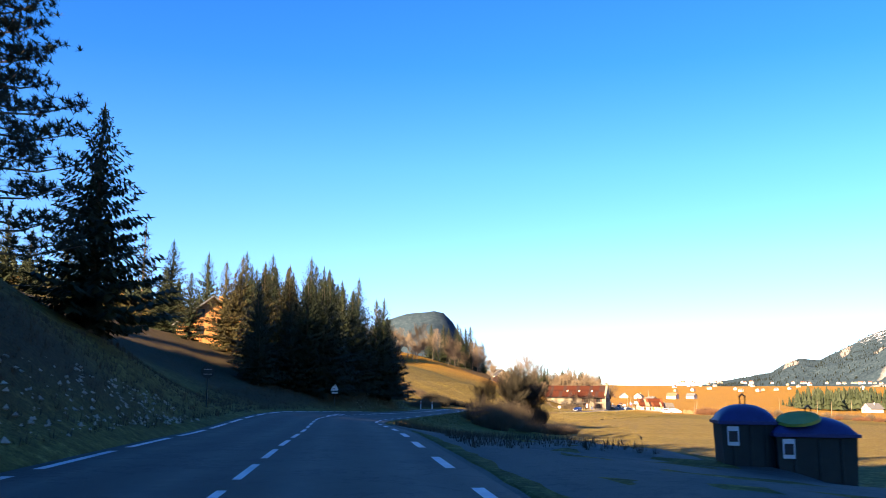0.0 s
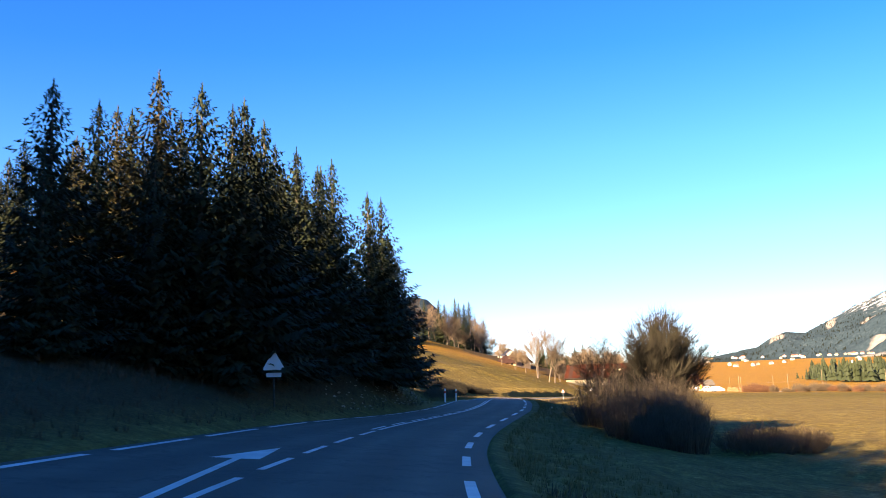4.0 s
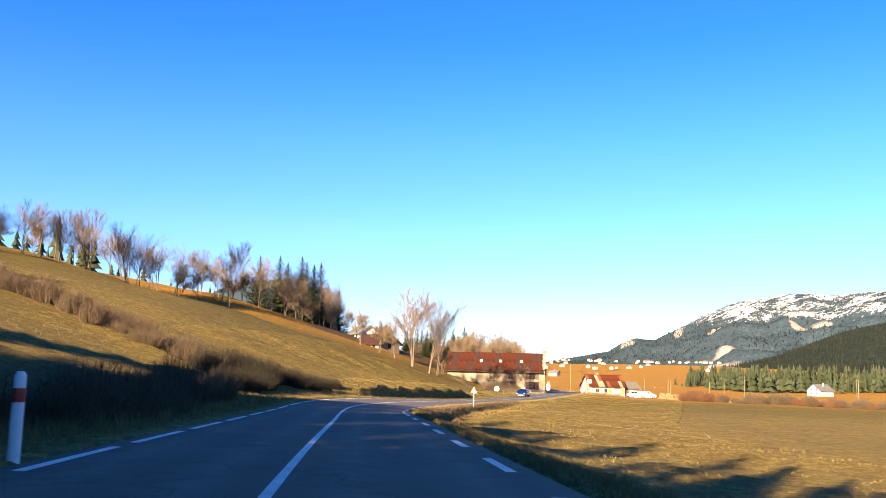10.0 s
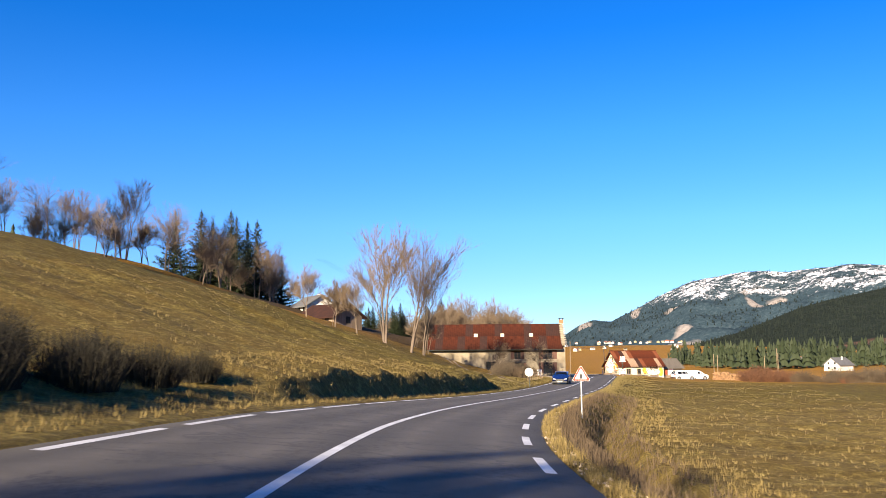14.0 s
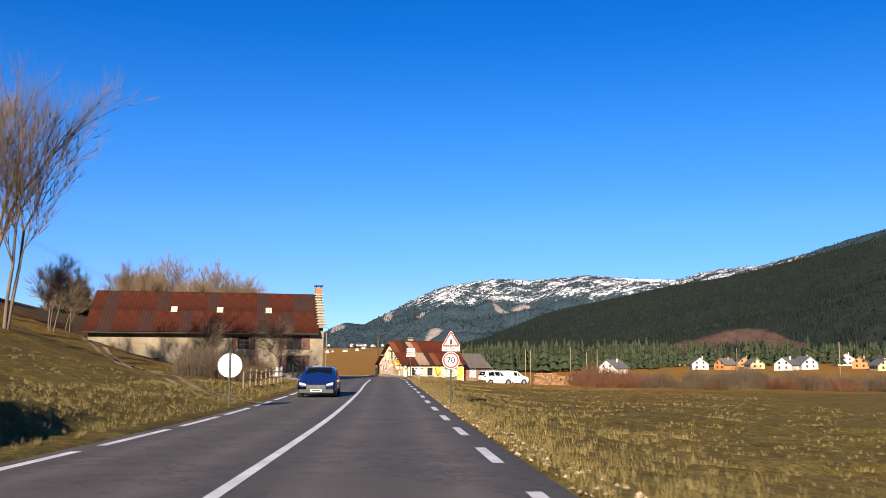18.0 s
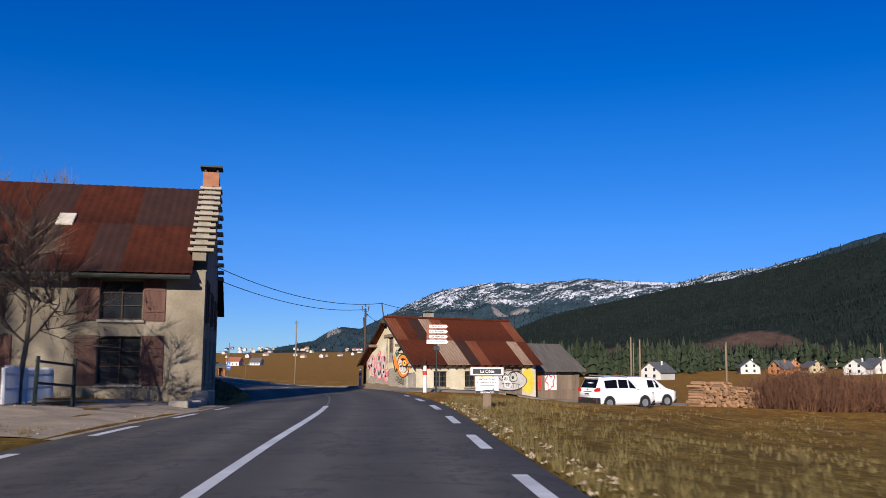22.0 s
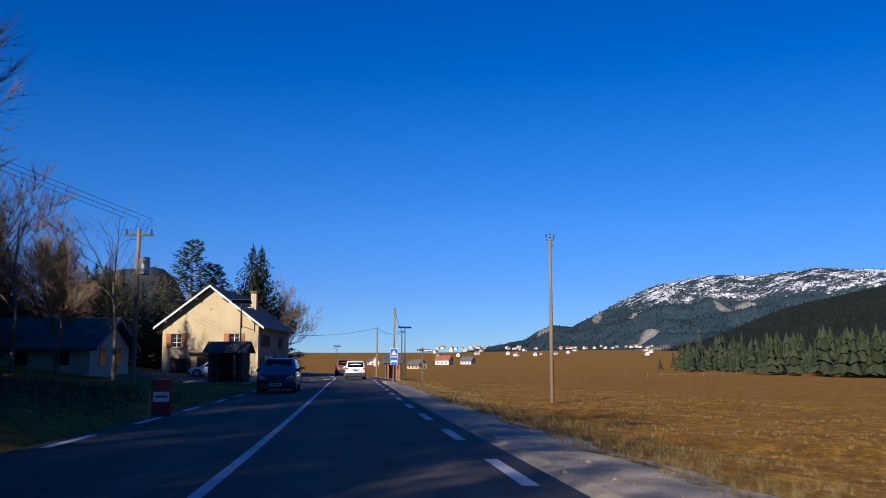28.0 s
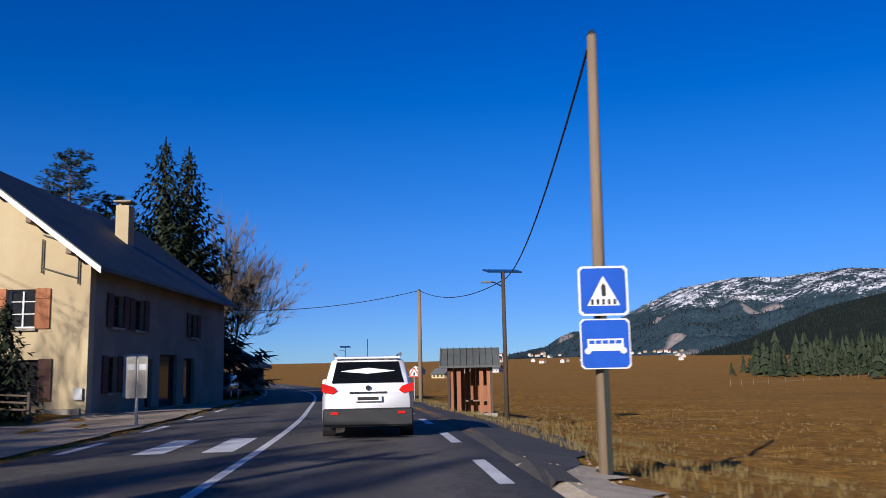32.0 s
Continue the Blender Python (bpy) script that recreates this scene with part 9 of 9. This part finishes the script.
rubble("scree", "pale broken limestone on the cut banks", [(8, 38, -6.6, -4.4, 380), (100, 128, -6.8, -4.6, 160)], M_STONEWALL, 1, 0.03, 0.13)
rubble("gravel_stones", "pale gravel stones at the road edge", [(400, 476, 3.9, 5.1, 900), (196, 347, 3.75, 4.4, 1500), (333, 350, -8, -4, 250)], M_GRAVEL, 2, 0.015, 0.06)

# ---- grass ----
def tufts(name, label, cells, material, seed, hlo, hhi, width=0.012, blades=7):
    """Clumps of dry grass blades on the verges."""
    r = np.random.default_rng(seed)
    parts = []
    for s0, s1, u0, u1, n in cells:
        S = r.uniform(s0, s1, n)
        U = u0 + (u1 - u0) * r.random(n) ** 1.4
        x, y, _, _ = road_at(S, U)
        z = height(x, y)
        N = n * blades
        X, Y, Z = (np.repeat(q, blades) for q in (x, y, z))
        a = r.uniform(0, 6.283, N)
        sp = r.uniform(0.0, 0.1, N)
        h = r.uniform(hlo, hhi, N)
        lean = r.uniform(0.15, 0.75, N) * h
        bx, by = X + np.cos(a) * sp, Y + np.sin(a) * sp
        wx, wy = -np.sin(a) * width, np.cos(a) * width
        tx, ty = bx + np.cos(a) * lean, by + np.sin(a) * lean
        V = np.stack([np.stack([bx - wx, by - wy, Z - 0.03], 1), np.stack([bx + wx, by + wy, Z - 0.03], 1), np.stack([tx, ty, Z + h], 1)], 1)
        parts.append(V.reshape(-1, 3))
    V = np.concatenate(parts)
    o = mesh_object(name, V, np.arange(len(V)).reshape(-1, 3), material)
    return tagged(o, label, "grass", kind="stuff")


tufts("verge_grass", "dry straw-coloured grass along the road verges",
      [(150, 188, 4.3, 8.0, 1700), (188, 262, 6.8, 8.4, 900), (196, 262, 3.8, 4.3, 900), (150, 196, 3.85, 4.6, 700), (60, 150, 4.3, 8, 2400), (385, 520, 5.2, 9, 4200), (150, 200, -9, -4.2, 2600), (200, 262, -8.5, -4.2, 2800), (341, 351, 4.5, 6.8, 420), (380, 392, 4.6, 7, 400)], M_STRAW, 1, 0.06, 0.2, 0.008, 9)
tufts("olive_grass", "dull olive and straw grass beside the road before the farm", [(262, 350, 4.3, 8.0, 2600), (262, 347, 3.8, 4.7, 1300), (262, 335, -8.5, -4.2, 3000)], M_OLIVE, 7, 0.05, 0.16, 0.008, 9)
tufts("tall_grass", "taller pale grass and dead stalks at the ditch", [(162, 200, -8, -4.6, 700), (128, 165, -9, -4.5, 700)], M_STRAW, 2, 0.2, 0.55, 0.007, 8)
tufts("meadow_grass", "short dry grass of the meadows near the road", [(140, 360, 8, 26, 14000), (385, 520, 8, 26, 8000), (190, 300, -26, -8, 7000)], M_STRAW, 3, 0.03, 0.1, 0.01, 5)
# blades take the brown twig colour to stand in for bank and ditch shade
tufts("bank_grass", "dead grass coloured dark for shade on banks and ditch", [(-10, 130, -10, -4.3, 5200), (350, 440, -10, -4.3, 3600), (20, 70, 4.5, 9, 1600), (186, 264, 4.3, 7.0, 3000)], M_BUSH, 4, 0.08, 0.3, 0.012, 6)


# ---- small roadside things ----
e = thing("advertising_board", at_xy(84.4, 410.2, -8), "weathered red and white advertising banner on a yellow stake", "sign")
part("stake", tube(nb(), [(-0.3, 0, -0.2), (-0.26, 0, 0.75)], 0.03, 6), mat("yellow_stake", (0.5, 0.36, 0.08), None, 2, 20, 0.7, bump=0.1), e)
o = part("banner", bxm(-0.22, 0.24, 0.0, 0.02, 0.08, 0.95, 0.005), mat("red_banner", (0.4, 0.05, 0.04), (0.25, 0.03, 0.03), 3, 20, 0.7, bump=0.1), e)
part("white_field", bxm(-0.18, 0.2, -0.008, -0.004, 0.42, 0.66), M_WHITE, o)
part("writing_bar", bxm(-0.14, 0.15, -0.012, -0.0085, 0.52, 0.57), M_RED, o)
e = thing("notice_board", at_xy(90.75, 469.4, -12), "pale two-leaf notice board on a thin post beside the forecourt", "sign")
part("post", bxm(-0.03, 0.03, 0.0, 0.06, -0.3, 1.75), M_GREY, e)
for x0, x1 in ((-0.28, -0.02), (0.02, 0.28)):
    o = part("panel", bxm(x0, x1, -0.03, -0.005, 0.72, 1.8, 0.006), M_DOORWOOD, e)
    part("writing_bar", bxm(x0 + 0.04, x1 - 0.04, -0.034, -0.0305, 1.45, 1.6), M_GREY, o)


def road_patch(name, pts, label=""):
    """A painted mark on the road; pts: (s, u) round its outline."""
    v = []
    for s, u in pts:
        x, y, z, _ = road_at(s, u)
        v.append((float(x), float(y), float(z) + 0.026 - abs(u) * 0.008))
    return mesh_object(name, v, [tuple(range(len(v)))], M_PAINT, ROAD, label)


# the merge arrow before the bend, and crossing bars near the bus stop and the workshop
road_patch("merge_arrow", [(61.0, -0.3), (72.4, -0.95), (72.4, -0.8), (61.0, -0.15)], "worn white merge arrow")
road_patch("arrow_head", [(72.2, -1.35), (75.6, -0.75), (72.2, -0.45)])
for k in (1, 2):
    road_patch("crossing_bar", [(477.0, -3.1 + k * 1.1), (480.2, -3.1 + k * 1.1), (480.2, -2.6 + k * 1.1), (477.0, -2.6 + k * 1.1)])
for k in range(3):
    road_patch("crossing_bar", [(361.0 + k * 0.2, 4.2 + k * 0.9), (363.6 + k * 0.2, 4.2 + k * 0.9), (363.6 + k * 0.2, 4.65 + k * 0.9), (361.0 + k * 0.2, 4.65 + k * 0.9)])
